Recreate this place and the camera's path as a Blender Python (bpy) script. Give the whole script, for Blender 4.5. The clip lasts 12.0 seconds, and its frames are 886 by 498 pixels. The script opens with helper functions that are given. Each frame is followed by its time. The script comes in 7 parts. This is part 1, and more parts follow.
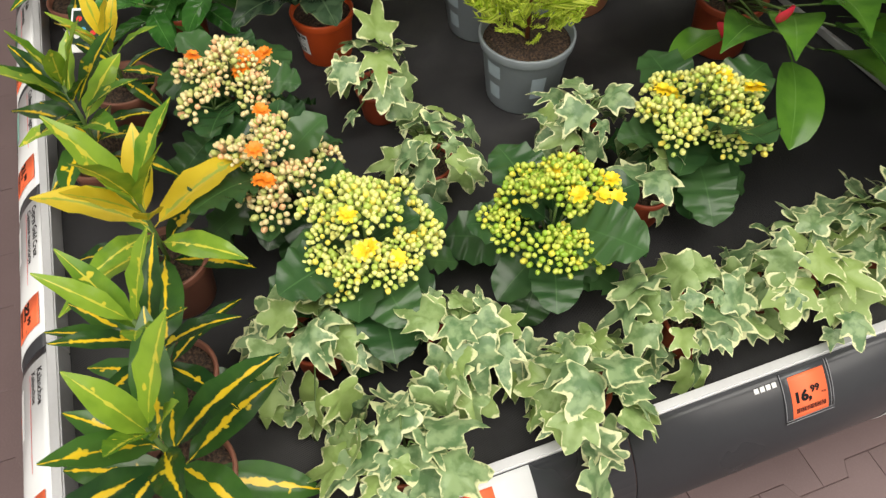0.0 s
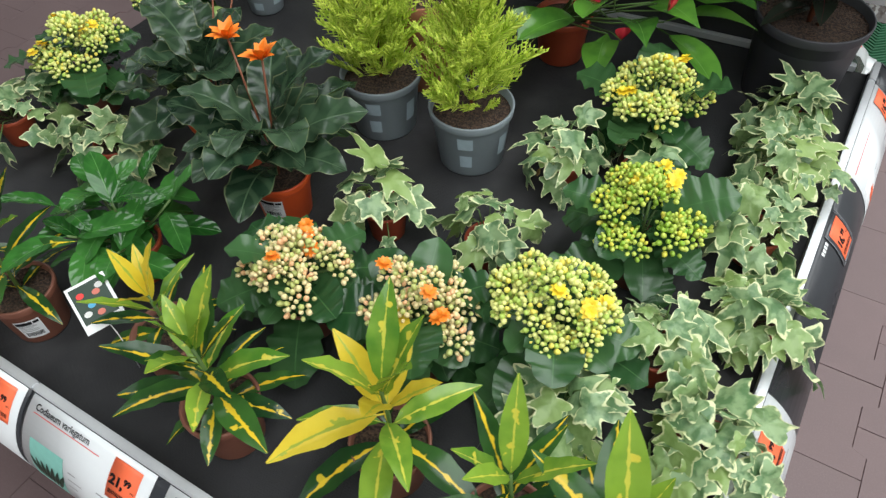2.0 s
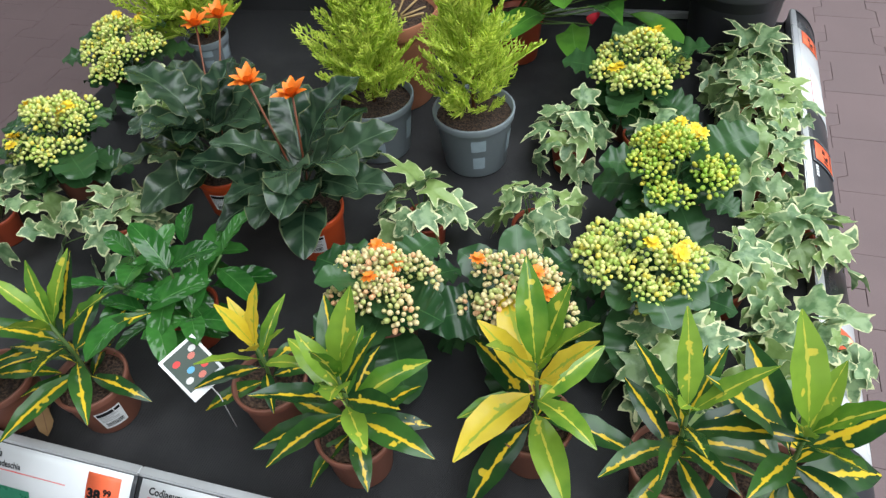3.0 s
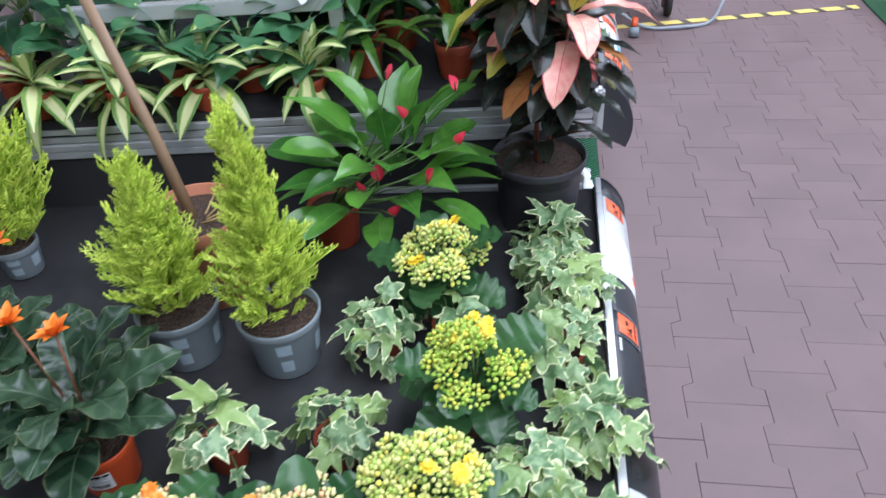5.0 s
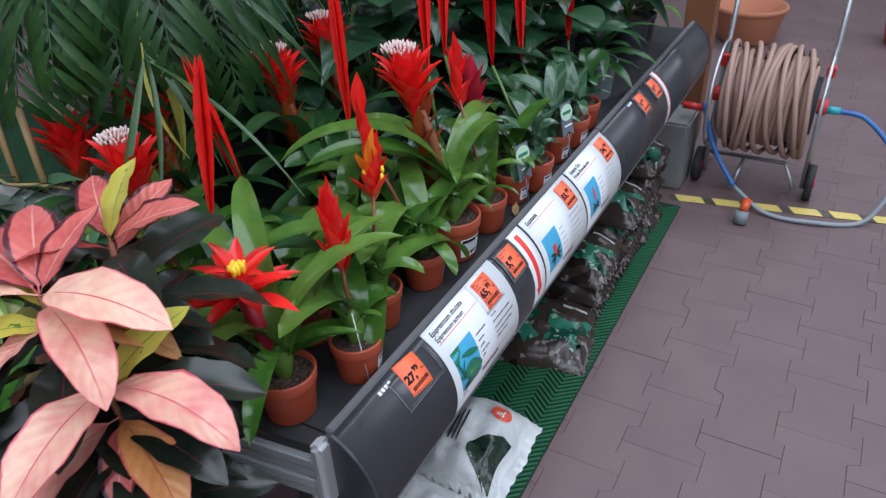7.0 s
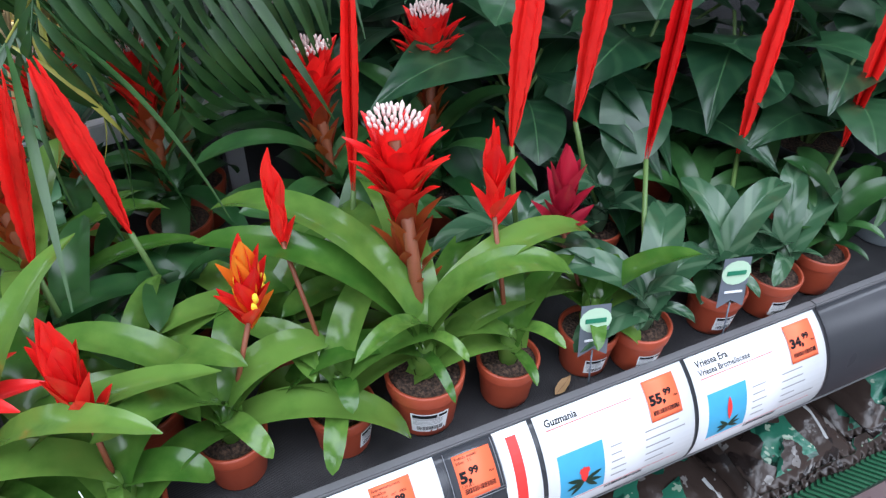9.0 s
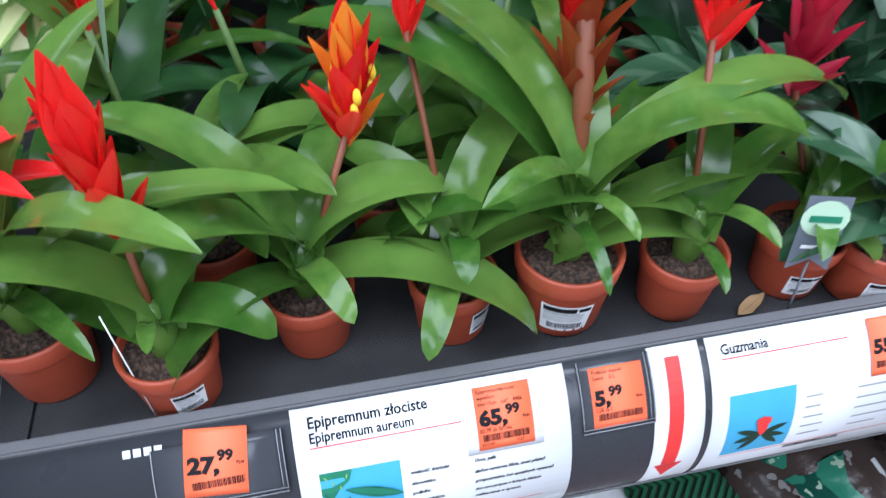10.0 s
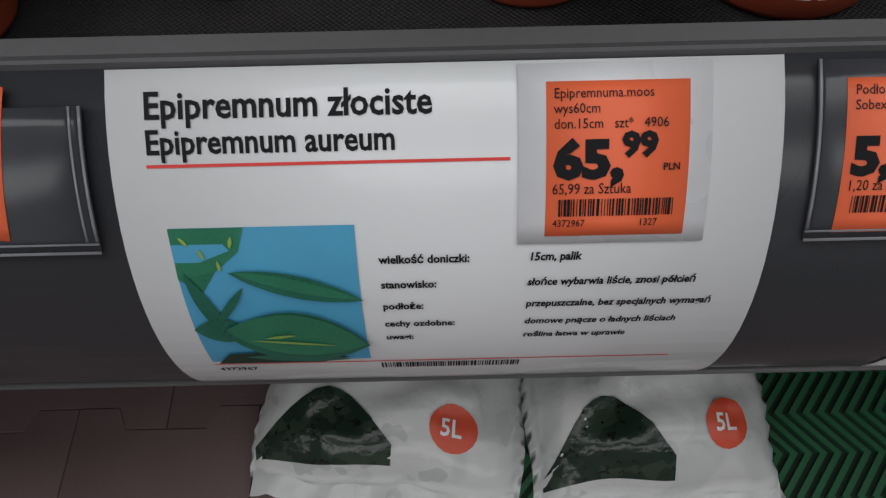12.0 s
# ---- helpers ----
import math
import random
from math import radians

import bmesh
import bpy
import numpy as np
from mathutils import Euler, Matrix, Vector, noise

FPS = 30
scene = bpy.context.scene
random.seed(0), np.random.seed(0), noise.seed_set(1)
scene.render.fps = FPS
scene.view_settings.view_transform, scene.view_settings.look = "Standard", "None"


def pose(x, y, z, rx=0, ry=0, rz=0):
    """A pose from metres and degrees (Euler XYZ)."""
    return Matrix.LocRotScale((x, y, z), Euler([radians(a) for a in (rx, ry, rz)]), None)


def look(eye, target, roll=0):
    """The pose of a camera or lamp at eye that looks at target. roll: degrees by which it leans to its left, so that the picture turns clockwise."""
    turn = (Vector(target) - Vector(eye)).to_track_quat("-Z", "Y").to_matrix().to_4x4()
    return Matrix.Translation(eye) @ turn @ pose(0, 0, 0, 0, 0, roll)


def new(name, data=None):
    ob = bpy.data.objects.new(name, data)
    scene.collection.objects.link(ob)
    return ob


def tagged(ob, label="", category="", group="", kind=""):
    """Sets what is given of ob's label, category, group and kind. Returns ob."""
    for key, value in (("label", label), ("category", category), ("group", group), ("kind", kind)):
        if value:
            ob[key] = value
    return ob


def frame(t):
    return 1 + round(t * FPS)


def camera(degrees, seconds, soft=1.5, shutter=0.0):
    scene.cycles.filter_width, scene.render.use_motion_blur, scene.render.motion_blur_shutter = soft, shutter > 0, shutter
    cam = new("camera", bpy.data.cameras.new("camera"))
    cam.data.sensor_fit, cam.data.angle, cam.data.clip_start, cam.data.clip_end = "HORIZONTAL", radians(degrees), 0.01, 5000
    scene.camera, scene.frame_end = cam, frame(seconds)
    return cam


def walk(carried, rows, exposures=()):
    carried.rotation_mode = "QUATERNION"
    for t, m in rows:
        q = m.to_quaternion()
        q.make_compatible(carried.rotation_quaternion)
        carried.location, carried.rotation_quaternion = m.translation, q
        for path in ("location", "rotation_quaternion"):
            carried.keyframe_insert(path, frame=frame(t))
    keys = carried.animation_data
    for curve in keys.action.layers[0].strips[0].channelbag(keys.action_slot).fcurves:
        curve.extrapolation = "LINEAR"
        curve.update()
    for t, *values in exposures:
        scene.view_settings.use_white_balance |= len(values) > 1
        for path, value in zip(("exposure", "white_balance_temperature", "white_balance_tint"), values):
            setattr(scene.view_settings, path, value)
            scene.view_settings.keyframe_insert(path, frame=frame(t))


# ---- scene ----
cam = camera(63.2, 12.0, 1.3, 0.15)
PATH = [
    (0, (0.154, -0.19, 1.496), (-0.964, 0.209, -0.114), -0.4),
    (0.5, (0.183, -0.354, 1.566), (-0.917, 0.299, 0.029), -0.3),
    (1, (0.097, -0.484, 1.555), (-0.898, 0.352, 0.035), -1.6),
    (1.5, (-0.086, -0.616, 1.585), (-0.963, 0.367, 0.08), -2.2),
    (2, (-0.245, -0.735, 1.589), (-0.97, 0.371, 0.089), -2.9),
    (2.5, (-0.406, -0.899, 1.602), (-0.995, 0.315, 0.125), -4.0),
    (2.7, (-0.454, -0.941, 1.594), (-0.988, 0.307, 0.126), -4.8),
    (4.3, (-0.611, -0.898, 1.592), (-0.891, 0.577, 0.271), -6.1),
    (4.5, (-0.533, -0.9, 1.601), (-0.802, 0.602, 0.308), -5.5),
    (5, (-0.297, -0.76, 1.678), (-0.568, 0.808, 0.467), -4.4),
    (5.5, (0.005, -0.481, 1.734), (-0.311, 1.134, 0.598), -3.7),
    (6, (0.187, -0.144, 1.713), (-0.236, 1.489, 0.639), -3.8),
    (6.5, (0.304, 0.201, 1.733), (-0.327, 1.757, 0.647), -3.6),
    (7, (0.465, 0.494, 1.714), (-0.392, 1.942, 0.632), -2.9),
    (7.5, (0.555, 0.77, 1.754), (-0.519, 2.057, 0.664), -1.8),
    (7.7, (0.544, 0.889, 1.737), (-0.613, 2.099, 0.642), -1.0),
    (9.3, (0.385, 1.454, 1.731), (-0.992, 2.016, 0.394), 1.5),
    (9.5, (0.351, 1.451, 1.707), (-1.015, 1.946, 0.332), 1.6),
    (10, (0.28, 1.457, 1.475), (-1.062, 1.774, 0.027), 1.5),
    (10.5, (0.191, 1.514, 1.263), (-1.054, 1.66, -0.296), 0.3),
    (11, (0.117, 1.553, 1.1), (-1.032, 1.598, -0.537), -0.4),
    (11.5, (0.097, 1.547, 1.027), (-0.971, 1.528, -0.663), -1.5),
    (12, (0.101, 1.541, 1.046), (-0.948, 1.539, -0.657), -1.4),
]
EXPOSURES = [(0.0, 0.10, 7800, 11), (0.6, 0.14, 7300, 11), (1.0, 0.06, 6950, 9), (2.7, 0.13, 6600, 6), (4.3, 0.48, 5700, 15), (5.5, 0.20, 6000, 12), (6.2, -0.02, 6200, 10), (7.0, -0.3, 5900, 12), (7.7, -0.3, 5900, 12), (9.3, 0.36, 5900, 13), (10.0, 0.32, 5700, 12), (10.6, -0.45, 5900, 12), (11.1, -1.1, 6600, 14), (11.5, -1.32, 6800, 12), (12.0, -1.38, 6900, 12)]
walk(cam, [(t, look(eye, target, roll)) for t, eye, target, roll in PATH], EXPOSURES)

# ---- world and light ----
world = bpy.data.worlds.new("sky")
scene.world = world
world.use_nodes = True
_wn = world.node_tree.nodes
_sky = _wn.new("ShaderNodeTexSky")
_sky.sky_type, _sky.sun_disc = "NISHITA", False
_sky.sun_elevation, _sky.sun_rotation = radians(48), radians(120)
world.node_tree.links.new(_sky.outputs[0], _wn["Background"].inputs[0])
_wn["Background"].inputs[1].default_value = 0.1

# roof openings assumed in the unseen hall ceiling: (x, y, width, length)
ADDED_SKYLIGHTS = [(-5.6, 1.5, 1.2, 15.0), (0.7, 1.5, 2.6, 15.0), (5.4, 1.5, 2.6, 15.0)]
ROOF = 4.6
# added area lamps stand in for daylight; the west one is weaker
for sx, sy, sw, sl in ADDED_SKYLIGHTS:
    lamp = bpy.data.lights.new("added_skylight", "AREA")
    lamp.shape, lamp.size, lamp.size_y, lamp.energy = "RECTANGLE", sw - 0.1, sl - 0.1, (150 if sx < -3 else 225) * sw
    lamp.color = (0.93, 0.97, 1.0)
    new("added_skylight", lamp).matrix_world = pose(sx, sy, ROOF + 0.02)


# ---- materials ----
class Nodes:
    """A small builder for node materials."""

    def __init__(self, name, rough=0.5, metal=0.0):
        self.mat = bpy.data.materials.new(name)
        self.mat.use_nodes = True
        self.tree = self.mat.node_tree
        self.bsdf = self.tree.nodes["Principled BSDF"]
        self.bsdf.inputs["Roughness"].default_value = rough
        self.bsdf.inputs["Metallic"].default_value = metal

    def add(self, kind, **values):
        node = self.tree.nodes.new(kind)
        for key, value in values.items():
            node.inputs[key.replace("_", " ")].default_value = value
        return node

    def link(self, a, b):
        self.tree.links.new(a, b)

    def math(self, op, a, b=None, clamp=False):
        node = self.tree.nodes.new("ShaderNodeMath")
        node.operation, node.use_clamp = op, clamp
        for i, v in enumerate((a, b)):
            if v is None:
                continue
            if isinstance(v, (int, float)):
                node.inputs[i].default_value = v
            else:
                self.link(v, node.inputs[i])
        return node.outputs[0]

    def ramp(self, fac, lo, hi):
        node = self.tree.nodes.new("ShaderNodeMapRange")
        node.interpolation_type = "SMOOTHSTEP"
        node.inputs[1].default_value, node.inputs[2].default_value = lo, hi
        self.link(fac, node.inputs[0])
        return node.outputs[0]

    def mix(self, fac, a, b, mode="MIX"):
        node = self.tree.nodes.new("ShaderNodeMix")
        node.data_type, node.blend_type = "RGBA", mode
        for sock, v in ((node.inputs[0], fac), (node.inputs[6], a), (node.inputs[7], b)):
            if isinstance(v, (int, float)):
                sock.default_value = v
            elif isinstance(v, tuple):
                sock.default_value = (*v, 1)
            else:
                self.link(v, sock)
        return node.outputs[2]

    def noise(self, scale, detail=3.0, vector=None):
        node = self.add("ShaderNodeTexNoise", Scale=scale, Detail=detail)
        self.link(vector if vector is not None else self.coords(), node.inputs["Vector"])
        return node.outputs["Fac"]

    def coords(self):
        return self.tree.nodes.new("ShaderNodeTexCoord").outputs["Object"]

    def shifted(self):
        """Object coordinates moved by a random amount for each object."""
        info = self.tree.nodes.new("ShaderNodeObjectInfo")
        node = self.tree.nodes.new("ShaderNodeVectorMath")
        node.operation = "ADD"
        self.link(self.coords(), node.inputs[0])
        self.link(self.math("MULTIPLY", info.outputs["Random"], 37.0), node.inputs[1])
        return node.outputs[0]

    def rand(self):
        return self.tree.nodes.new("ShaderNodeObjectInfo").outputs["Random"]

    def bump(self, height, strength=0.3, distance=0.002):
        node = self.add("ShaderNodeBump", Strength=strength, Distance=distance)
        self.link(height, node.inputs["Height"])
        self.link(node.outputs[0], self.bsdf.inputs["Normal"])

    def done(self, color):
        if isinstance(color, tuple):
            self.bsdf.inputs["Base Color"].default_value = (*color, 1)
        else:
            self.link(color, self.bsdf.inputs["Base Color"])
        return self.mat


def plain(name, color, rough=0.5, metal=0.0, vary=0.25, scale=30.0, bump=0.15):
    """A plain surface with grain and faint stains."""
    n = Nodes(name, rough, metal)
    fine, broad = n.noise(scale * 8, 4.0), n.noise(scale * 0.4, 3.0)
    dark = tuple(c * (1 - vary) for c in color)
    light = tuple(min(1.0, c * (1 + vary * 0.6)) for c in color)
    n.bump(fine, bump, 0.001)
    n.link(n.math("ADD", n.math("MULTIPLY", broad, 0.25), rough - 0.12), n.bsdf.inputs["Roughness"])
    return n.done(n.mix(n.math("ADD", n.math("MULTIPLY", fine, 0.4), n.math("MULTIPLY", broad, 0.6)), dark, light))


def leaf_nodes(name, rough):
    n = Nodes(name, rough)
    sep = n.tree.nodes.new("ShaderNodeSeparateXYZ")
    n.link(n.tree.nodes.new("ShaderNodeTexCoord").outputs["UV"], sep.inputs[0])
    u, v = sep.outputs[0], sep.outputs[1]
    side = n.math("ABSOLUTE", n.math("SUBTRACT", u, 0.5))
    return n, side, v


def leaf_done(n, color, through_light=0.22, tint=None):
    """Lets some light through the leaf."""
    mat = n.done(color)
    out = n.tree.nodes["Material Output"]
    thin = n.tree.nodes.new("ShaderNodeBsdfTranslucent")
    shader = n.tree.nodes.new("ShaderNodeMixShader")
    shader.inputs[0].default_value = through_light
    n.link(color, thin.inputs[0])
    n.link(n.bsdf.outputs[0], shader.inputs[1])
    n.link(thin.outputs[0], shader.inputs[2])
    n.link(shader.outputs[0], out.inputs[0])
    return mat


def leaf_mat(name, dark, light, vein=None, vein_width=0.02, rough=0.35, ribs=0.0, rib_count=34.0, edge=None, edge_at=0.42, blotch=None, blotch_amount=0.5, wide_vein=0.0):
    """Leaf colours: base noise, midrib, side ribs, rim colour and blotches."""
    n, side, v = leaf_nodes(name, rough)
    spot = n.noise(26.0, 4.0, n.shifted())
    fac = n.math("ADD", n.math("MULTIPLY", spot, 0.8), n.math("MULTIPLY", n.rand(), 0.5))
    color = n.mix(n.ramp(fac, 0.3, 0.95), dark, light)
    slope = n.math("SUBTRACT", n.math("MULTIPLY", v, rib_count), n.math("MULTIPLY", side, rib_count * 0.45))
    wave = n.math("SINE", n.math("MULTIPLY", slope, 2.2))
    if ribs:
        color = n.mix(n.math("MULTIPLY", n.ramp(wave, 0.2, 0.95), ribs), color, vein or light)
    if blotch:
        patch = n.noise(48.0, 2.0, n.shifted())
        near = n.math("SUBTRACT", patch, n.math("MULTIPLY", side, 0.35))
        color = n.mix(n.ramp(near, 0.66 - 0.2 * blotch_amount, 0.70 - 0.2 * blotch_amount), color, blotch)
    if vein:
        wobble = n.math("ADD", side, n.math("MULTIPLY", n.math("SUBTRACT", n.noise(60.0, 2.0, n.shifted()), 0.5), 0.16 * wide_vein))
        color = n.mix(n.ramp(wobble, vein_width, vein_width * 0.55), color, vein)
    if edge:
        rim = n.math("ADD", side, n.math("MULTIPLY", n.math("SUBTRACT", spot, 0.5), 0.12))
        color = n.mix(n.ramp(rim, edge_at - 0.02, edge_at + 0.02), color, edge)
    fine = n.math("MULTIPLY", n.noise(90.0, 3.0, n.shifted()), 0.35)
    height = n.math("ADD", n.math("MULTIPLY", wave, 0.5), n.ramp(side, 0.0, 0.05)) if ribs else fine
    n.bump(height, 0.35, 0.0015)
    return leaf_done(n, color)


def ivy_mat():
    """Grey-green ivy with uneven cream rims."""
    n, side, v = leaf_nodes("ivy_leaf", 0.38)
    spot = n.noise(2.6, 4.0, n.shifted())
    inner = n.mix(n.ramp(spot, 0.38, 0.60), (0.105, 0.205, 0.085), (0.26, 0.38, 0.19))
    young = n.mix(n.math("MULTIPLY", n.ramp(n.rand(), 0.45, 1.0), 0.75), inner, (0.30, 0.42, 0.11))
    rim = n.math("ADD", v, n.math("MULTIPLY", n.math("SUBTRACT", n.noise(3.4, 3.0, n.shifted()), 0.5), 0.85))
    where = n.math("SUBTRACT", rim, n.math("MULTIPLY", n.rand(), 0.12))
    color = n.mix(n.ramp(where, 0.80, 0.91), young, (0.70, 0.73, 0.42))
    n.bump(spot, 0.35, 0.001)
    return leaf_done(n, color)


def soil_mat():
    n = Nodes("peat_soil", 0.95)
    a, b = n.noise(220.0, 4.0), n.noise(60.0, 3.0)
    n.bump(n.math("ADD", a, b), 1.0, 0.006)
    return n.done(n.mix(n.ramp(a, 0.35, 0.75), (0.018, 0.011, 0.008), (0.12, 0.07, 0.045)))


def weave_mat():
    """Black woven ground cloth with faint ribs."""
    n = Nodes("woven_cloth", 0.7)
    sep = n.tree.nodes.new("ShaderNodeSeparateXYZ")
    n.link(n.coords(), sep.inputs[0])
    wx = n.math("SINE", n.math("MULTIPLY", sep.outputs[0], 1900.0))
    wy = n.math("SINE", n.math("MULTIPLY", sep.outputs[1], 1900.0))
    cell = n.math("MULTIPLY", wx, wy)
    dust = n.noise(7.0, 5.0)
    speck = n.noise(420.0, 2.0)
    base = n.mix(n.ramp(dust, 0.4, 0.75), (0.012, 0.012, 0.014), (0.035, 0.034, 0.036))
    color = n.mix(n.ramp(speck, 0.72, 0.80), base, (0.12, 0.11, 0.10))
    n.bump(cell, 0.5, 0.0008)
    return n.done(color)


def paver_mat():
    n = Nodes("concrete_paver", 0.62)
    grain, stain = n.noise(260.0, 5.0), n.noise(4.0, 4.0, n.shifted())
    base = n.mix(n.ramp(stain, 0.3, 0.75), (0.118, 0.076, 0.077), (0.152, 0.101, 0.102))
    toned = n.mix(n.math("MULTIPLY", n.rand(), 0.35), base, (0.132, 0.089, 0.090))
    color = n.mix(n.math("MULTIPLY", n.ramp(grain, 0.45, 0.8), 0.35), toned, (0.185, 0.130, 0.130))
    n.bump(grain, 0.3, 0.001)
    n.link(n.math("ADD", n.math("MULTIPLY", stain, 0.3), 0.42), n.bsdf.inputs["Roughness"])
    return n.done(color)


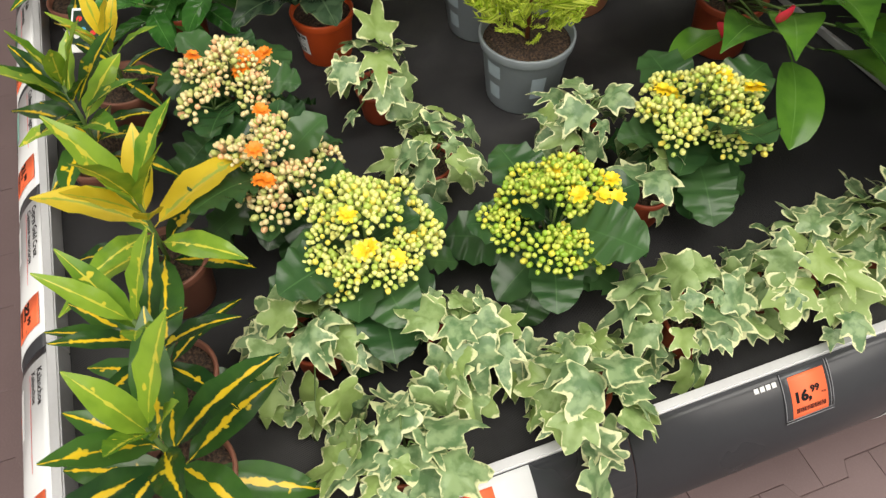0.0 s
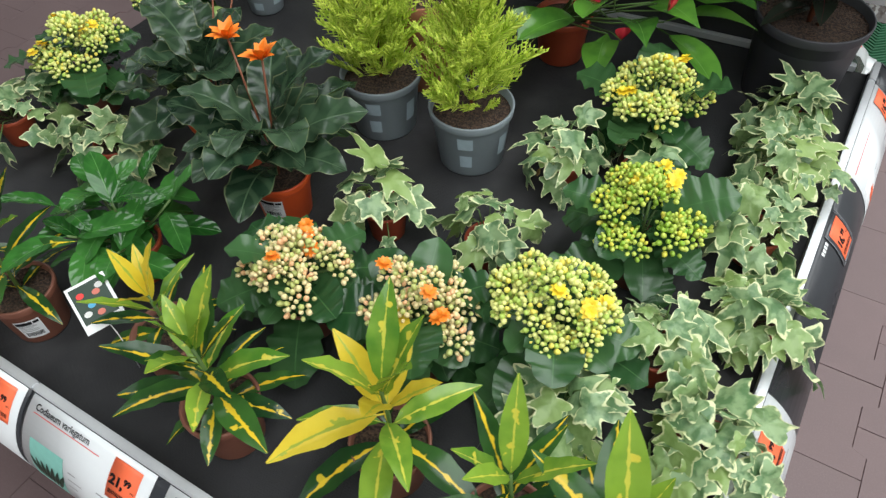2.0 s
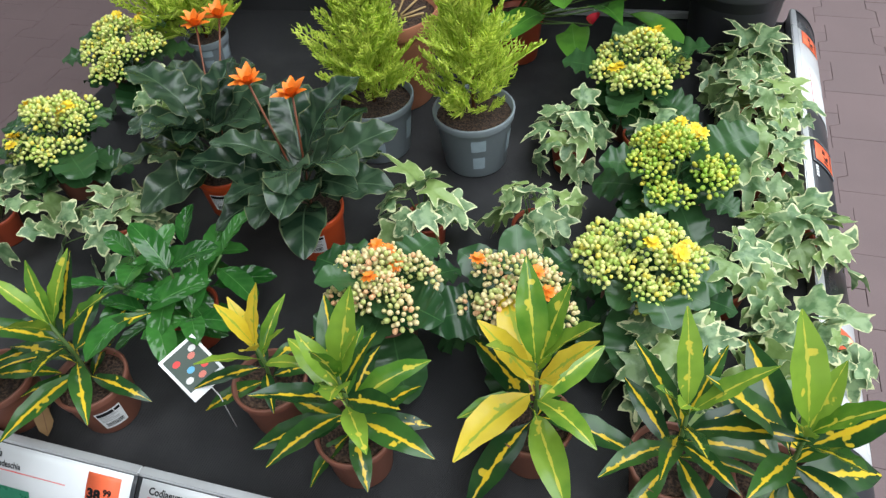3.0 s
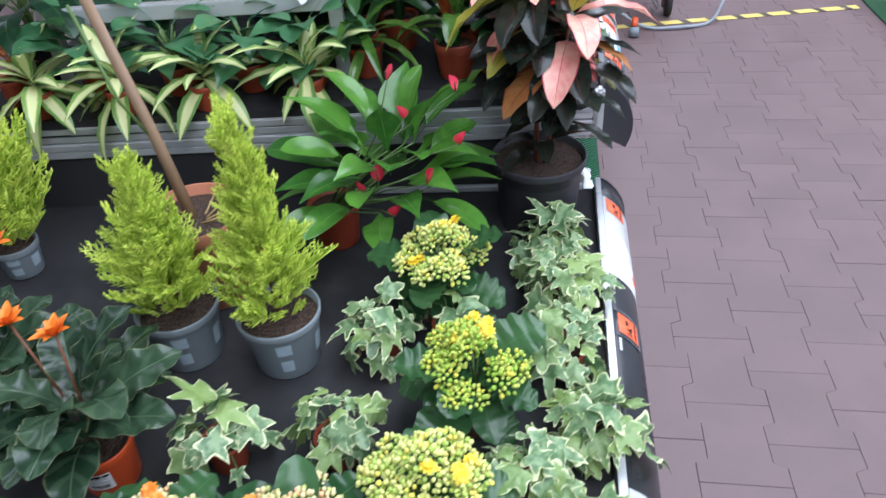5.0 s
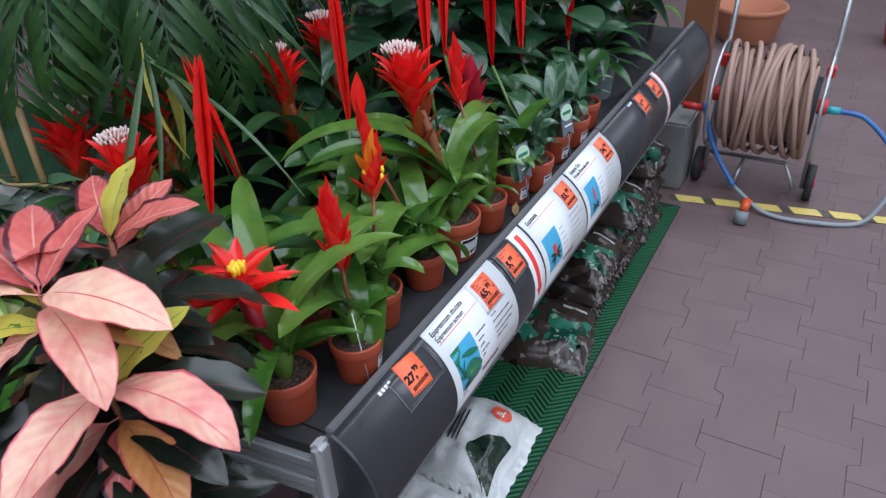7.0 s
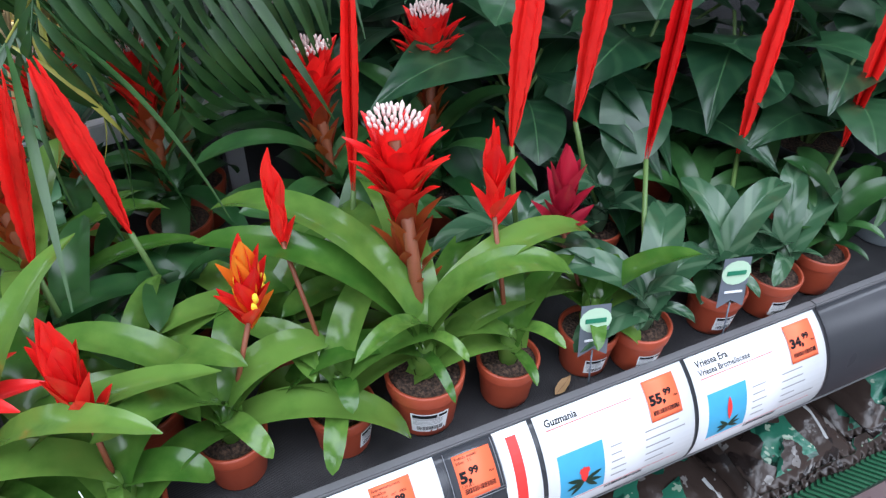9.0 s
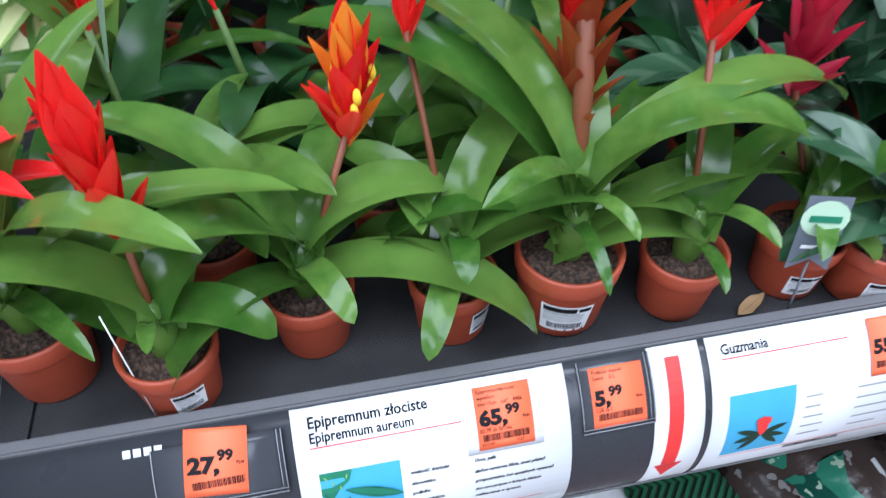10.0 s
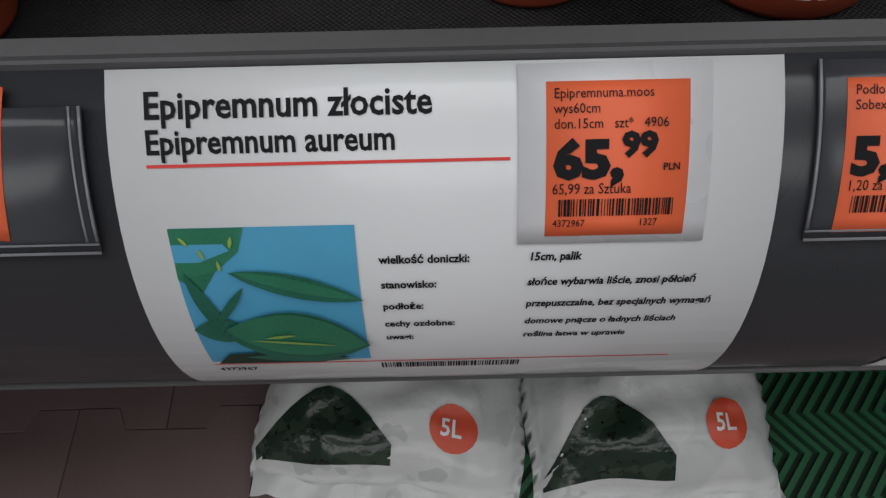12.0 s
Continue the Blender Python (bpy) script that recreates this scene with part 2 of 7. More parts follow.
MAT = {
    "paver": paver_mat(),
    "joint": plain("joint_sand", (0.10, 0.068, 0.066), 0.95),
    "weave": weave_mat(),
    "fascia": plain("dark_grey_plastic", (0.036, 0.038, 0.044), 0.29, 0.0, 0.2, 12, 0.08),
    "rim_grey": plain("grey_plastic_rim", (0.12, 0.12, 0.125), 0.45),
    "alu": plain("brushed_aluminium", (0.62, 0.63, 0.65), 0.42, 0.6, 0.15, 20, 0.1),
    "steel": plain("galvanised_steel", (0.5, 0.51, 0.53), 0.4, 0.85, 0.25, 14),
    "dark_board": plain("dark_board", (0.02, 0.02, 0.022), 0.7),
    "wall": plain("painted_wall", (0.55, 0.56, 0.55), 0.8, 0.0, 0.15, 2),
    "roof": plain("painted_roof", (0.6, 0.61, 0.61), 0.8, 0.0, 0.15, 2),
    "terracotta": plain("terracotta_plastic", (0.33, 0.056, 0.023), 0.48, 0.0, 0.2, 12, 0.08),
    "brown_pot": plain("brown_plastic", (0.20, 0.075, 0.048), 0.5, 0.0, 0.2, 12, 0.08),
    "orange_pot": plain("orange_plastic", (0.62, 0.085, 0.02), 0.42, 0.0, 0.15, 12, 0.08),
    "clay": plain("terracotta_clay", (0.42, 0.16, 0.085), 0.8, 0.0, 0.25, 14),
    "grey_pot": plain("blue_grey_plastic", (0.19, 0.22, 0.24), 0.5, 0.0, 0.2, 12, 0.08),
    "dark_pot": plain("charcoal_plastic", (0.035, 0.035, 0.042), 0.5, 0.0, 0.2, 12, 0.08),
    "soil": soil_mat(),
    "grey_thread": plain("grey_thread", (0.45, 0.46, 0.46), 0.7),
    "pot_print": plain("pale_print", (0.34, 0.42, 0.47), 0.5, 0.0, 0.35, 120, 0.0),
    "twig": plain("twig", (0.2, 0.13, 0.08), 0.8),
    "concrete": plain("concrete", (0.20, 0.20, 0.195), 0.85),
    "wood": plain("stained_wood", (0.22, 0.085, 0.035), 0.55, 0.0, 0.35, 20),
    "rubber": plain("black_rubber", (0.02, 0.02, 0.02), 0.7),
    "blue_hose": plain("blue_hose", (0.04, 0.15, 0.42), 0.4),
    "grey_hose": plain("grey_hose", (0.26, 0.29, 0.32), 0.45),
    "brown_hose": plain("brown_hose", (0.36, 0.23, 0.18), 0.55),
    "teal": plain("teal_plastic", (0.03, 0.36, 0.40), 0.4),
    "red_plastic": plain("red_plastic", (0.6, 0.03, 0.025), 0.4),
    "coral": plain("coral_plastic", (0.62, 0.17, 0.12), 0.5),
    "white_pot": plain("white_ceramic", (0.66, 0.66, 0.64), 0.4),
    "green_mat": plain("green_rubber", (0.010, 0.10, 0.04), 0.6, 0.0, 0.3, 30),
    # near-black green paints the shade in the mat's open gaps
    "mat_gap_shade": plain("green_rubber_gap_shade", (0.004, 0.022, 0.010), 0.8),
    # paler than the pocket: edge highlights of clear plastic put into the colour
    "pocket_glint": plain("clear_pocket_glint", (0.22, 0.23, 0.25), 0.2, 0.0, 0.2, 20, 0.05),
    "pocket": plain("clear_pocket", (0.055, 0.058, 0.066), 0.2, 0.0, 0.2, 20, 0.05),
    "pocket_white": plain("pocket_on_paper", (0.70, 0.71, 0.74), 0.25, 0.0, 0.1, 20, 0.05),
    "paper": plain("white_paper", (0.80, 0.81, 0.82), 0.35, 0.0, 0.04, 6, 0.03),
    "ink": plain("black_ink", (0.012, 0.012, 0.014), 0.5, 0.0, 0.1, 30, 0.0),
    "orange": plain("orange_paper", (0.9, 0.156, 0.061), 0.5, 0.0, 0.06, 8, 0.03),
    "red": plain("red_print", (0.72, 0.035, 0.03), 0.5, 0.0, 0.08, 8, 0.0),
    "blue": plain("blue_print", (0.07, 0.36, 0.58), 0.4, 0.0, 0.3, 5, 0.0),
    "dark_print": plain("dark_green_print", (0.008, 0.035, 0.018), 0.4, 0.0, 0.6, 40, 0.0),
    "teal_print": plain("teal_print", (0.25, 0.58, 0.50), 0.4, 0.0, 0.3, 12, 0.0),
    "grey_print": plain("grey_print", (0.33, 0.33, 0.34), 0.5, 0.0, 0.1, 30, 0.0),
    "stem": plain("green_stem", (0.09, 0.16, 0.04), 0.5, 0.0, 0.3, 40),
    "red_stem": plain("reddish_stem", (0.20, 0.06, 0.025), 0.5, 0.0, 0.3, 40),
    "brown_cane": plain("brown_cane", (0.24, 0.15, 0.085), 0.6, 0.0, 0.45, 30),
    "cane": plain("bamboo_cane", (0.42, 0.29, 0.13), 0.55, 0.0, 0.3, 40),
    "ivy": ivy_mat(),
    "codi": leaf_mat("codiaeum_leaf", (0.012, 0.048, 0.014), (0.045, 0.13, 0.024), (0.80, 0.56, 0.035), 0.085, 0.24, blotch=(0.70, 0.52, 0.04), blotch_amount=0.42, wide_vein=1.8),
    "codi_light": leaf_mat("codiaeum_young_leaf", (0.07, 0.20, 0.022), (0.24, 0.39, 0.045), (0.60, 0.58, 0.08), 0.045, 0.24, blotch=(0.66, 0.58, 0.07), blotch_amount=0.42, wide_vein=1.0),
    "codi_yellow": leaf_mat("codiaeum_yellow_leaf", (0.62, 0.46, 0.03), (0.80, 0.62, 0.06), (0.34, 0.42, 0.05), 0.06, 0.3, blotch=(0.40, 0.46, 0.06), blotch_amount=0.3, wide_vein=1.0),
    "gardenia": leaf_mat("glossy_leaf", (0.018, 0.090, 0.016), (0.055, 0.205, 0.038), (0.09, 0.25, 0.06), 0.022, 0.13, ribs=0.10, rib_count=16),
    "kal": leaf_mat("kalanchoe_leaf", (0.020, 0.068, 0.022), (0.050, 0.125, 0.042), (0.06, 0.15, 0.05), 0.018, 0.26),
    "calathea": leaf_mat("calathea_leaf", (0.013, 0.034, 0.018), (0.042, 0.080, 0.042), (0.080, 0.135, 0.072), 0.024, 0.24, ribs=0.4, rib_count=11, edge=(0.13, 0.16, 0.08), edge_at=0.475),
    "anthurium": leaf_mat("anthurium_leaf", (0.035, 0.125, 0.02), (0.105, 0.27, 0.035), (0.13, 0.29, 0.06), 0.014, 0.22),
    "cro_pink": leaf_mat("croton_pink_leaf", (0.74, 0.23, 0.21), (0.92, 0.62, 0.44), (0.62, 0.10, 0.12), 0.018, 0.30, ribs=0.10, rib_count=24, edge=(0.68, 0.10, 0.14), edge_at=0.47),
    "cro_red": leaf_mat("croton_red_leaf", (0.46, 0.05, 0.06), (0.70, 0.17, 0.14), (0.78, 0.34, 0.28), 0.025, 0.30, ribs=0.10, rib_count=24, edge=(0.10, 0.02, 0.03), edge_at=0.40),
    "cro_yellow": leaf_mat("croton_yellow_leaf", (0.42, 0.40, 0.05), (0.58, 0.52, 0.09), (0.20, 0.30, 0.04), 0.03, 0.3, blotch=(0.10, 0.20, 0.03), blotch_amount=0.35),
    "cro_dark": leaf_mat("croton_dark_leaf", (0.008, 0.014, 0.010), (0.026, 0.034, 0.024), (0.12, 0.025, 0.035), 0.014, 0.26),
    "cro_orange": leaf_mat("croton_orange_leaf", (0.50, 0.18, 0.05), (0.66, 0.34, 0.13), (0.42, 0.10, 0.05), 0.025, 0.33, ribs=0.15, rib_count=24, edge=(0.55, 0.12, 0.08), edge_at=0.46),
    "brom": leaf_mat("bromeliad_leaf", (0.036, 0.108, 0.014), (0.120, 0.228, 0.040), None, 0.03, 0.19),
    # darker copy of bromeliad_leaf; farther plants' shade is put into its colour
    "brom_shaded": leaf_mat("bromeliad_shaded_leaf", (0.013, 0.052, 0.014), (0.038, 0.108, 0.028), None, 0.03, 0.30),
    "vriesea": leaf_mat("banded_leaf", (0.022, 0.062, 0.030), (0.042, 0.105, 0.05), (0.095, 0.165, 0.095), 0.0, 0.22, ribs=0.75, rib_count=9),
    "bract": leaf_mat("red_bract", (0.72, 0.008, 0.010), (0.92, 0.030, 0.022), None, 0.02, 0.35),
    "white_petal": leaf_mat("white_petal", (0.66, 0.64, 0.56), (0.78, 0.76, 0.68), None, 0.02, 0.45),
    "purple_petal": leaf_mat("purple_petal", (0.09, 0.012, 0.035), (0.20, 0.03, 0.07), None, 0.02, 0.45),
    "spathe": leaf_mat("pink_red_spathe", (0.78, 0.02, 0.06), (0.92, 0.07, 0.13), None, 0.02, 0.25),
    "bract_dark": leaf_mat("crimson_bract", (0.30, 0.008, 0.03), (0.52, 0.02, 0.05), None, 0.02, 0.35),
    "bract_base": leaf_mat("rusty_bract", (0.30, 0.04, 0.015), (0.42, 0.10, 0.02), None, 0.02, 0.4),
    "bract_orange": leaf_mat("orange_bract", (0.78, 0.09, 0.012), (0.88, 0.28, 0.02), None, 0.02, 0.35),
    "white_bud": plain("white_bud", (0.74, 0.58, 0.54), 0.5, 0.0, 0.2, 60),
    "yellow_flower": plain("yellow_petal", (0.86, 0.62, 0.03), 0.5, 0.0, 0.15, 60),
    "orange_flower": plain("orange_petal", (0.88, 0.24, 0.02), 0.5, 0.0, 0.2, 60),
    "white_stripe": leaf_mat("striped_dracaena_leaf", (0.14, 0.28, 0.06), (0.26, 0.40, 0.10), (0.72, 0.74, 0.36), 0.34, 0.33, wide_vein=0.9),
    "pothos": leaf_mat("pothos_leaf", (0.035, 0.125, 0.05), (0.10, 0.25, 0.11), None, 0.02, 0.3, blotch=(0.45, 0.50, 0.14), blotch_amount=0.1),
    "palm": leaf_mat("palm_leaflet", (0.012, 0.045, 0.011), (0.036, 0.095, 0.022), None, 0.02, 0.36),
    "palm_yellow": leaf_mat("yellowed_leaflet", (0.28, 0.29, 0.05), (0.42, 0.38, 0.08), None, 0.02, 0.4),
    "broad": leaf_mat("broad_dark_leaf", (0.009, 0.036, 0.016), (0.026, 0.078, 0.032), (0.05, 0.12, 0.05), 0.016, 0.3, ribs=0.2, rib_count=14),
    "dead": leaf_mat("dead_leaf", (0.24, 0.13, 0.05), (0.36, 0.22, 0.10), (0.2, 0.1, 0.05), 0.03, 0.7),
}

MAT["ink"].node_tree.nodes["Principled BSDF"].inputs["Specular IOR Level"].default_value = 0.1


def bud_mat(name, a, b, c):
    """Buds whose colour changes from one to the next."""
    n = Nodes(name, 0.45)
    isle = n.tree.nodes.new("ShaderNodeNewGeometry").outputs["Random Per Island"]
    first = n.mix(n.ramp(isle, 0.2, 0.7), a, b)
    n.bump(n.noise(300.0), 0.1, 0.001)
    return n.done(n.mix(n.ramp(isle, 0.86, 0.9), first, c))


MAT["bud_yellow"] = bud_mat("yellow_green_bud", (0.40, 0.53, 0.10), (0.70, 0.71, 0.24), (0.80, 0.68, 0.12))
MAT["bud_lime"] = bud_mat("lime_bud", (0.26, 0.42, 0.04), (0.50, 0.58, 0.10), (0.70, 0.64, 0.08))
MAT["bud_peach"] = bud_mat("peach_bud", (0.46, 0.50, 0.16), (0.78, 0.64, 0.34), (0.82, 0.46, 0.24))


def cypress_mat():
    n = Nodes("cypress_foliage", 0.55)
    isle = n.tree.nodes.new("ShaderNodeNewGeometry").outputs["Random Per Island"]
    clump = n.noise(22.0, 2.0)
    tone = n.math("ADD", n.math("MULTIPLY", isle, 0.5), n.math("MULTIPLY", clump, 0.6))
    color = n.mix(n.ramp(tone, 0.25, 0.8), (0.42, 0.58, 0.05), (0.86, 0.94, 0.20))
    return leaf_done(n, color, 0.42)


MAT["cypress"] = cypress_mat()


# ---- builders ----
def mesh_of(name, verts, faces, mats=(), uvs=None, smooth=True):
    me = bpy.data.meshes.new(name)
    me.from_pydata([tuple(v) for v in verts], [], faces)
    if uvs is not None:
        layer = me.uv_layers.new(name="UVMap")
        idx = np.empty(len(me.loops), dtype=np.int32)
        me.loops.foreach_get("vertex_index", idx)
        layer.data.foreach_set("uv", np.asarray(uvs, dtype=np.float32)[idx].ravel())
    if smooth:
        me.polygons.foreach_set("use_smooth", [True] * len(me.polygons))
    for m in mats:
        me.materials.append(MAT[m] if isinstance(m, str) else m)
    me.update()
    return me


def part(name, me, material, parent, label="", m=None):
    """Links a mesh as one object under a thing or a part."""
    if material is not None and not me.materials:
        me.materials.append(MAT[material] if isinstance(material, str) else material)
    ob = new(name, me)
    ob.parent = parent
    if m is not None:
        ob.matrix_local = m
    if label:
        tagged(ob, label)
    return ob


def thing(name, label, category, m=None, group="", kind=""):
    ob = new(name)
    ob.empty_display_size = 0.05
    if m is not None:
        ob.matrix_world = m
    return tagged(ob, label, category, group, kind)


def solid(name, me, material, label="", category="", kind="", group=""):
    if material is not None and not me.materials:
        me.materials.append(MAT[material] if isinstance(material, str) else material)
    return tagged(new(name, me), label, category, group, kind)


def box_mesh(name, x0, x1, y0, y1, z0, z1, bevel=0.0):
    bm = bmesh.new()
    bmesh.ops.create_cube(bm, size=1)
    for v in bm.verts:
        v.co = ((x0 + x1) / 2 + v.co.x * (x1 - x0), (y0 + y1) / 2 + v.co.y * (y1 - y0), (z0 + z1) / 2 + v.co.z * (z1 - z0))
    if bevel:
        bmesh.ops.bevel(bm, geom=bm.edges[:], offset=bevel, segments=2, affect="EDGES", clamp_overlap=True)
    me = bpy.data.meshes.new(name)
    bm.to_mesh(me)
    bm.free()
    return me


def lathe(name, profile, n=28, cap=False):
    """Turns a profile of (radius, height) round the z axis."""
    verts, faces = [], []
    for r, z in profile:
        for i in range(n):
            a = 2 * math.pi * i / n
            verts.append((r * math.cos(a), r * math.sin(a), z))
    for j in range(len(profile) - 1):
        for i in range(n):
            k = (i + 1) % n
            faces.append((j * n + i, j * n + k, (j + 1) * n + k, (j + 1) * n + i))
    if cap:
        faces.append(tuple(range(n - 1, -1, -1)))
    return mesh_of(name, verts, faces)


def tube_data(points, radius, n=6, taper=1.0):
    """Vertices and faces of a tube along points."""
    verts, faces = [], []
    pts = [Vector(p) for p in points]
    up = Vector((0.31, 0.17, 0.93))
    for j, p in enumerate(pts):
        d = (pts[min(j + 1, len(pts) - 1)] - pts[max(j - 1, 0)]).normalized()
        a = d.cross(up)
        a = a.normalized() if a.length > 1e-4 else Vector((1, 0, 0))
        b = d.cross(a).normalized()
        r = radius * (1 + (taper - 1) * j / max(1, len(pts) - 1))
        for i in range(n):
            w = 2 * math.pi * i / n
            verts.append(p + a * (r * math.cos(w)) + b * (r * math.sin(w)))
    for j in range(len(pts) - 1):
        for i in range(n):
            k = (i + 1) % n
            faces.append((j * n + i, j * n + k, (j + 1) * n + k, (j + 1) * n + i))
    faces.append(tuple(range(n - 1, -1, -1)))
    faces.append(tuple(range((len(pts) - 1) * n, len(pts) * n)))
    return verts, faces


def tube(name, points, radius, n=6, taper=1.0):
    return mesh_of(name, *tube_data(points, radius, n, taper))


def merged(name, chunks, mats=(), smooth=True):
    """One mesh from several (verts, faces)."""
    verts, faces = [], []
    for v, f in chunks:
        base = len(verts)
        verts.extend(v)
        faces.extend(tuple(i + base for i in face) for face in f)
    return mesh_of(name, verts, faces, mats, smooth=smooth)


SHAPES = {
    "lance": lambda t: math.sin(math.pi * min(1, t) ** 0.85) ** 0.85,
    "oval": lambda t: max(0.0, 1 - (2 * t - 1) ** 2) ** 0.6,
    "strap": lambda t: (0.80 + 0.20 * math.sin(math.pi * t)) * max(0.0, 1 - t ** 7) ** 0.62,
    "heart": lambda t: (0.55 + 0.45 * math.cos(math.pi * (t - 0.22))) * (1 - t ** 3) ** 0.7 if t > 0.02 else 0.45,
    "blade": lambda t: math.sin(math.pi * min(1, t * 0.96 + 0.02)) ** 0.6,
    "spoon": lambda t: (0.22 + 0.78 * max(0.0, math.sin(math.pi * (t ** 1.5))) ** 0.8) * (1 - t ** 9),
    "sword": lambda t: min(1.0, 0.22 + 1.5 * t) * max(0.0, 1 - t ** 4) ** 0.7,
    "spindle": lambda t: math.sin(math.pi * min(1, 0.02 + 0.98 * t)) ** 1.3,
    "ellipse": lambda t: math.sin(math.pi * min(1, t) ** 0.95) ** 0.68,
    "needle": lambda t: (1 - t) ** 0.5 * min(1, 0.4 + 6 * t),
}


def leaf_data(length, width, shape="lance", bend=40.0, fold=15.0, wave=0.0, waves=5, n=10, k=4, stalk=0.0, cup=0.0, twist=0.0):
    """A leaf that starts at the origin, grows along y and bends down."""
    f = SHAPES[shape]
    verts, faces, uvs = [], [], []
    y = z = 0.0
    ang = 0.0
    total = n + (1 if stalk else 0)
    for j in range(total + 1):
        if stalk:
            t = max(0.0, (j - 1) / n)
            step = stalk if j == 1 else length / n
        else:
            t, step = j / n, length / n
        if j:
            ang = -radians(bend) * t
            y += step * math.cos(ang)
            z += step * math.sin(ang)
        half = max(0.0012, width / 2 * f(t))
        if stalk and j == 0:
            half = 0.0016
        turn = radians(twist) * t
        for i in range(k + 1):
            s = 2 * i / k - 1
            lift = abs(s) * half * math.sin(radians(fold)) + wave * math.sin(waves * 2 * math.pi * t + (1.3 if s > 0 else 0)) * abs(s) ** 1.5 * (0.3 + f(t)) + cup * half * s * s
            across = s * half * math.cos(radians(fold))
            ax, lz = across * math.cos(turn) - lift * math.sin(turn), across * math.sin(turn) + lift * math.cos(turn)
            verts.append((ax, y - lz * math.sin(ang), z + lz * math.cos(ang)))
            uvs.append((i / k, t))
    for j in range(total):
        for i in range(k):
            a = j * (k + 1) + i
            faces.append((a, a + 1, a + k + 2, a + k + 1))
    return verts, faces, uvs


LEAVES = {}


def leaf(material, *args, **kw):
    """The shared mesh of a kind of leaf."""
    key = (material, args, tuple(sorted(kw.items())))
    if key not in LEAVES:
        v, f, uv = leaf_data(*args, **kw)
        LEAVES[key] = mesh_of("leaf", v, f, (material,), uv)
    return LEAVES[key]


def aim(base, az, elev, roll=0.0, size=1.0):
    """Where a leaf sits: its foot, compass direction, rise and roll, in degrees."""
    return Matrix.Translation(base) @ pose(0, 0, 0, 0, 0, az) @ pose(0, 0, 0, elev, 0, 0) @ pose(0, 0, 0, 0, roll, 0) @ Matrix.Diagonal((size, size, size, 1))


def ivy_leaf_mesh(seed, long=1.0):
    rng = random.Random(seed)
    knots = [(0, 1.08 * long), (13, 0.78), (30, 0.50), (43, 0.66), (56, 0.94), (68, 0.64), (88, 0.46), (104, 0.56), (122, 0.72), (140, 0.50), (180, 0.24)]
    n = 40
    rings = (0.0, 0.55, 0.84, 1.0)
    verts, uvs, faces = [(0, 0, 0)], [(0.5, 0.0)], []
    jit = [rng.uniform(0.88, 1.12) for _ in range(11)]
    for ring in rings[1:]:
        for i in range(n):
            deg = 360 * i / n
            d = deg if deg <= 180 else 360 - deg
            for (a0, r0), (a1, r1), j0, j1 in zip(knots, knots[1:], jit, jit[1:]):
                if a0 <= d <= a1:
                    w = (d - a0) / (a1 - a0)
                    r = r0 * j0 * (1 - w) + r1 * j1 * w
                    break
            r *= ring
            x, y = r * math.sin(radians(deg)), r * math.cos(radians(deg))
            z = -0.30 * r * r + 0.16 * abs(x) + 0.07 * math.sin(5 * y + seed) + 0.05 * math.sin(7 * x + 2 * seed)
            verts.append((x, y + 0.2, z))
            uvs.append((0.5, ring))
    verts[0] = (0, 0.2, 0)
    for i in range(n):
        k = (i + 1) % n
        faces.append((0, 1 + k, 1 + i))
        for q in range(2):
            a, b = 1 + q * n, 1 + (q + 1) * n
            faces.append((a + i, a + k, b + k, b + i))
    return mesh_of("leaf", verts, faces, ("ivy",), uvs)


IVY = [ivy_leaf_mesh(s, g) for s, g in ((1, 1.0), (2, 1.15), (3, 0.9), (4, 1.05))]


def add_pot(parent, r_top, r_bot, h, material, lip=0.012, sticker=None, full=0.88):
    """A plastic pot with a rolled lip, and its soil."""
    prof = [(r_bot * 0.92, 0.002), (r_bot, 0.0), (r_bot + 0.002, 0.004), (r_top * 0.925, h - lip * 1.62), (r_top * 0.928, h - lip * 1.58), (r_top * 0.978, h - lip * 1.52), (r_top * 0.984, h - lip * 1.4), (r_top + 0.001, h - 0.003), (r_top - 0.001, h), (r_top - 0.005, h - 0.002), (r_bot * 0.95, 0.012)]
    part("pot", lathe("pot", prof, 30, True), material, parent)
    rs = (r_bot + (r_top - r_bot) * full) * 0.985 - 0.003
    rng = random.Random(int(r_top * 9000 + h * 777))
    verts, faces = [(0, 0, h * full + 0.006)], []
    for q in range(1, 5):
        for i in range(20):
            a = 2 * math.pi * i / 20
            r = rs * q / 4
            verts.append((r * math.cos(a), r * math.sin(a), h * full + (rng.uniform(-0.004, 0.006) if q < 4 else 0)))
    for i in range(20):
        k = (i + 1) % 20
        faces.append((0, 1 + i, 1 + k))
        for q in range(3):
            faces.append((1 + q * 20 + i, 1 + (q + 1) * 20 + i, 1 + (q + 1) * 20 + k, 1 + q * 20 + k))
    part("soil", mesh_of("soil", verts, faces), "soil", parent)
    if sticker is not None:
        az, wide, low, high = sticker
        add_sticker(parent, r_top * 0.932, r_bot, h - lip * 1.62, az, wide, low, high)


def pot_patch(r_top, r_bot, h, az, wide, low, high, off, x0=0.0, x1=1.0, y0=0.0, y1=1.0):
    """A patch that follows the pot's wall; x and y run over the sticker's face from 0 to 1."""
    verts, faces = [], []
    n = 6
    for z01 in (y0, y1):
        z = low + (high - low) * z01
        r = r_bot + (r_top - r_bot) * z / h + off
        for i in range(n + 1):
            u = (x0 + (x1 - x0) * i / n - 0.5) * wide / r_top
            a = radians(az) + u
            verts.append((r * math.cos(a), r * math.sin(a), z))
    for i in range(n):
        faces.append((i, i + 1, n + 2 + i, n + 1 + i))
    return verts, faces


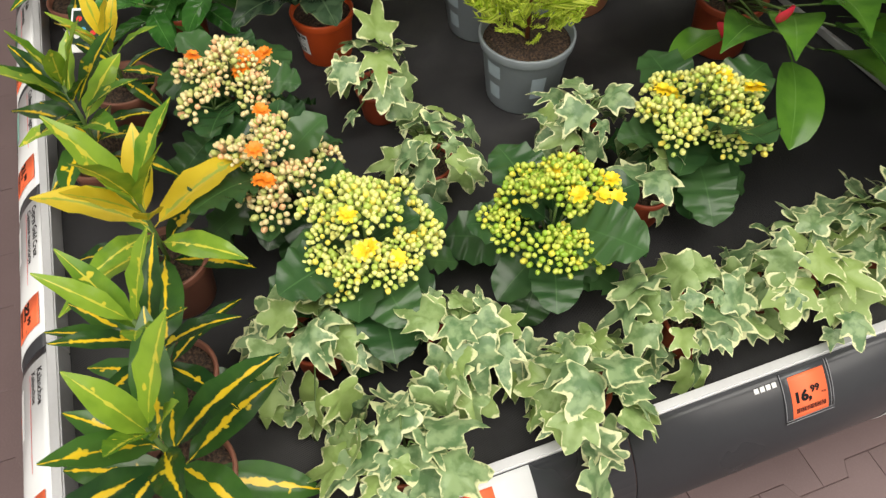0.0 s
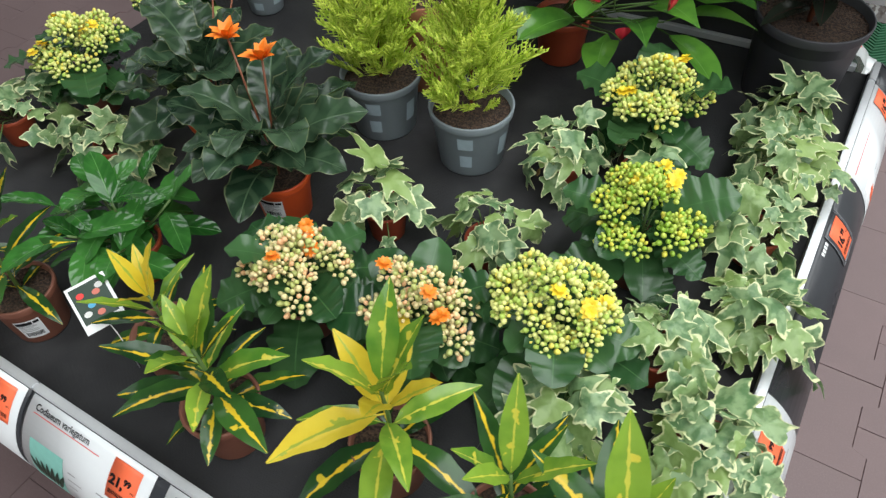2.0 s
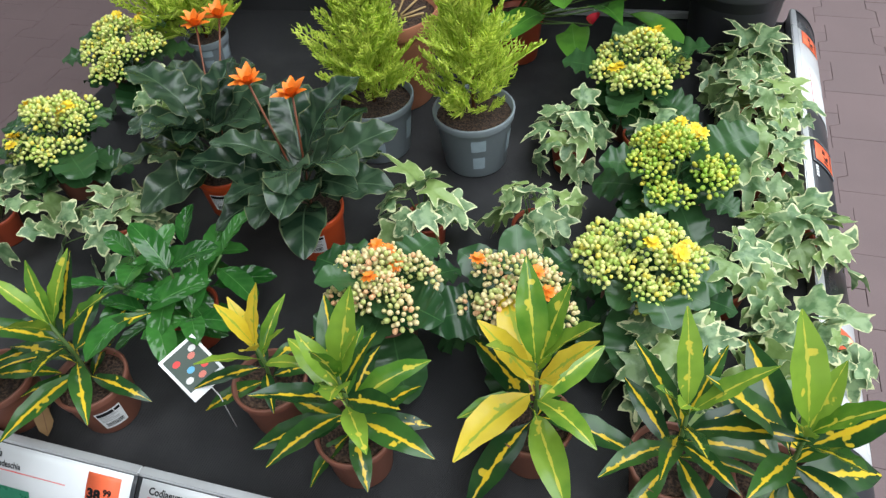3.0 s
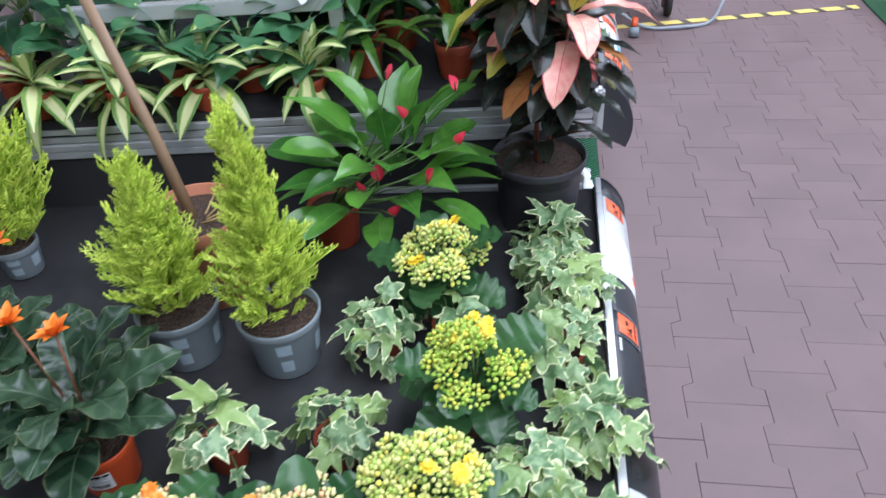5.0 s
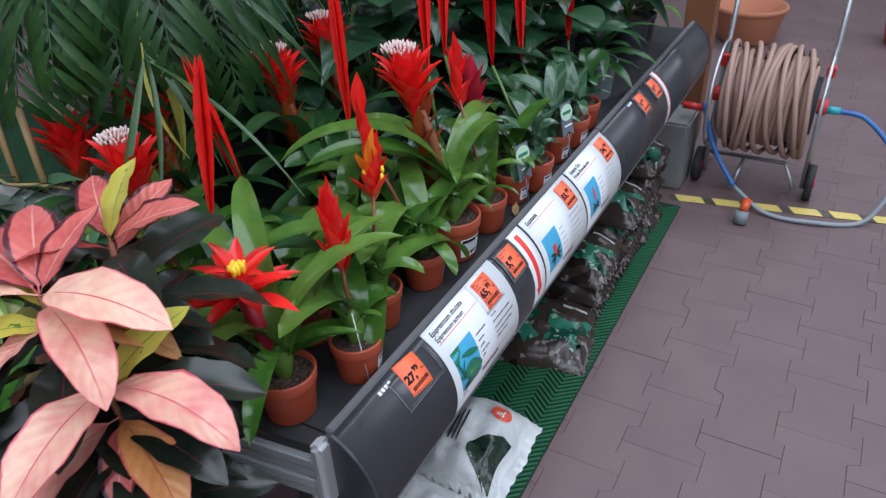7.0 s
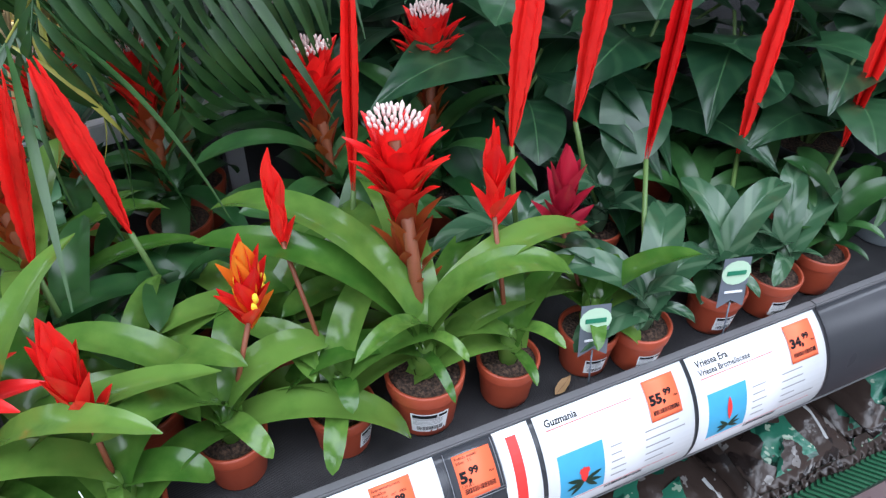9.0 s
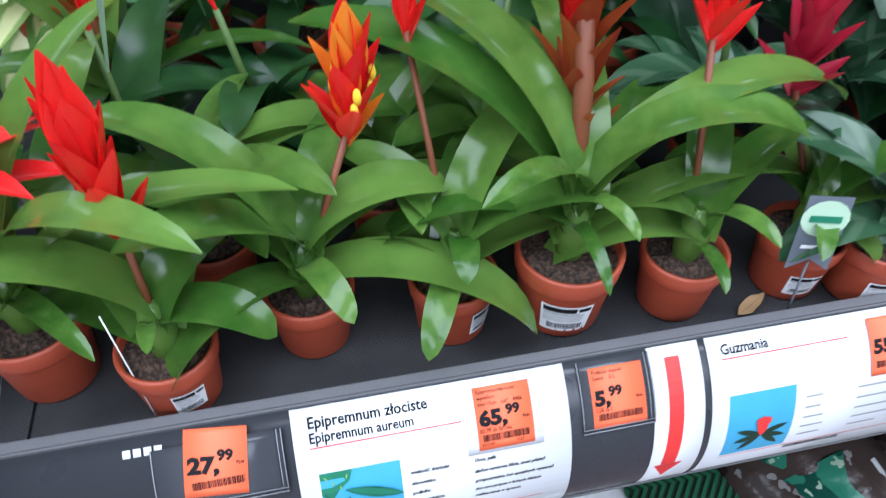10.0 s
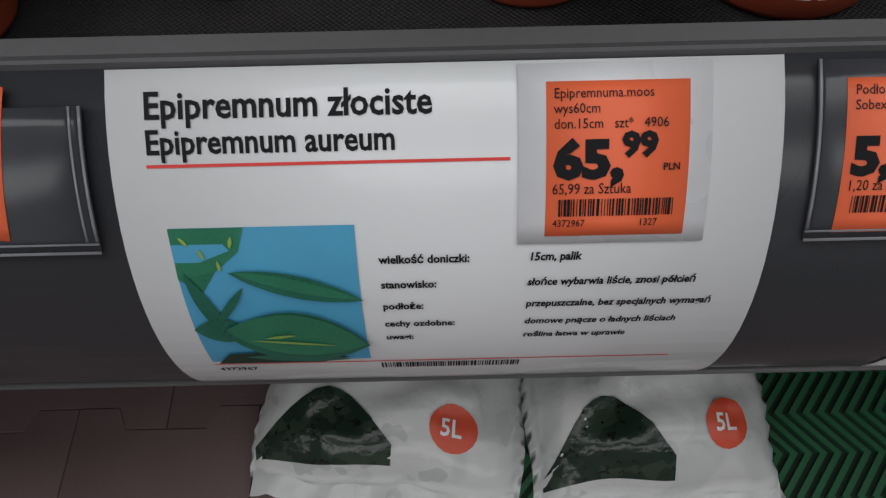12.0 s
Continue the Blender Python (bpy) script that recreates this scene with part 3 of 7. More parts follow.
def add_sticker(parent, r_top, r_bot, h, az, wide, low, high):
    label = part("sticker", mesh_of("sticker", *pot_patch(r_top, r_bot, h, az, wide, low, high, 0.0012)), "paper", parent, "white printed pot sticker")
    head = pot_patch(r_top, r_bot, h, az, wide, low, high, 0.0017, 0.05, 0.68, 0.78, 0.95)
    rng = random.Random(int(az * 13 + h * 999))
    marks = [head]
    marks.append(pot_patch(r_top, r_bot, h, az, wide, low, high, 0.0017, 0.72, 0.95, 0.80, 0.93))
    x = 0.15
    while x < 0.85:
        w = rng.uniform(0.008, 0.022)
        marks.append(pot_patch(r_top, r_bot, h, az, wide, low, high, 0.0017, x, x + w, 0.12, 0.34))
        x += w + rng.uniform(0.010, 0.022)
    tagged(part("print", merged("print", marks), "ink", label), kind="stuff")
    lines = [pot_patch(r_top, r_bot, h, az, wide, low, high, 0.0017, 0.06, rng.uniform(0.6, 0.93), y, y + 0.03) for y in (0.42, 0.50, 0.58, 0.66, 0.72)]
    tagged(part("small_print", merged("small_print", lines), "grey_print", label), kind="stuff")

# ---- the hall ----
X0, X1, Y0, Y1 = -9.0, 9.0, -8.0, 13.0
solid("ground", box_mesh("ground", X0, X1, Y0, Y1, -0.12, -0.0042), "joint", "sand bed under the brown concrete pavers", "floor", "structure")
for nm, b in (("wall_west", (X0 - 0.2, X0, Y0, Y1, -0.1, 5)), ("wall_east", (X1, X1 + 0.2, Y0, Y1, -0.1, 5)), ("wall_south", (X0, X1, Y0 - 0.2, Y0, -0.1, 5)), ("wall_north", (X0, X1, Y1, Y1 + 0.2, -0.1, 5))):
    solid(nm, box_mesh(nm, *b), "wall", "plain grey painted hall wall", "wall", "structure")
roof_bits = []
xs = [X0] + [v for sx, sy, sw, sl in ADDED_SKYLIGHTS for v in (sx - sw / 2, sx + sw / 2)] + [X1]
for i in range(0, len(xs), 2):
    roof_bits.append((xs[i], xs[i + 1], Y0, Y1))
for sx, sy, sw, sl in ADDED_SKYLIGHTS:
    roof_bits.append((sx - sw / 2, sx + sw / 2, Y0, sy - sl / 2))
    if sy + sl / 2 < Y1:
        roof_bits.append((sx - sw / 2, sx + sw / 2, sy + sl / 2, Y1))
chunks = []
for a, b, c, d in roof_bits:
    me = box_mesh("bit", a, b, c, d, ROOF, ROOF + 0.2)
    chunks.append(([v.co.copy() for v in me.vertices], [tuple(p.vertices) for p in me.polygons]))
    bpy.data.meshes.remove(me)
solid("ceiling", merged("ceiling", chunks, smooth=False), "roof", "unseen light hall ceiling with long openings for the added lamps", "ceiling", "structure")

# ---- display tables ----
R_ARC, A_TOP = 0.15, radians(62)
XC = -0.203                    # centre line of the aisle-side fascia
XR = XC + R_ARC * math.cos(A_TOP)
X_LEFT = -1.98
T1 = dict(y0=-0.575, y1=1.085, cz=0.405, mat=0.498)
T2 = dict(y0=1.115, y1=3.70, cz=0.690, mat=0.795)
YC = T1["y0"] + R_ARC * math.cos(A_TOP)


def aisle(table):
    """Maps (u along the aisle, s down the curved fascia, off outwards) to a place."""
    def at(u, s, off=0.0):
        a = A_TOP - s / R_ARC
        return Vector((XC + (R_ARC + off) * math.cos(a), u, table["cz"] + (R_ARC + off) * math.sin(a)))
    return at


def front(table):
    def at(u, s, off=0.0):
        a = A_TOP - s / R_ARC
        return Vector((u, YC - (R_ARC + off) * math.cos(a), table["cz"] + (R_ARC + off) * math.sin(a)))
    return at


def sheet(at, u0, u1, s0, s1, off=0.0, n=10, thick=0.0, nu=1, tilt=0.0):
    """A bent rectangle on a fascia; thick gives it a back and rims."""
    verts, faces = [], []
    um, sm = (u0 + u1) / 2, (s0 + s1) / 2
    for layer in ((off, off - thick) if thick else (off,)):
        for j in range(n + 1):
            for i in range(nu + 1):
                u, s = u0 + (u1 - u0) * i / nu, s0 + (s1 - s0) * j / n
                du, ds = u - um, s - sm
                verts.append(at(um + du * math.cos(tilt) - ds * math.sin(tilt), sm + du * math.sin(tilt) + ds * math.cos(tilt), layer))
    w = nu + 1
    for j in range(n):
        for i in range(nu):
            a = j * w + i
            faces.append((a, a + w, a + w + 1, a + 1))
    if thick:
        b = (n + 1) * w
        faces += [tuple(b + i for i in reversed(f)) for f in faces[:]]
        for j in range(n):
            a, c = j * w, j * w + nu
            faces.append((a, b + a, b + a + w, a + w))
            faces.append((c + w, b + c + w, b + c, c))
        for i in range(nu):
            a, c = i, n * w + i
            faces.append((a + 1, b + a + 1, b + a, a))
            faces.append((c, b + c, b + c + 1, c + 1))
    return verts, faces


def end_cap(at, u, thick, sign):
    """The plastic cheek that closes the end of a fascia."""
    pts = [at(u, R_ARC * radians(88) * j / 12, 0.002) for j in range(13)]
    inner = at(u, 0, -0.11)
    low = at(u, R_ARC * radians(88), -0.07)
    ring = pts + [low, inner]
    shift = at(u + thick * sign, 0) - at(u, 0)
    verts = ring + [p + shift for p in ring]
    n = len(ring)
    faces = [tuple(range(n)), tuple(range(2 * n - 1, n - 1, -1))]
    for i in range(n):
        k = (i + 1) % n
        faces.append((i, i + n, k + n, k))
    return mesh_of("end_cap", verts, faces, smooth=False)


def build_table(label, t, sides, rim):
    tb = thing("display_table", label, "display table")
    z = t["mat"]
    yb = t["y0"]
    part("tabletop", box_mesh("tabletop", X_LEFT, XR - 0.014, yb + 0.014, t["y1"], z - 0.05, z, 0.004), "weave", tb, "black woven cloth over the tabletop")
    for lx in (X_LEFT + 0.12, -0.42):
        for ly in (yb + 0.2, t["y1"] - 0.12):
            part("leg", box_mesh("leg", lx - 0.025, lx + 0.025, ly - 0.025, ly + 0.025, 0.0, z - 0.05, 0.003), "steel", tb)
    part("apron", box_mesh("apron", -0.33, -0.31, yb + 0.1, t["y1"] - 0.02, z - 0.13, z - 0.05, 0.002), "dark_board", tb)
    smax = R_ARC * radians(88)
    for at, u0, u1, joints in sides:
        cuts = [u0] + joints + [u1]
        for a, b in zip(cuts, cuts[1:]):
            part("fascia", mesh_of("fascia", *sheet(at, a + 0.0015, b - 0.0015, 0.0, smax, 0.0, 16, 0.004)), "fascia", tb)
        part("clear_lip", mesh_of("clear_lip", *sheet(at, u0, u1, smax - 0.004, smax + 0.002, 0.004, 2, 0.004)), "rim_grey", tb)
        part("end_cap", end_cap(at, u0, 0.006, -1), "fascia", tb)
        part("end_cap", end_cap(at, u1, 0.006, 1), "fascia", tb)
        # rim strip between cloth and fascia
        for j, (a, b) in enumerate(zip(cuts, cuts[1:])):
            p, q = at(a, 0), at(b, 0)
            inward = (at(a, 0, 0) - at(a, R_ARC * A_TOP, 0))
            inward.z = 0
            inward.normalize()
            lo = Vector((min(p.x, q.x, (p + inward * 0.016).x, (q + inward * 0.016).x), min(p.y, q.y, (p + inward * 0.016).y, (q + inward * 0.016).y), z - 0.03))
            hi = Vector((max(p.x, q.x, (p + inward * 0.016).x, (q + inward * 0.016).x), max(p.y, q.y, (p + inward * 0.016).y, (q + inward * 0.016).y), p.z + 0.006))
            part("rim", box_mesh("rim", lo.x, hi.x, lo.y, hi.y, lo.z, hi.z, 0.0025), rim, tb)
    return tb


A1, F1, A2 = aisle(T1), front(T1), aisle(T2)
table_low = build_table("low display table with black cloth and dark fascia", T1, [(A1, T1["y0"] + 0.08, T1["y1"] - 0.01, [0.18, 0.99]), (F1, X_LEFT, XR - 0.08, [-1.196, -0.55])], "alu")
table_high = build_table("higher display table with black cloth and dark fascia", T2, [(A2, T2["y0"], T2["y1"], [2.46, 3.05])], "rim_grey")
# grooved aluminium end rail of the higher table, slightly askew to the aisle
SKEW = math.atan(0.11)
ASKEW = Matrix.Translation((-0.17, 1.087, 0)) @ Matrix.Rotation(SKEW, 4, "Z") @ Matrix.Translation((0.17, -1.087, 0))
wedge = [(-0.16, T2["y0"] + 0.013), (X_LEFT, T2["y0"] + 0.013), (X_LEFT, T2["y0"] - 0.028 + (X_LEFT + 0.17) * 0.11), (-0.16, T2["y0"] - 0.016)]
part("tabletop_end", mesh_of("tabletop_end", [(x, y, z) for z in (T2["mat"] - 0.05, T2["mat"]) for x, y in wedge], [(3, 2, 1, 0), (4, 5, 6, 7)] + [(i, (i + 1) % 4, 4 + (i + 1) % 4, 4 + i) for i in range(4)], smooth=False), "weave", table_high, "black woven cloth over the tabletop")
for i in range(4):
    zz = T2["mat"] - 0.022 - 0.026 * i
    part("rail_slat", box_mesh("rail_slat", X_LEFT, XR - 0.03, T2["y0"] - 0.03 + (0.004 if i % 2 else 0), T2["y0"] - 0.002, zz - 0.024, zz, 0.004), "alu", table_high, "aluminium end rail", m=ASKEW)
# dark panel added below the rail in place of a shaded open gap
part("skirt", box_mesh("skirt", X_LEFT + 0.02, -0.36, T2["y0"] - 0.012, T2["y0"] + 0.01, 0.05, T2["mat"] - 0.132, 0.002), "dark_board", table_high, "added dark panel for the shaded gap below the rail", m=ASKEW)
part("edge_strip", box_mesh("edge_strip", X_LEFT + 0.02, XR - 0.05, T1["y1"] - 0.012, T1["y1"] + 0.004, T1["mat"] + 0.003, T1["mat"] + 0.022, 0.002), "alu", table_low, "aluminium edge strip", m=Matrix.Translation((0, -0.004, 0)) @ Matrix.Translation((-0.17, 1.087, 0)) @ Matrix.Rotation(SKEW * 0.6, 4, "Z") @ Matrix.Translation((0.17, -1.087, 0)))
part("bracket", box_mesh("bracket", XR - 0.03, XR - 0.004, T2["y0"] - 0.034, T2["y0"] + 0.004, T2["mat"] - 0.13, T2["mat"] + 0.018, 0.008), "alu", table_high, "light grey corner bracket")

# ---- aluminium plant stand on the higher table ----
SX0, SX1, SY0, SY1, SZ = -1.74, -0.87, 1.20, 1.62, 1.05
STAND = Matrix.Translation((SX1, SY0 - 0.005, 0)) @ Matrix.Rotation(radians(6.5), 4, "Z") @ Matrix.Translation((-SX1, -SY0, 0))
stand = thing("plant_stand", "low aluminium plant stand with green turf top", "stand", STAND)
for lx in (SX0 + 0.02, SX1 - 0.02):
    for ly in (SY0 + 0.02, SY1 - 0.02):
        part("leg", box_mesh("leg", lx - 0.02, lx + 0.02, ly - 0.02, ly + 0.02, T2["mat"], SZ - 0.045, 0.003), "alu", stand)
for b in ((SX0, SX1, SY0, SY0 + 0.03), (SX0, SX1, SY1 - 0.03, SY1), (SX0, SX0 + 0.03, SY0 + 0.032, SY1 - 0.032), (SX1 - 0.03, SX1, SY0 + 0.032, SY1 - 0.032)):
    part("rail", box_mesh("rail", *b, SZ - 0.045, SZ, 0.003), "alu", stand)
turf = Nodes("green_turf", 0.85)
_a = turf.noise(300.0, 4.0)
turf.bump(_a, 1.0, 0.006)
MAT["turf"] = turf.done(turf.mix(_a, (0.008, 0.045, 0.018), (0.03, 0.12, 0.05)))
part("turf", box_mesh("turf", SX0 + 0.032, SX1 - 0.032, SY0 + 0.032, SY1 - 0.032, SZ - 0.02, SZ - 0.004, 0.003), "turf", stand, "dark green artificial turf")


# ---- plants ----


def ivy(x, y, z, spread=0.10, n=34, tall=0.14, pot=0.045, size=0.045, trail=0, sticker=None, pot_mat="terracotta"):
    rng = random.Random(int((x * 73 + y * 131) * 1000) & 0xFFFF)
    p = thing("ivy_plant", "potted ivy with grey-green, cream-edged leaves", "plant", pose(x, y, z), "ivies on the low table")
    add_pot(p, pot, pot * 0.72, pot * 1.7, pot_mat, 0.008, sticker)
    h = pot * 1.5
    stems = []
    lean = rng.uniform(0, 360)
    n = int(n * 1.4)
    for i in range(n):
        az = i * 137.5 + rng.uniform(-25, 25)
        q = math.sqrt((i + 0.5) / n)
        lop = 1 + 0.22 * math.cos(radians(az - lean)) + 0.14 * math.cos(radians(2 * az + 3 * lean))
        rr = spread * q * lop * rng.uniform(0.85, 1.12)
        zz = h + (tall - h) * (1 - 0.95 * q * q) + rng.uniform(-0.022, 0.026)
        if q > 0.75 and rng.random() < 0.5:
            zz = max(0.03, zz - rng.uniform(0.01, 0.055))
        a = radians(az)
        foot = (rr * math.cos(a), rr * math.sin(a), zz)
        out = math.degrees(a) - 90
        tilt = 16 - 66 * q + rng.uniform(-34, 34)
        part("leaf", IVY[rng.randrange(4)], None, p, m=aim(foot, out + rng.uniform(-55, 55), tilt, rng.uniform(-32, 32), size * rng.choice((0.55, 0.75, 0.9, 1.0, 1.1, 1.25))))
        if i % 3 == 0:
            mid = (foot[0] * 0.45, foot[1] * 0.45, h + (zz - h) * 0.8 + 0.01)
            stems.append(tube_data([(rng.uniform(-0.01, 0.01), rng.uniform(-0.01, 0.01), h - 0.01), mid, foot], 0.0014, 4))
    for k in range(trail):
        az = rng.choice((1.45, -1.5, 2.6, 3.6))
        pts = []
        for j in range(6):
            rr = spread * 0.7 + 0.03 * j
            zz = max(0.012, h * 0.9 - 0.02 * j * j)
            pts.append((rr * math.cos(az + 0.08 * j), rr * math.sin(az + 0.08 * j), zz))
        stems.append(tube_data(pts, 0.0012, 4))
        for q in pts[2:]:
            part("leaf", IVY[rng.randrange(4)], None, p, m=aim((q[0], q[1], q[2] + 0.008), rng.uniform(0, 360), rng.uniform(-15, 20), 0, size * 0.7))
    for v, f in stems:
        part("stem", mesh_of("stem", v, f), "stem", p)
    return p


def ball(r, center, squash=1.0, rings=3, n=6, axis=None):
    """A small closed bud as vertices and faces."""
    verts, faces = [], []
    c = Vector(center)
    rot = (axis or Vector((0, 0, 1))).to_track_quat("Z", "Y").to_matrix()
    verts.append(c + rot @ Vector((0, 0, -r * squash)))
    for j in range(1, rings + 1):
        th = math.pi * j / (rings + 1)
        for i in range(n):
            a = 2 * math.pi * i / n
            verts.append(c + rot @ Vector((r * math.sin(th) * math.cos(a), r * math.sin(th) * math.sin(a), -r * squash * math.cos(th))))
    verts.append(c + rot @ Vector((0, 0, r * squash)))
    last = len(verts) - 1
    for i in range(n):
        k = (i + 1) % n
        faces.append((0, 1 + k, 1 + i))
        for j in range(rings - 1):
            faces.append((1 + j * n + i, 1 + j * n + k, 1 + (j + 1) * n + k, 1 + (j + 1) * n + i))
        faces.append((last, 1 + (rings - 1) * n + i, 1 + (rings - 1) * n + k))
    return verts, faces


def bud_cluster(seed, material, count=17, radius=0.026):
    rng = random.Random(seed)
    chunks = []
    for i in range(count):
        q = math.sqrt((i + 0.3) / count)
        a = i * 2.4 + rng.uniform(-0.2, 0.2)
        d = Vector((q * math.cos(a), q * math.sin(a), 1.05 - 0.75 * q * q)).normalized()
        c = Vector((radius * q * math.cos(a), radius * q * math.sin(a), radius * 0.75 * (1 - q * q) + rng.uniform(-0.003, 0.003)))
        chunks.append(ball(rng.uniform(0.0034, 0.0054), c, 1.25, 3, 6, d))
    return merged("buds", chunks, (material,))


CLUSTERS = {m: [bud_cluster(s, m, c, r) for s, c, r in ((1, 20, 0.025), (2, 15, 0.021), (3, 26, 0.029))] for m in ("bud_yellow", "bud_lime", "bud_peach")}


def floret_mesh(material, r=0.012, petals=9):
    chunks = []
    for ring, (count, tilt, rr) in enumerate(((petals, 20, 1.0), (petals - 2, 50, 0.75))):
        for i in range(count):
            v, f, uv = leaf_data(r * rr, r * 0.55, "oval", 30, 5, n=3, k=2)
            m = aim((0, 0, 0.002 * ring), 360 * i / count + 20 * ring, tilt)
            chunks.append(([m @ Vector(q) for q in v], f))
    return merged("floret", chunks, (material,))


FLORET = {m: floret_mesh(m, 0.015) for m in ("yellow_flower", "orange_flower")}


def kalanchoe(x, y, z, buds, bloom, blooms=3, spread=0.085, tall=0.23, label="", clusters=13):
    clusters = int(clusters * 2.6)
    rng = random.Random(int((x * 57 + y * 91) * 1000) & 0xFFFF)
    p = thing("kalanchoe", label, "plant", pose(x, y, z, 0, 0, rng.uniform(0, 360)), "kalanchoes on the low table")
    add_pot(p, 0.055, 0.04, 0.09, "brown_pot", 0.01)
    meshes = [leaf("kal", 0.118, 0.088, "oval", 34, 10, wave=0.007, waves=5, n=16, k=4, stalk=0.03), leaf("kal", 0.09, 0.064, "oval", 30, 14, wave=0.005, waves=4, n=10, k=4, stalk=0.02)]
    for i in range(20):
        level = i / 20
        part("leaf", meshes[i % 2], None, p, m=aim((0, 0, 0.075 + 0.085 * level), i * 137.5 + rng.uniform(-15, 15), -14 + 52 * level + rng.uniform(-15, 15), rng.uniform(-18, 18), rng.uniform(0.85, 1.2)))
    stems = []
    heads = []
    umbels = 8
    for u in range(umbels):
        q = 0.0 if u == 0 else rng.uniform(0.72, 1.12)
        a = u * 2 * math.pi / (umbels - 1) + rng.uniform(-0.3, 0.3)
        mid = Vector((spread * q * math.cos(a), spread * q * math.sin(a), tall - 0.045 * q * q + rng.uniform(-0.020, 0.014)))
        stems.append(tube_data([(0, 0, 0.1), (mid.x * 0.4, mid.y * 0.4, tall * 0.65), mid - Vector((0, 0, 0.03))], 0.0024, 5))
        share = clusters // umbels + (1 if u < clusters % umbels else 0) + 1
        for i in range(share):
            b = i * 2.4 + u
            rr = 0.0 if i == 0 else 0.024 * math.sqrt(i / share) + 0.009
            pos = mid + Vector((rr * math.cos(b), rr * math.sin(b), -0.35 * rr + rng.uniform(-0.006, 0.006)))
            heads.append(pos)
            out = Vector((pos.x * 5 + 8 * (pos.x - mid.x), pos.y * 5 + 8 * (pos.y - mid.y), 0.9)).normalized().to_track_quat("Z", "Y").to_matrix().to_4x4()
            tagged(part("bud_head", CLUSTERS[buds][rng.randrange(3)], None, p, m=Matrix.Translation(pos) @ out @ Matrix.Scale(rng.uniform(0.85, 1.10), 4)), kind="stuff")
            stems.append(tube_data([mid - Vector((0, 0, 0.03)), mid * 0.5 + pos * 0.5 - Vector((0, 0, 0.012)), pos], 0.0015, 4))
    for k in range(blooms):
        pos = heads[(k * 7 + 3) % len(heads)]
        for j in range(1 + k % 2):
            d = Vector((rng.uniform(-0.016, 0.016), rng.uniform(-0.016, 0.016), 0.023))
            part("flower", FLORET[bloom], None, p, m=Matrix.Translation(pos + d) @ pose(0, 0, 0, rng.uniform(-25, 25), rng.uniform(-25, 25), rng.uniform(0, 360)))
    for v, f in stems:
        part("stem", mesh_of("stem", v, f), "stem", p)
    return p


def codiaeum(x, y, z, mix, label, n=20, tall=0.16, size=1.0, pot=0.062, leaf_long=0.140, leaf_wide=0.034, sticker=None, pot_mat="brown_pot", up=78):
    rng = random.Random(int((x * 57 + y * 91) * 1000) & 0xFFFF)
    p = thing("codiaeum", label, "plant", pose(x, y, z), "codiaeums along the table edge")
    add_pot(p, pot, pot * 0.75, pot * 1.75, pot_mat, 0.012, sticker)
    h = pot * 1.5
    part("stem", tube("stem", [(0, 0, h - 0.01), (0.004, 0.002, h + tall * 0.5), (0, 0, h + tall)], 0.004, 6, 0.7), "stem", p)
    for i in range(n):
        level = (i + 0.5) / n
        material = mix[min(len(mix) - 1, int(level * len(mix)))]
        me = leaf(material, leaf_long, leaf_wide * 1.05 * (1.15 if material == "codi_yellow" else 1.0), "lance", 38 if level < 0.6 else 15, 14, wave=0.002, waves=3, n=9, k=4, stalk=0.012)
        part("leaf", me, None, p, m=aim((0, 0, h + tall * level), i * 137.5 + rng.uniform(-28, 28), 4 + (up - 8) * level ** 1.15 + rng.uniform(-14, 14), rng.uniform(-18, 18), size * rng.uniform(0.75, 1.1)))
    return p


def glossy_shrub(x, y, z, n=34):
    rng = random.Random(5)
    p = thing("gardenia", "bushy potted shrub with glossy dark green leaves", "plant", pose(x, y, z))
    add_pot(p, 0.055, 0.042, 0.09, "terracotta", 0.01, (-80, 0.05, 0.02, 0.065))
    me = leaf("gardenia", 0.108, 0.046, "oval", 35, 18, wave=0.0015, n=8, k=4, stalk=0.008)
    stems = []
    for b in range(7):
        a = radians(b * 51 + 10)
        tip = Vector((0.095 * math.cos(a), 0.095 * math.sin(a), 0.17 + rng.uniform(-0.03, 0.02))) if b else Vector((0, 0, 0.19))
        stems.append(tube_data([(0, 0, 0.08), tip * 0.6 + Vector((0, 0, 0.03)), tip], 0.0025, 5))
        for i in range(7):
            f = 1 - 0.09 * i
            part("leaf", me, None, p, m=aim(tip * f + Vector((0, 0, 0.03 * (1 - f))), math.degrees(a) - 90 + i * 137, 40 - 8 * i + rng.uniform(-15, 15), rng.uniform(-20, 20), rng.uniform(0.75, 1.1)))
    for v, f in stems:
        part("stem", mesh_of("stem", v, f), "stem", p)


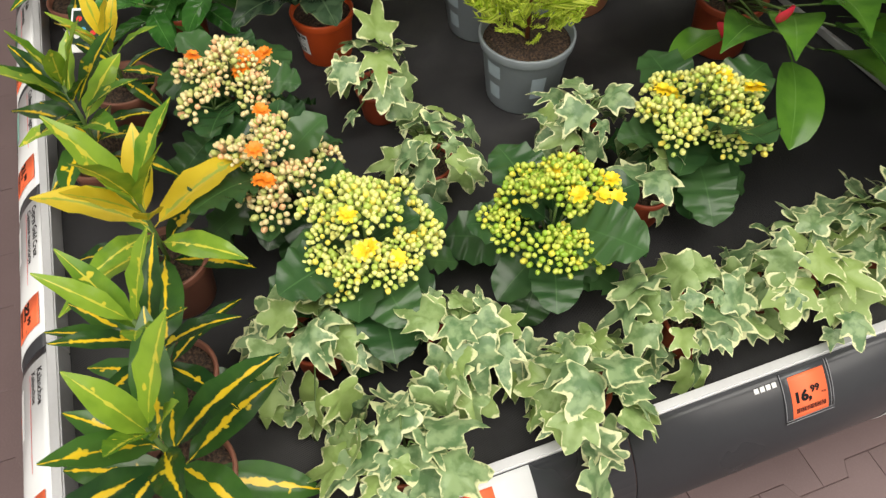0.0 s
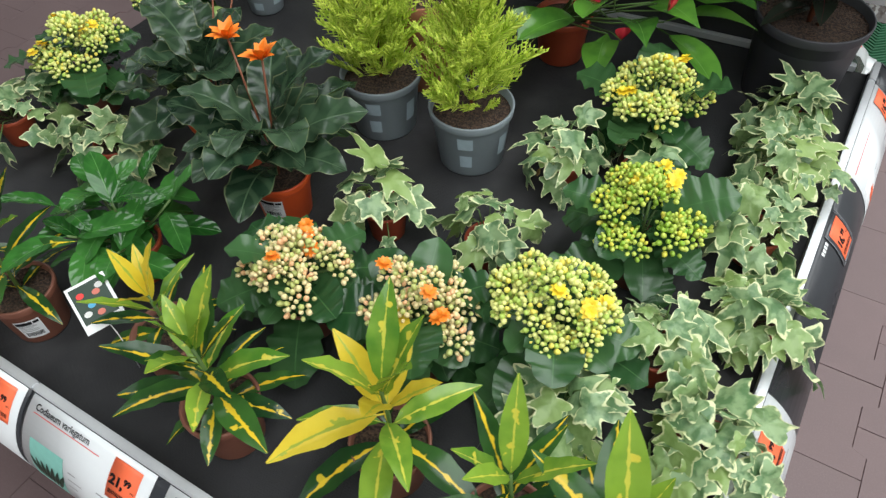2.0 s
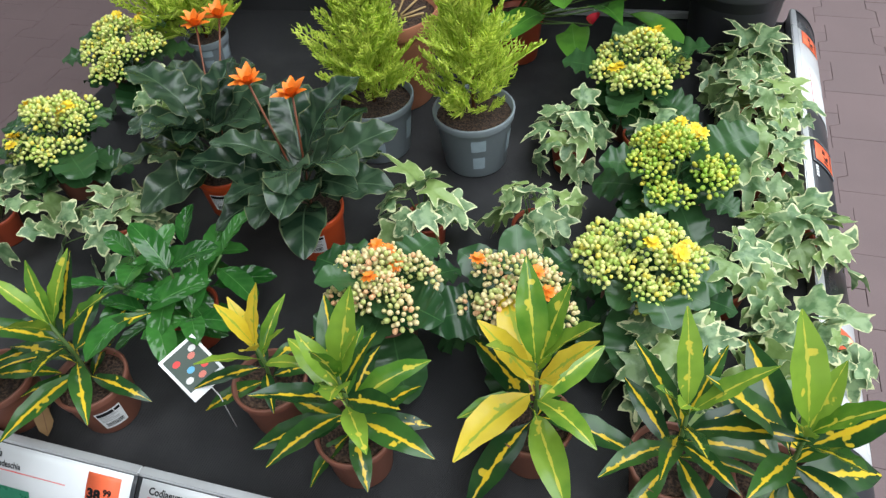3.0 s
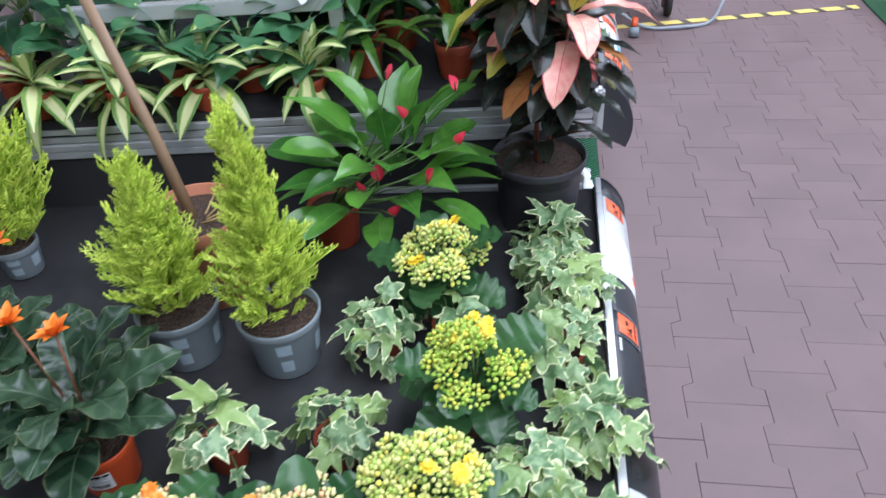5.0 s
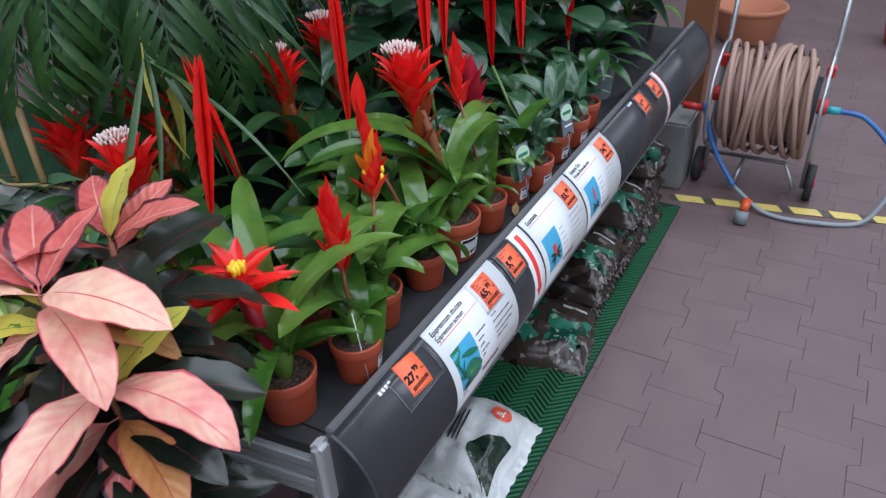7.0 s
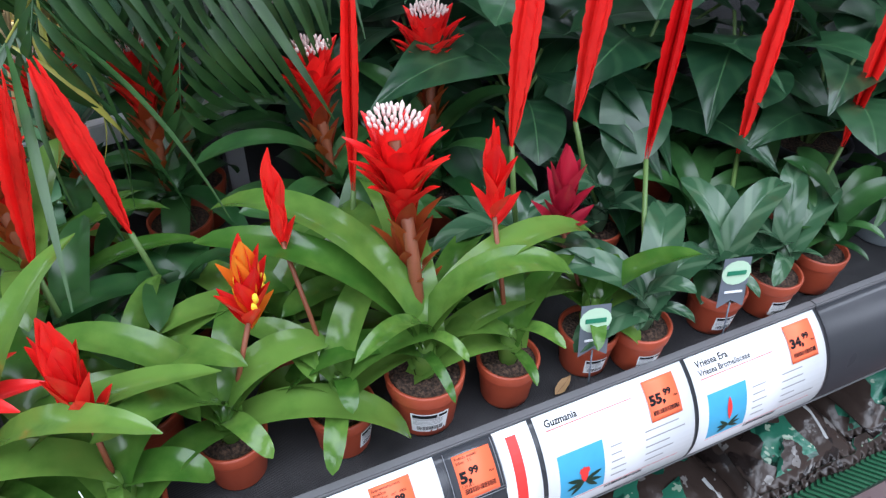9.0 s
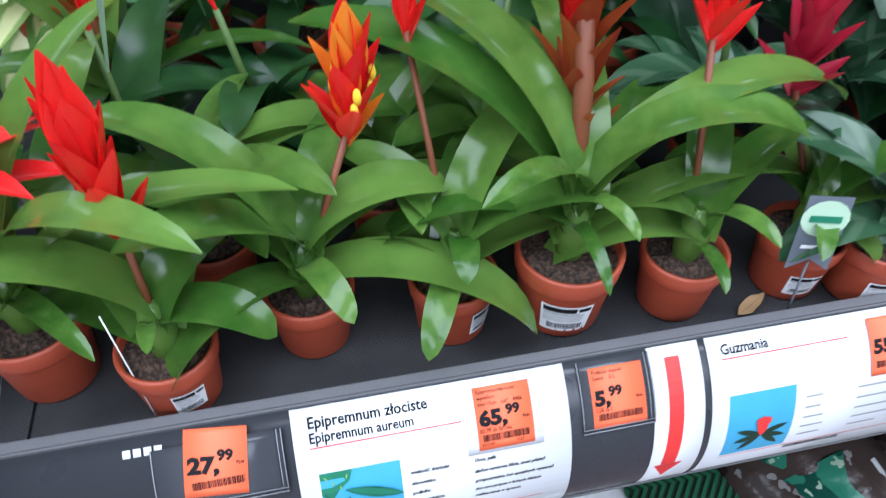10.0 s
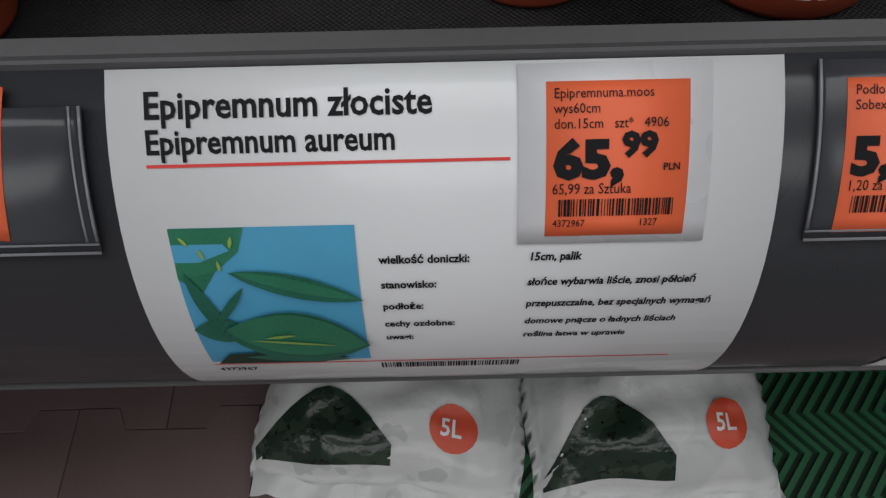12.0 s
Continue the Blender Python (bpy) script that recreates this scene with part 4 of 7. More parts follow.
def calathea(x, y, z, blooms, pot_turn=-90, seed=3, az0=0.0, label=""):
    rng = random.Random(seed)
    p = thing("calathea", label, "plant", pose(x, y, z))
    add_pot(p, 0.065, 0.05, 0.11, "orange_pot", 0.012, (pot_turn, 0.055, 0.03, 0.08))
    meshes = [leaf("calathea", 0.190, 0.098, "ellipse", 58, 12, wave=0.007, waves=4, n=18, k=6, stalk=0.06), leaf("calathea", 0.165, 0.090, "ellipse", 70, 10, wave=0.006, waves=3, n=18, k=6, stalk=0.05)]
    for i in range(21):
        level = i / 21
        az = az0 + i * 137.5 + rng.uniform(-15, 15)
        part("leaf", meshes[i % 2], None, p, m=aim((0, 0, 0.115 + 0.06 * level), az, 36 + 34 * level + rng.uniform(-8, 8), rng.uniform(-28, 28), rng.uniform(0.8, 1.08)))
    petal = leaf("orange_flower", 0.040, 0.021, "lance", 25, 20, n=5, k=2)
    for bx, by, bz in blooms:
        part("flower_stalk", tube("flower_stalk", [(0, 0, 0.1), (bx * 0.6, by * 0.6, bz * 0.7), (bx, by, bz - 0.012)], 0.0022, 5), "red_stem", p)
        for i in range(14):
            part("petal", petal, None, p, m=aim((bx, by, bz - 0.012), i * 137.5, 32 + 52 * i / 14 + rng.uniform(-8, 8), 0, rng.uniform(0.8, 1.1)))
    return p


def spray_data(rng):
    """A feathery twig with side twiglets."""
    chunks = []
    def twig(base, d, length, w):
        d = d.normalized()
        a = d.orthogonal().normalized() * w
        b = d.cross(a).normalized() * w
        mid = base + d * length * 0.45
        verts = [base, mid + a, mid + b, mid - a, mid - b, base + d * length]
        chunks.append((verts, [(0, 2, 1), (0, 3, 2), (0, 4, 3), (0, 1, 4), (5, 1, 2), (5, 2, 3), (5, 3, 4), (5, 4, 1)]))
    axis = Vector((0, 1, 0))
    for j in range(9):
        t = 0.12 + 0.85 * j / 9
        base = axis * t
        for s in (-1, 1):
            d = Vector((s * rng.uniform(0.5, 0.85), rng.uniform(0.55, 0.9), rng.uniform(-0.15, 0.35)))
            ln = (0.42 - 0.28 * t) * rng.uniform(0.8, 1.2)
            twig(base, d, ln, 0.024)
            for q in (0.4, 0.7):
                side = Vector((-s * 0.2 + rng.uniform(-0.4, 0.4), 0.8, rng.uniform(0.1, 0.6)))
                twig(base + d.normalized() * ln * q, side, ln * 0.5, 0.018)
    twig(Vector((0, 0, 0)), axis, 1.1, 0.02)
    verts, faces = [], []
    for v, f in chunks:
        k = len(verts)
        verts += v
        faces += [tuple(i + k for i in g) for g in f]
    return np.array([tuple(v) for v in verts]), faces


SPRAYS = [spray_data(random.Random(s)) for s in (1, 2, 3)]


def cypress(x, y, z, tall=0.34, wide=0.085, pot_mat="grey_pot", seed=1, label="", pot=0.06, lean=0.0):
    rng = random.Random(seed)
    p = thing("lemon_cypress", label, "plant", pose(x, y, z), "lemon cypresses in grey pots")
    add_pot(p, pot, pot * 0.76, pot * 1.6, pot_mat, 0.014, None, 0.86)
    h = pot * 1.38
    for az, lo, hi, wd in ((-70, 0.62, 0.86, 0.035), (-70, 0.22, 0.48, 0.03), (-5, 0.35, 0.75, 0.03)):
        part("sticker", mesh_of("sticker", *pot_patch(pot * 0.955, pot * 0.76, pot * 1.6, az, wd, pot * 1.6 * lo * 0.9, pot * 1.6 * hi * 0.9, 0.0015)), "pot_print", p, "pale printed pot label")
    part("trunk", tube("trunk", [(0, 0, h - 0.02), (lean * 0.4, 0, h + tall * 0.5), (lean, 0, h + tall * 0.9)], 0.005, 6, 0.4), "red_stem", p)
    V, F, base = [], [], 0
    count = 230
    for i in range(count):
        t = (i + 0.5) / count
        prof = (0.62 + 0.5 * math.sin(math.pi * min(1, t * 1.5 + 0.1))) * (1 - t ** 2.2) + 0.10
        az = i * 137.5 + rng.uniform(-20, 20)
        inner = rng.uniform(0.05, 0.55) * wide * prof
        foot = (lean * t + inner * math.cos(radians(az + 90)), inner * math.sin(radians(az + 90)), h + tall * (0.02 + 0.86 * t))
        m = aim(foot, az, 44 + 30 * t + rng.uniform(-16, 16), rng.uniform(-60, 60), wide * (0.58 + 0.55 * prof) * rng.choice((0.65, 0.85, 1.0, 1.2, 1.5)))
        sv, sf = SPRAYS[i % 3]
        mm = np.array(m)
        V.append(sv @ mm[:3, :3].T + mm[:3, 3])
        F += [tuple(q + base for q in f) for f in sf]
        base += len(sv)
    part("foliage", mesh_of("foliage", np.concatenate(V), F, ("cypress",), smooth=False), None, p, "feathery lime-green foliage")
    return p


def anthurium(x, y, z):
    """Pot at (x, y); the crown leans over towards the aisle."""
    rng = random.Random(8)
    p = thing("anthurium", "leaning potted anthurium with small pink-red flowers", "plant", pose(x, y, z))
    add_pot(p, 0.072, 0.054, 0.125, "terracotta", 0.012)
    me = [leaf("anthurium", 0.155, 0.100, "heart", 40, 14, n=9, k=4, stalk=0.05), leaf("anthurium", 0.150, 0.078, "oval", 35, 18, n=9, k=4, stalk=0.05)]
    crown = Vector((0.185, -0.03, 0.24))
    for i in range(40):
        lv = i / 40
        az = i * 137.5
        a = radians(az + 90)
        rr = 0.115 * math.sqrt(1 - 0.8 * lv)
        foot = Vector((crown.x * (0.75 + 0.25 * lv) + rr * math.cos(a), crown.y + rr * math.sin(a), 0.17 + 0.17 * lv))
        part("leaf", me[i % 2], None, p, m=aim(foot, az, 12 + 58 * lv * lv + rng.uniform(-14, 14), rng.uniform(-25, 25), rng.uniform(0.8, 1.15)))
        if i % 2 == 0:
            part("stem", tube("stem", [(0.015 * math.cos(a), 0.015 * math.sin(a), 0.11), (foot.x * 0.5, foot.y * 0.5, foot.z * 0.75), foot], 0.0022, 5), "stem", p)
    spathe = leaf("spathe", 0.046, 0.044, "oval", -60, 38, n=8, k=4)
    for i, (wx, wy, wz) in enumerate(((-0.614, 0.687, 0.930), (-0.485, 0.648, 0.886), (-0.56, 0.62, 0.80), (-0.68, 0.64, 0.79), (-0.50, 0.74, 0.97), (-0.73, 0.67, 0.74), (-0.64, 0.60, 0.72), (-0.66, 0.76, 0.99))):
        bx, by, bz = wx - x, wy - y, wz - z
        part("flower_stalk", tube("flower_stalk", [(0.02, 0, 0.11), (crown.x * 0.6 + bx * 0.2, by * 0.4, bz * 0.7), (bx, by, bz)], 0.0018, 5), "stem", p)
        part("spathe", spathe, None, p, "pink-red waxy flower", m=aim((bx, by, bz), 150 + 70 * i, 35, 0, 0.95))
        part("spadix", tube("spadix", [(bx, by, bz + 0.002), (bx, by - 0.006, bz + 0.026)], 0.003, 6, 0.6), "red_stem", p)


def croton(x, y, z):
    rng = random.Random(4)
    p = thing("croton", "large croton with pink, yellow and dark leaves in a charcoal pot", "plant", pose(x, y, z))
    add_pot(p, 0.125, 0.10, 0.215, "dark_pot", 0.016, None, 0.9)
    h = 0.19
    kinds = {"p": "cro_pink", "r": "cro_red", "y": "cro_yellow", "d": "cro_dark", "o": "cro_orange"}
    flat = {k: leaf(m, 0.185, 0.080, "ellipse", 34, 14, wave=0.003, waves=3, n=10, k=4, stalk=0.015) for k, m in kinds.items()}
    arch = {k: leaf(m, 0.198, 0.083, "ellipse", 64, 14, wave=0.003, waves=3, n=10, k=4, stalk=0.015) for k, m in kinds.items()}
    # heads: tip of the shoot and its main leaves (colour, compass, rise, drop of the foot, size, arched)
    front = ((0.064, -0.060, 0.600), (("p", -81, 24, 0.0, 1.0, 1), ("p", 197, 22, 0.0, 0.88, 1), ("p", 172, 6, 0.055, 0.98, 1), ("o", 130, 0, 0.105, 1.0, 1), ("o", -104, -6, 0.05, 0.85, 0), ("y", -112, -12, 0.09, 0.72, 0),
             ("y", -28, 46, 0.0, 0.72, 0), ("y", 22, 44, 0.02, 0.62, 0), ("d", -55, 26, 0.03, 0.95, 1), ("d", 110, 8, 0.03, 0.9, 1), ("r", -140, -18, 0.06, 0.6, 0), ("d", 150, -4, 0.09, 0.8, 1), ("y", 186, -22, 0.14, 0.55, 0)))
    rear = ((-0.022, -0.050, 0.710), (("p", -84, 26, 0.0, 0.92, 1), ("p", -102, 12, 0.015, 0.88, 1), ("r", 80, 22, 0.0, 1.0, 0), ("p", 132, 20, 0.0, 0.95, 1), ("r", 50, 34, 0.0, 0.85, 0), ("r", 8, 44, 0.0, 0.70, 0), ("y", 100, 4, 0.06, 1.15, 1),
            ("y", 66, 24, 0.03, 0.75, 0), ("p", 182, 8, 0.04, 0.50, 0), ("p", 118, -14, 0.105, 0.80, 1), ("y", 128, -20, 0.14, 0.80, 0), ("o", -60, 10, 0.05, 0.8, 1), ("y", 160, 34, 0.05, 0.55, 0), ("d", 40, 20, 0.02, 0.9, 1), ("d", 150, 10, 0.07, 0.85, 1)))
    top = ((-0.02, 0.06, 0.725), (("r", -70, 40, 0.0, 0.75, 0), ("r", 60, 35, 0.0, 0.7, 0), ("r", 150, 30, 0.01, 0.6, 0), ("d", -120, 25, 0.02, 0.8, 1), ("d", 110, 18, 0.03, 0.8, 1), ("y", 10, 66, 0.0, 0.6, 0), ("r", 0, 40, 0.02, 0.7, 0)))
    for k, (tip, leaves) in enumerate((front, rear, top)):
        t = Vector(tip)
        part("stem", tube("stem", [(t.x * 0.2, t.y * 0.2, h - 0.03), (t.x * 0.6, t.y * 0.6, h + (t.z - h) * 0.5), t], 0.006, 6, 0.7), "red_stem", p)
        for kind, az, rise, drop, size, bent in leaves:
            foot = Vector((t.x * (1 - drop), t.y * (1 - drop), t.z - drop))
            part("leaf", (arch if bent else flat)[kind], None, p, m=aim(foot, az, rise, rng.uniform(-14, 14), size))
        for i in range(22):
            drop = 0.04 + 0.0115 * i
            foot = Vector((t.x * (1 - drop), t.y * (1 - drop), t.z - drop))
            part("leaf", (arch if i % 2 else flat)["d"], None, p, m=aim(foot, k * 40 + i * 137.5, 16 + rng.uniform(-18, 18), rng.uniform(-25, 25), rng.uniform(0.7, 1.0)))
    low = leaf("cro_dark", 0.13, 0.055, "lance", 60, 12, n=8, k=4, stalk=0.02)
    for i in range(6):
        part("leaf", low, None, p, m=aim((0, 0, h + 0.02 + 0.01 * i), i * 137.5, 30 + rng.uniform(-20, 20), 0, rng.uniform(0.8, 1.1)))


def strap_rosette(p, h, n, long, wide, material, seed, low=15, high=75, bend=95, rise=0.03):
    rng = random.Random(seed)
    meshes = [leaf(material, long, wide, "strap", bend, 16, n=14, k=4), leaf(material, long * 0.88, wide * 0.95, "strap", bend * 0.75, 18, n=14, k=4, twist=14), leaf(material, long * 0.72, wide, "strap", bend * 1.1, 14, n=14, k=4, twist=-12)]
    for i in range(n):
        lv = i / n
        az = seed * 40 + i * 137.5 + rng.uniform(-14, 14)
        out = -math.sin(radians(az))
        room = (XR - 0.005 - p.matrix_world.translation.x) / max(out, 0.05)
        if out > 0.40 and i % 2:
            continue
        big = min(rng.uniform(0.85, 1.1), max(0.30, room / (long * 0.80)) if out > 0 else 9)
        part("leaf", meshes[(i * 7 + seed) % 3], None, p, m=aim((0.006 * math.cos(i), 0.006 * math.sin(i), h + rise * lv), az, max(low + (high - low) * lv + rng.uniform(-8, 8), 42 if out > 0.35 and n < 16 else 15 if out > 0.5 else -90), rng.uniform(-10, 10), big))


def scarlet_head(p, top, base_z, seed=0, size=1.0):
    """A tall red bract head with white-tipped buds."""
    rng = random.Random(seed)
    t = Vector(top)
    part("flower_stalk", tube("flower_stalk", [(0, 0, base_z), (t.x * 0.4, t.y * 0.4, base_z + (t.z - base_z) * 0.5), t - Vector((0, 0, 0.05))], 0.011, 8, 0.8), "red_stem", p)
    long = leaf("bract", 0.098, 0.034, "lance", 34, 28, n=7, k=4)
    short = leaf("bract", 0.066, 0.034, "lance", 12, 25, n=7, k=4)
    rust = leaf("bract_base", 0.12, 0.034, "lance", 25, 25, n=7, k=2)
    axis = (t - Vector((t.x * 0.4, t.y * 0.4, base_z))).normalized()
    for i in range(20):
        f = t - axis * (0.34 - 0.009 * i) * size
        part("bract", rust, None, p, m=aim(f, i * 137.5, 82 + rng.uniform(-4, 4), 0, size * 0.95))
    for i in range(40):
        lv = i / 39
        f = t - axis * (0.185 - 0.115 * lv) * size
        out = 0.004 + 0.016 * lv
        a = radians(i * 137.5 + 90)
        part("bract", long if 0.2 < lv < 0.75 else short, None, p, m=aim(f + Vector((out * math.cos(a), out * math.sin(a), 0)) * size, i * 137.5, 83 - 9 * math.sin(math.pi * lv) + rng.uniform(-5, 5), 0, size * (0.9 + 0.15 * math.sin(math.pi * lv))))
    buds = []
    for i in range(60):
        q = math.sqrt((i + 0.5) / 60)
        a = i * 2.4
        c = t + Vector((0.036 * q * math.cos(a), 0.036 * q * math.sin(a), -0.010 * q - 0.006 + rng.uniform(-0.003, 0.003))) * size
        buds.append(ball(0.0027 * size, c, 2.3, 3, 6, Vector((0.5 * q * math.cos(a), 0.5 * q * math.sin(a), 1))))
    tagged(part("bud_tuft", merged("bud_tuft", buds, ("white_bud",)), None, p, "white bud tips"), kind="stuff")


def sword_head(p, foot, tip, wide=0.055, seed=0, face=(1, 0, 0)):
    """A flat red spike of overlapping bracts on a thin stalk."""
    rng = random.Random(seed)
    a, b = Vector(foot), Vector(tip)
    part("flower_stalk", tube("flower_stalk", [(0, 0, 0.12), a * 0.6 + Vector((0, 0, 0.03)), a], 0.005, 6, 0.9), "stem", p)
    d = (b - a)
    ln = d.length
    yy = d.normalized()
    zz = Vector(face)
    zz = (zz - yy * yy.dot(zz)).normalized()
    xx = yy.cross(zz)
    m = Matrix.Translation(a) @ Matrix((xx, yy, zz)).transposed().to_4x4() @ pose(0, 0, 0, 0, rng.uniform(-18, 18), 0)
    chunks_v, chunks_f, uvs = [], [], []

    def blade(mm, *args):
        v, f, uv = leaf_data(*args, n=7, k=4)
        base = len(chunks_v)
        chunks_v.extend(mm @ Vector(q) for q in v)
        chunks_f.extend(tuple(q + base for q in g) for g in f)
        uvs.extend(uv)

    n = 22
    for i in range(n):
        t = i / (n - 1)
        s = 1 if i % 2 else -1
        w = wide * (0.16 + 0.84 * math.sin(math.pi * (0.04 + 0.80 * t)) ** 1.2)
        mm = pose(s * w * 0.10, ln * 0.80 * t, 0.002, 0, 0, -s * (7 - 4 * t) + rng.uniform(-1.5, 1.5)) @ pose(0, 0, 0, 0, s * 16, 0)
        blade(mm, ln * 0.20, w * 0.62, "lance", -4, 30)
        blade(mm @ pose(0, 0, -0.004, 0, 180, 0), ln * 0.195, w * 0.60, "lance", -4, 30)
    for flip in (0, 180):
        blade(pose(0, 0, 0, 0, flip, 0), ln * 0.99, wide * 0.66, "spindle", 0, 16)
    part("flower_spike", mesh_of("flower_spike", chunks_v, chunks_f, ("bract",), uvs), None, p, "flat scarlet flower spike", m=m)


def flame_head(p, base, tip, materials=("bract", "bract"), n=12, size=1.0, spread=30, eye=False):
    """An upright tuft of folded bracts, the lowest ones leaning out."""
    rng = random.Random(int(abs(tip[0] * 999)) + n)
    a, b = Vector(base), Vector(tip)
    part("flower_stalk", tube("flower_stalk", [(0, 0, 0.08), a * 0.5 + Vector((0, 0, 0.05)), a], 0.0038, 6), "red_stem", p)
    for i in range(n):
        lv = i / (n - 1)
        me = leaf(materials[0] if i % 3 else materials[-1], 0.082, 0.034, "lance", -12, 32, n=7, k=4)
        part("bract", me, None, p, m=aim(a + (b - a) * lv * 0.45 - Vector((0, 0, 0.02 * (1 - lv))), i * 137.5, 90 - spread * (1 - 0.75 * lv) + rng.uniform(-5, 5), 0, size * (0.75 + 0.30 * lv)))
    if eye:
        core = [ball(0.0045, a + (b - a) * (0.35 + 0.05 * k) + Vector((0.02 * math.cos(k * 2.1), 0.02 * math.sin(k * 2.1), 0)), 2.0, 3, 6) for k in range(6)]
        part("flower_eye", merged("flower_eye", core, ("yellow_flower",)), None, p, "yellow flower eye")


def star_head(p, base_z, top, size=1.0):
    t = Vector(top)
    part("flower_stalk", tube("flower_stalk", [(0, 0, base_z), t * 0.6, t - Vector((0, 0, 0.03))], 0.012, 8, 1.3), "bract_dark", p)
    for i in range(20):
        lv = i / 20
        me = leaf("bract", 0.112, 0.037, "lance", 28, 24, n=8, k=4)
        part("bract", me, None, p, m=aim(t - Vector((0, 0, 0.06 * (1 - lv))), i * 137.5, 20 + 45 * lv ** 2, 0, size * (1.0 - 0.4 * lv)))
    core = [ball(0.005, t + Vector((0.014 * math.cos(i * 2.4) * math.sqrt(i / 12), 0.014 * math.sin(i * 2.4) * math.sqrt(i / 12), 0.01)), 2.0, 3, 6) for i in range(12)]
    part("flower_eye", merged("flower_eye", core, ("yellow_flower",)), None, p, "yellow flower eye")


def bromeliad(x, y, z, label, kind="", pot=0.050, n=10, long=0.215, wide=0.056, material="brom", seed=0, sticker=None, pot_mat="terracotta", low=40, high=84, bend=100, rise=0.04):
    p = thing("bromeliad", label, "plant", pose(x, y, z), "bromeliads on the high table")
    add_pot(p, pot, pot * 0.76, pot * 1.75, pot_mat, pot * 0.30, sticker)
    part("rosette_base", lathe("rosette_base", [(0.006, pot * 1.3), (0.016, pot * 1.6), (0.020, pot * 1.6 + 0.03), (0.014, pot * 1.6 + 0.06), (0.004, pot * 1.6 + 0.07)], 12), material, p)
    strap_rosette(p, pot * 1.6 + 0.022, n, long, wide, material, seed, low, high, bend, rise)
    return p


def broad_plant(x, y, z, seed, tall=0.45, n=14, label="", material="broad", long=0.26, wide=0.15, pot_mat="dark_pot", pot=0.09, category="plant"):
    rng = random.Random(seed)
    p = thing("foliage_plant", label, category, pose(x, y, z))
    add_pot(p, pot, pot * 0.78, pot * 1.7, pot_mat, 0.014)
    h = pot * 1.5
    me = [leaf(material, long, wide, "heart", 60, 10, n=10, k=4, stalk=0.06), leaf(material, long * 0.85, wide * 0.85, "oval", 50, 12, n=10, k=4, stalk=0.06)]
    stems = []
    for i in range(n):
        lv = (i + 0.5) / n
        az = i * 137.5 + rng.uniform(-15, 15)
        rr = tall * 0.32 * (1 - 0.5 * lv)
        a = radians(az + 90)
        f = Vector((rr * math.cos(a), rr * math.sin(a), h + tall * (0.15 + 0.85 * lv)))
        stems.append(tube_data([(0, 0, h - 0.02), (f.x * 0.3, f.y * 0.3, h + (f.z - h) * 0.6), f], 0.004, 5))
        part("leaf", me[i % 2], None, p, m=aim(f, az, 10 + 25 * lv + rng.uniform(-18, 18), rng.uniform(-20, 20), rng.uniform(0.8, 1.15)))
    for v, f in stems:
        part("stem", mesh_of("stem", v, f), "stem", p)
    return p


def arching(x, y, z, material, n=16, long=0.22, wide=0.035, label="", pot=0.055, tall=0.08, bend=70, pot_mat="terracotta", seed=1, low=5, high=75):
    rng = random.Random(seed)
    p = thing("foliage_plant", label, "plant", pose(x, y, z))
    add_pot(p, pot, pot * 0.76, pot * 1.7, pot_mat, 0.01)
    me = [leaf(material, long, wide, "lance", bend, 14, wave=0.002, n=10, k=4), leaf(material, long * 0.8, wide, "lance", bend * 0.7, 16, wave=0.002, n=10, k=4)]
    for i in range(n):
        lv = i / n
        part("leaf", me[i % 2], None, p, m=aim((0, 0, pot * 1.5 + tall * lv), seed * 30 + i * 137.5 + rng.uniform(-15, 15), low + (high - low) * lv + rng.uniform(-10, 10), rng.uniform(-20, 20), rng.uniform(0.85, 1.1)))
    return p


def frond_mesh(seed, length=0.8, bend=85, yellow=False):
    rng = random.Random(seed)
    V, F, U = [], [], []
    ang, y, z = 0.0, 0.0, 0.0
    n = 34
    pts = []
    for j in range(n + 1):
        t = j / n
        pts.append((Vector((0, y, z)), -radians(bend) * t))
        y += length / n * math.cos(-radians(bend) * t)
        z += length / n * math.sin(-radians(bend) * t)
    v, f = tube_data([q for q, _ in pts], 0.0035, 5, 0.3)
    V += v
    F += f
    U += [(0.3, 0.5)] * len(v)
    for j in range(9, n + 1):
        q, a = pts[j]
        t = j / n
        for s in (-1, 1):
            lv, lf, lu = leaf_data(0.40 * math.sin(math.pi * (0.18 + 0.74 * t)) * rng.uniform(0.85, 1.1), 0.017, "lance", 60 + rng.uniform(-15, 25), 12, n=6, k=2)
            m = Matrix.Translation(q) @ pose(0, 0, 0, math.degrees(a), 0, 0) @ pose(0, 0, 0, 0, 0, -s * (58 - 22 * t)) @ pose(0, 0, 0, rng.uniform(-20, 5), 0, 0)
            base = len(V)
            V += [m @ Vector(w) for w in lv]
            F += [tuple(i + base for i in g) for g in lf]
            U += lu
    return mesh_of("frond", V, F, ("palm_yellow" if yellow else "palm",), U)

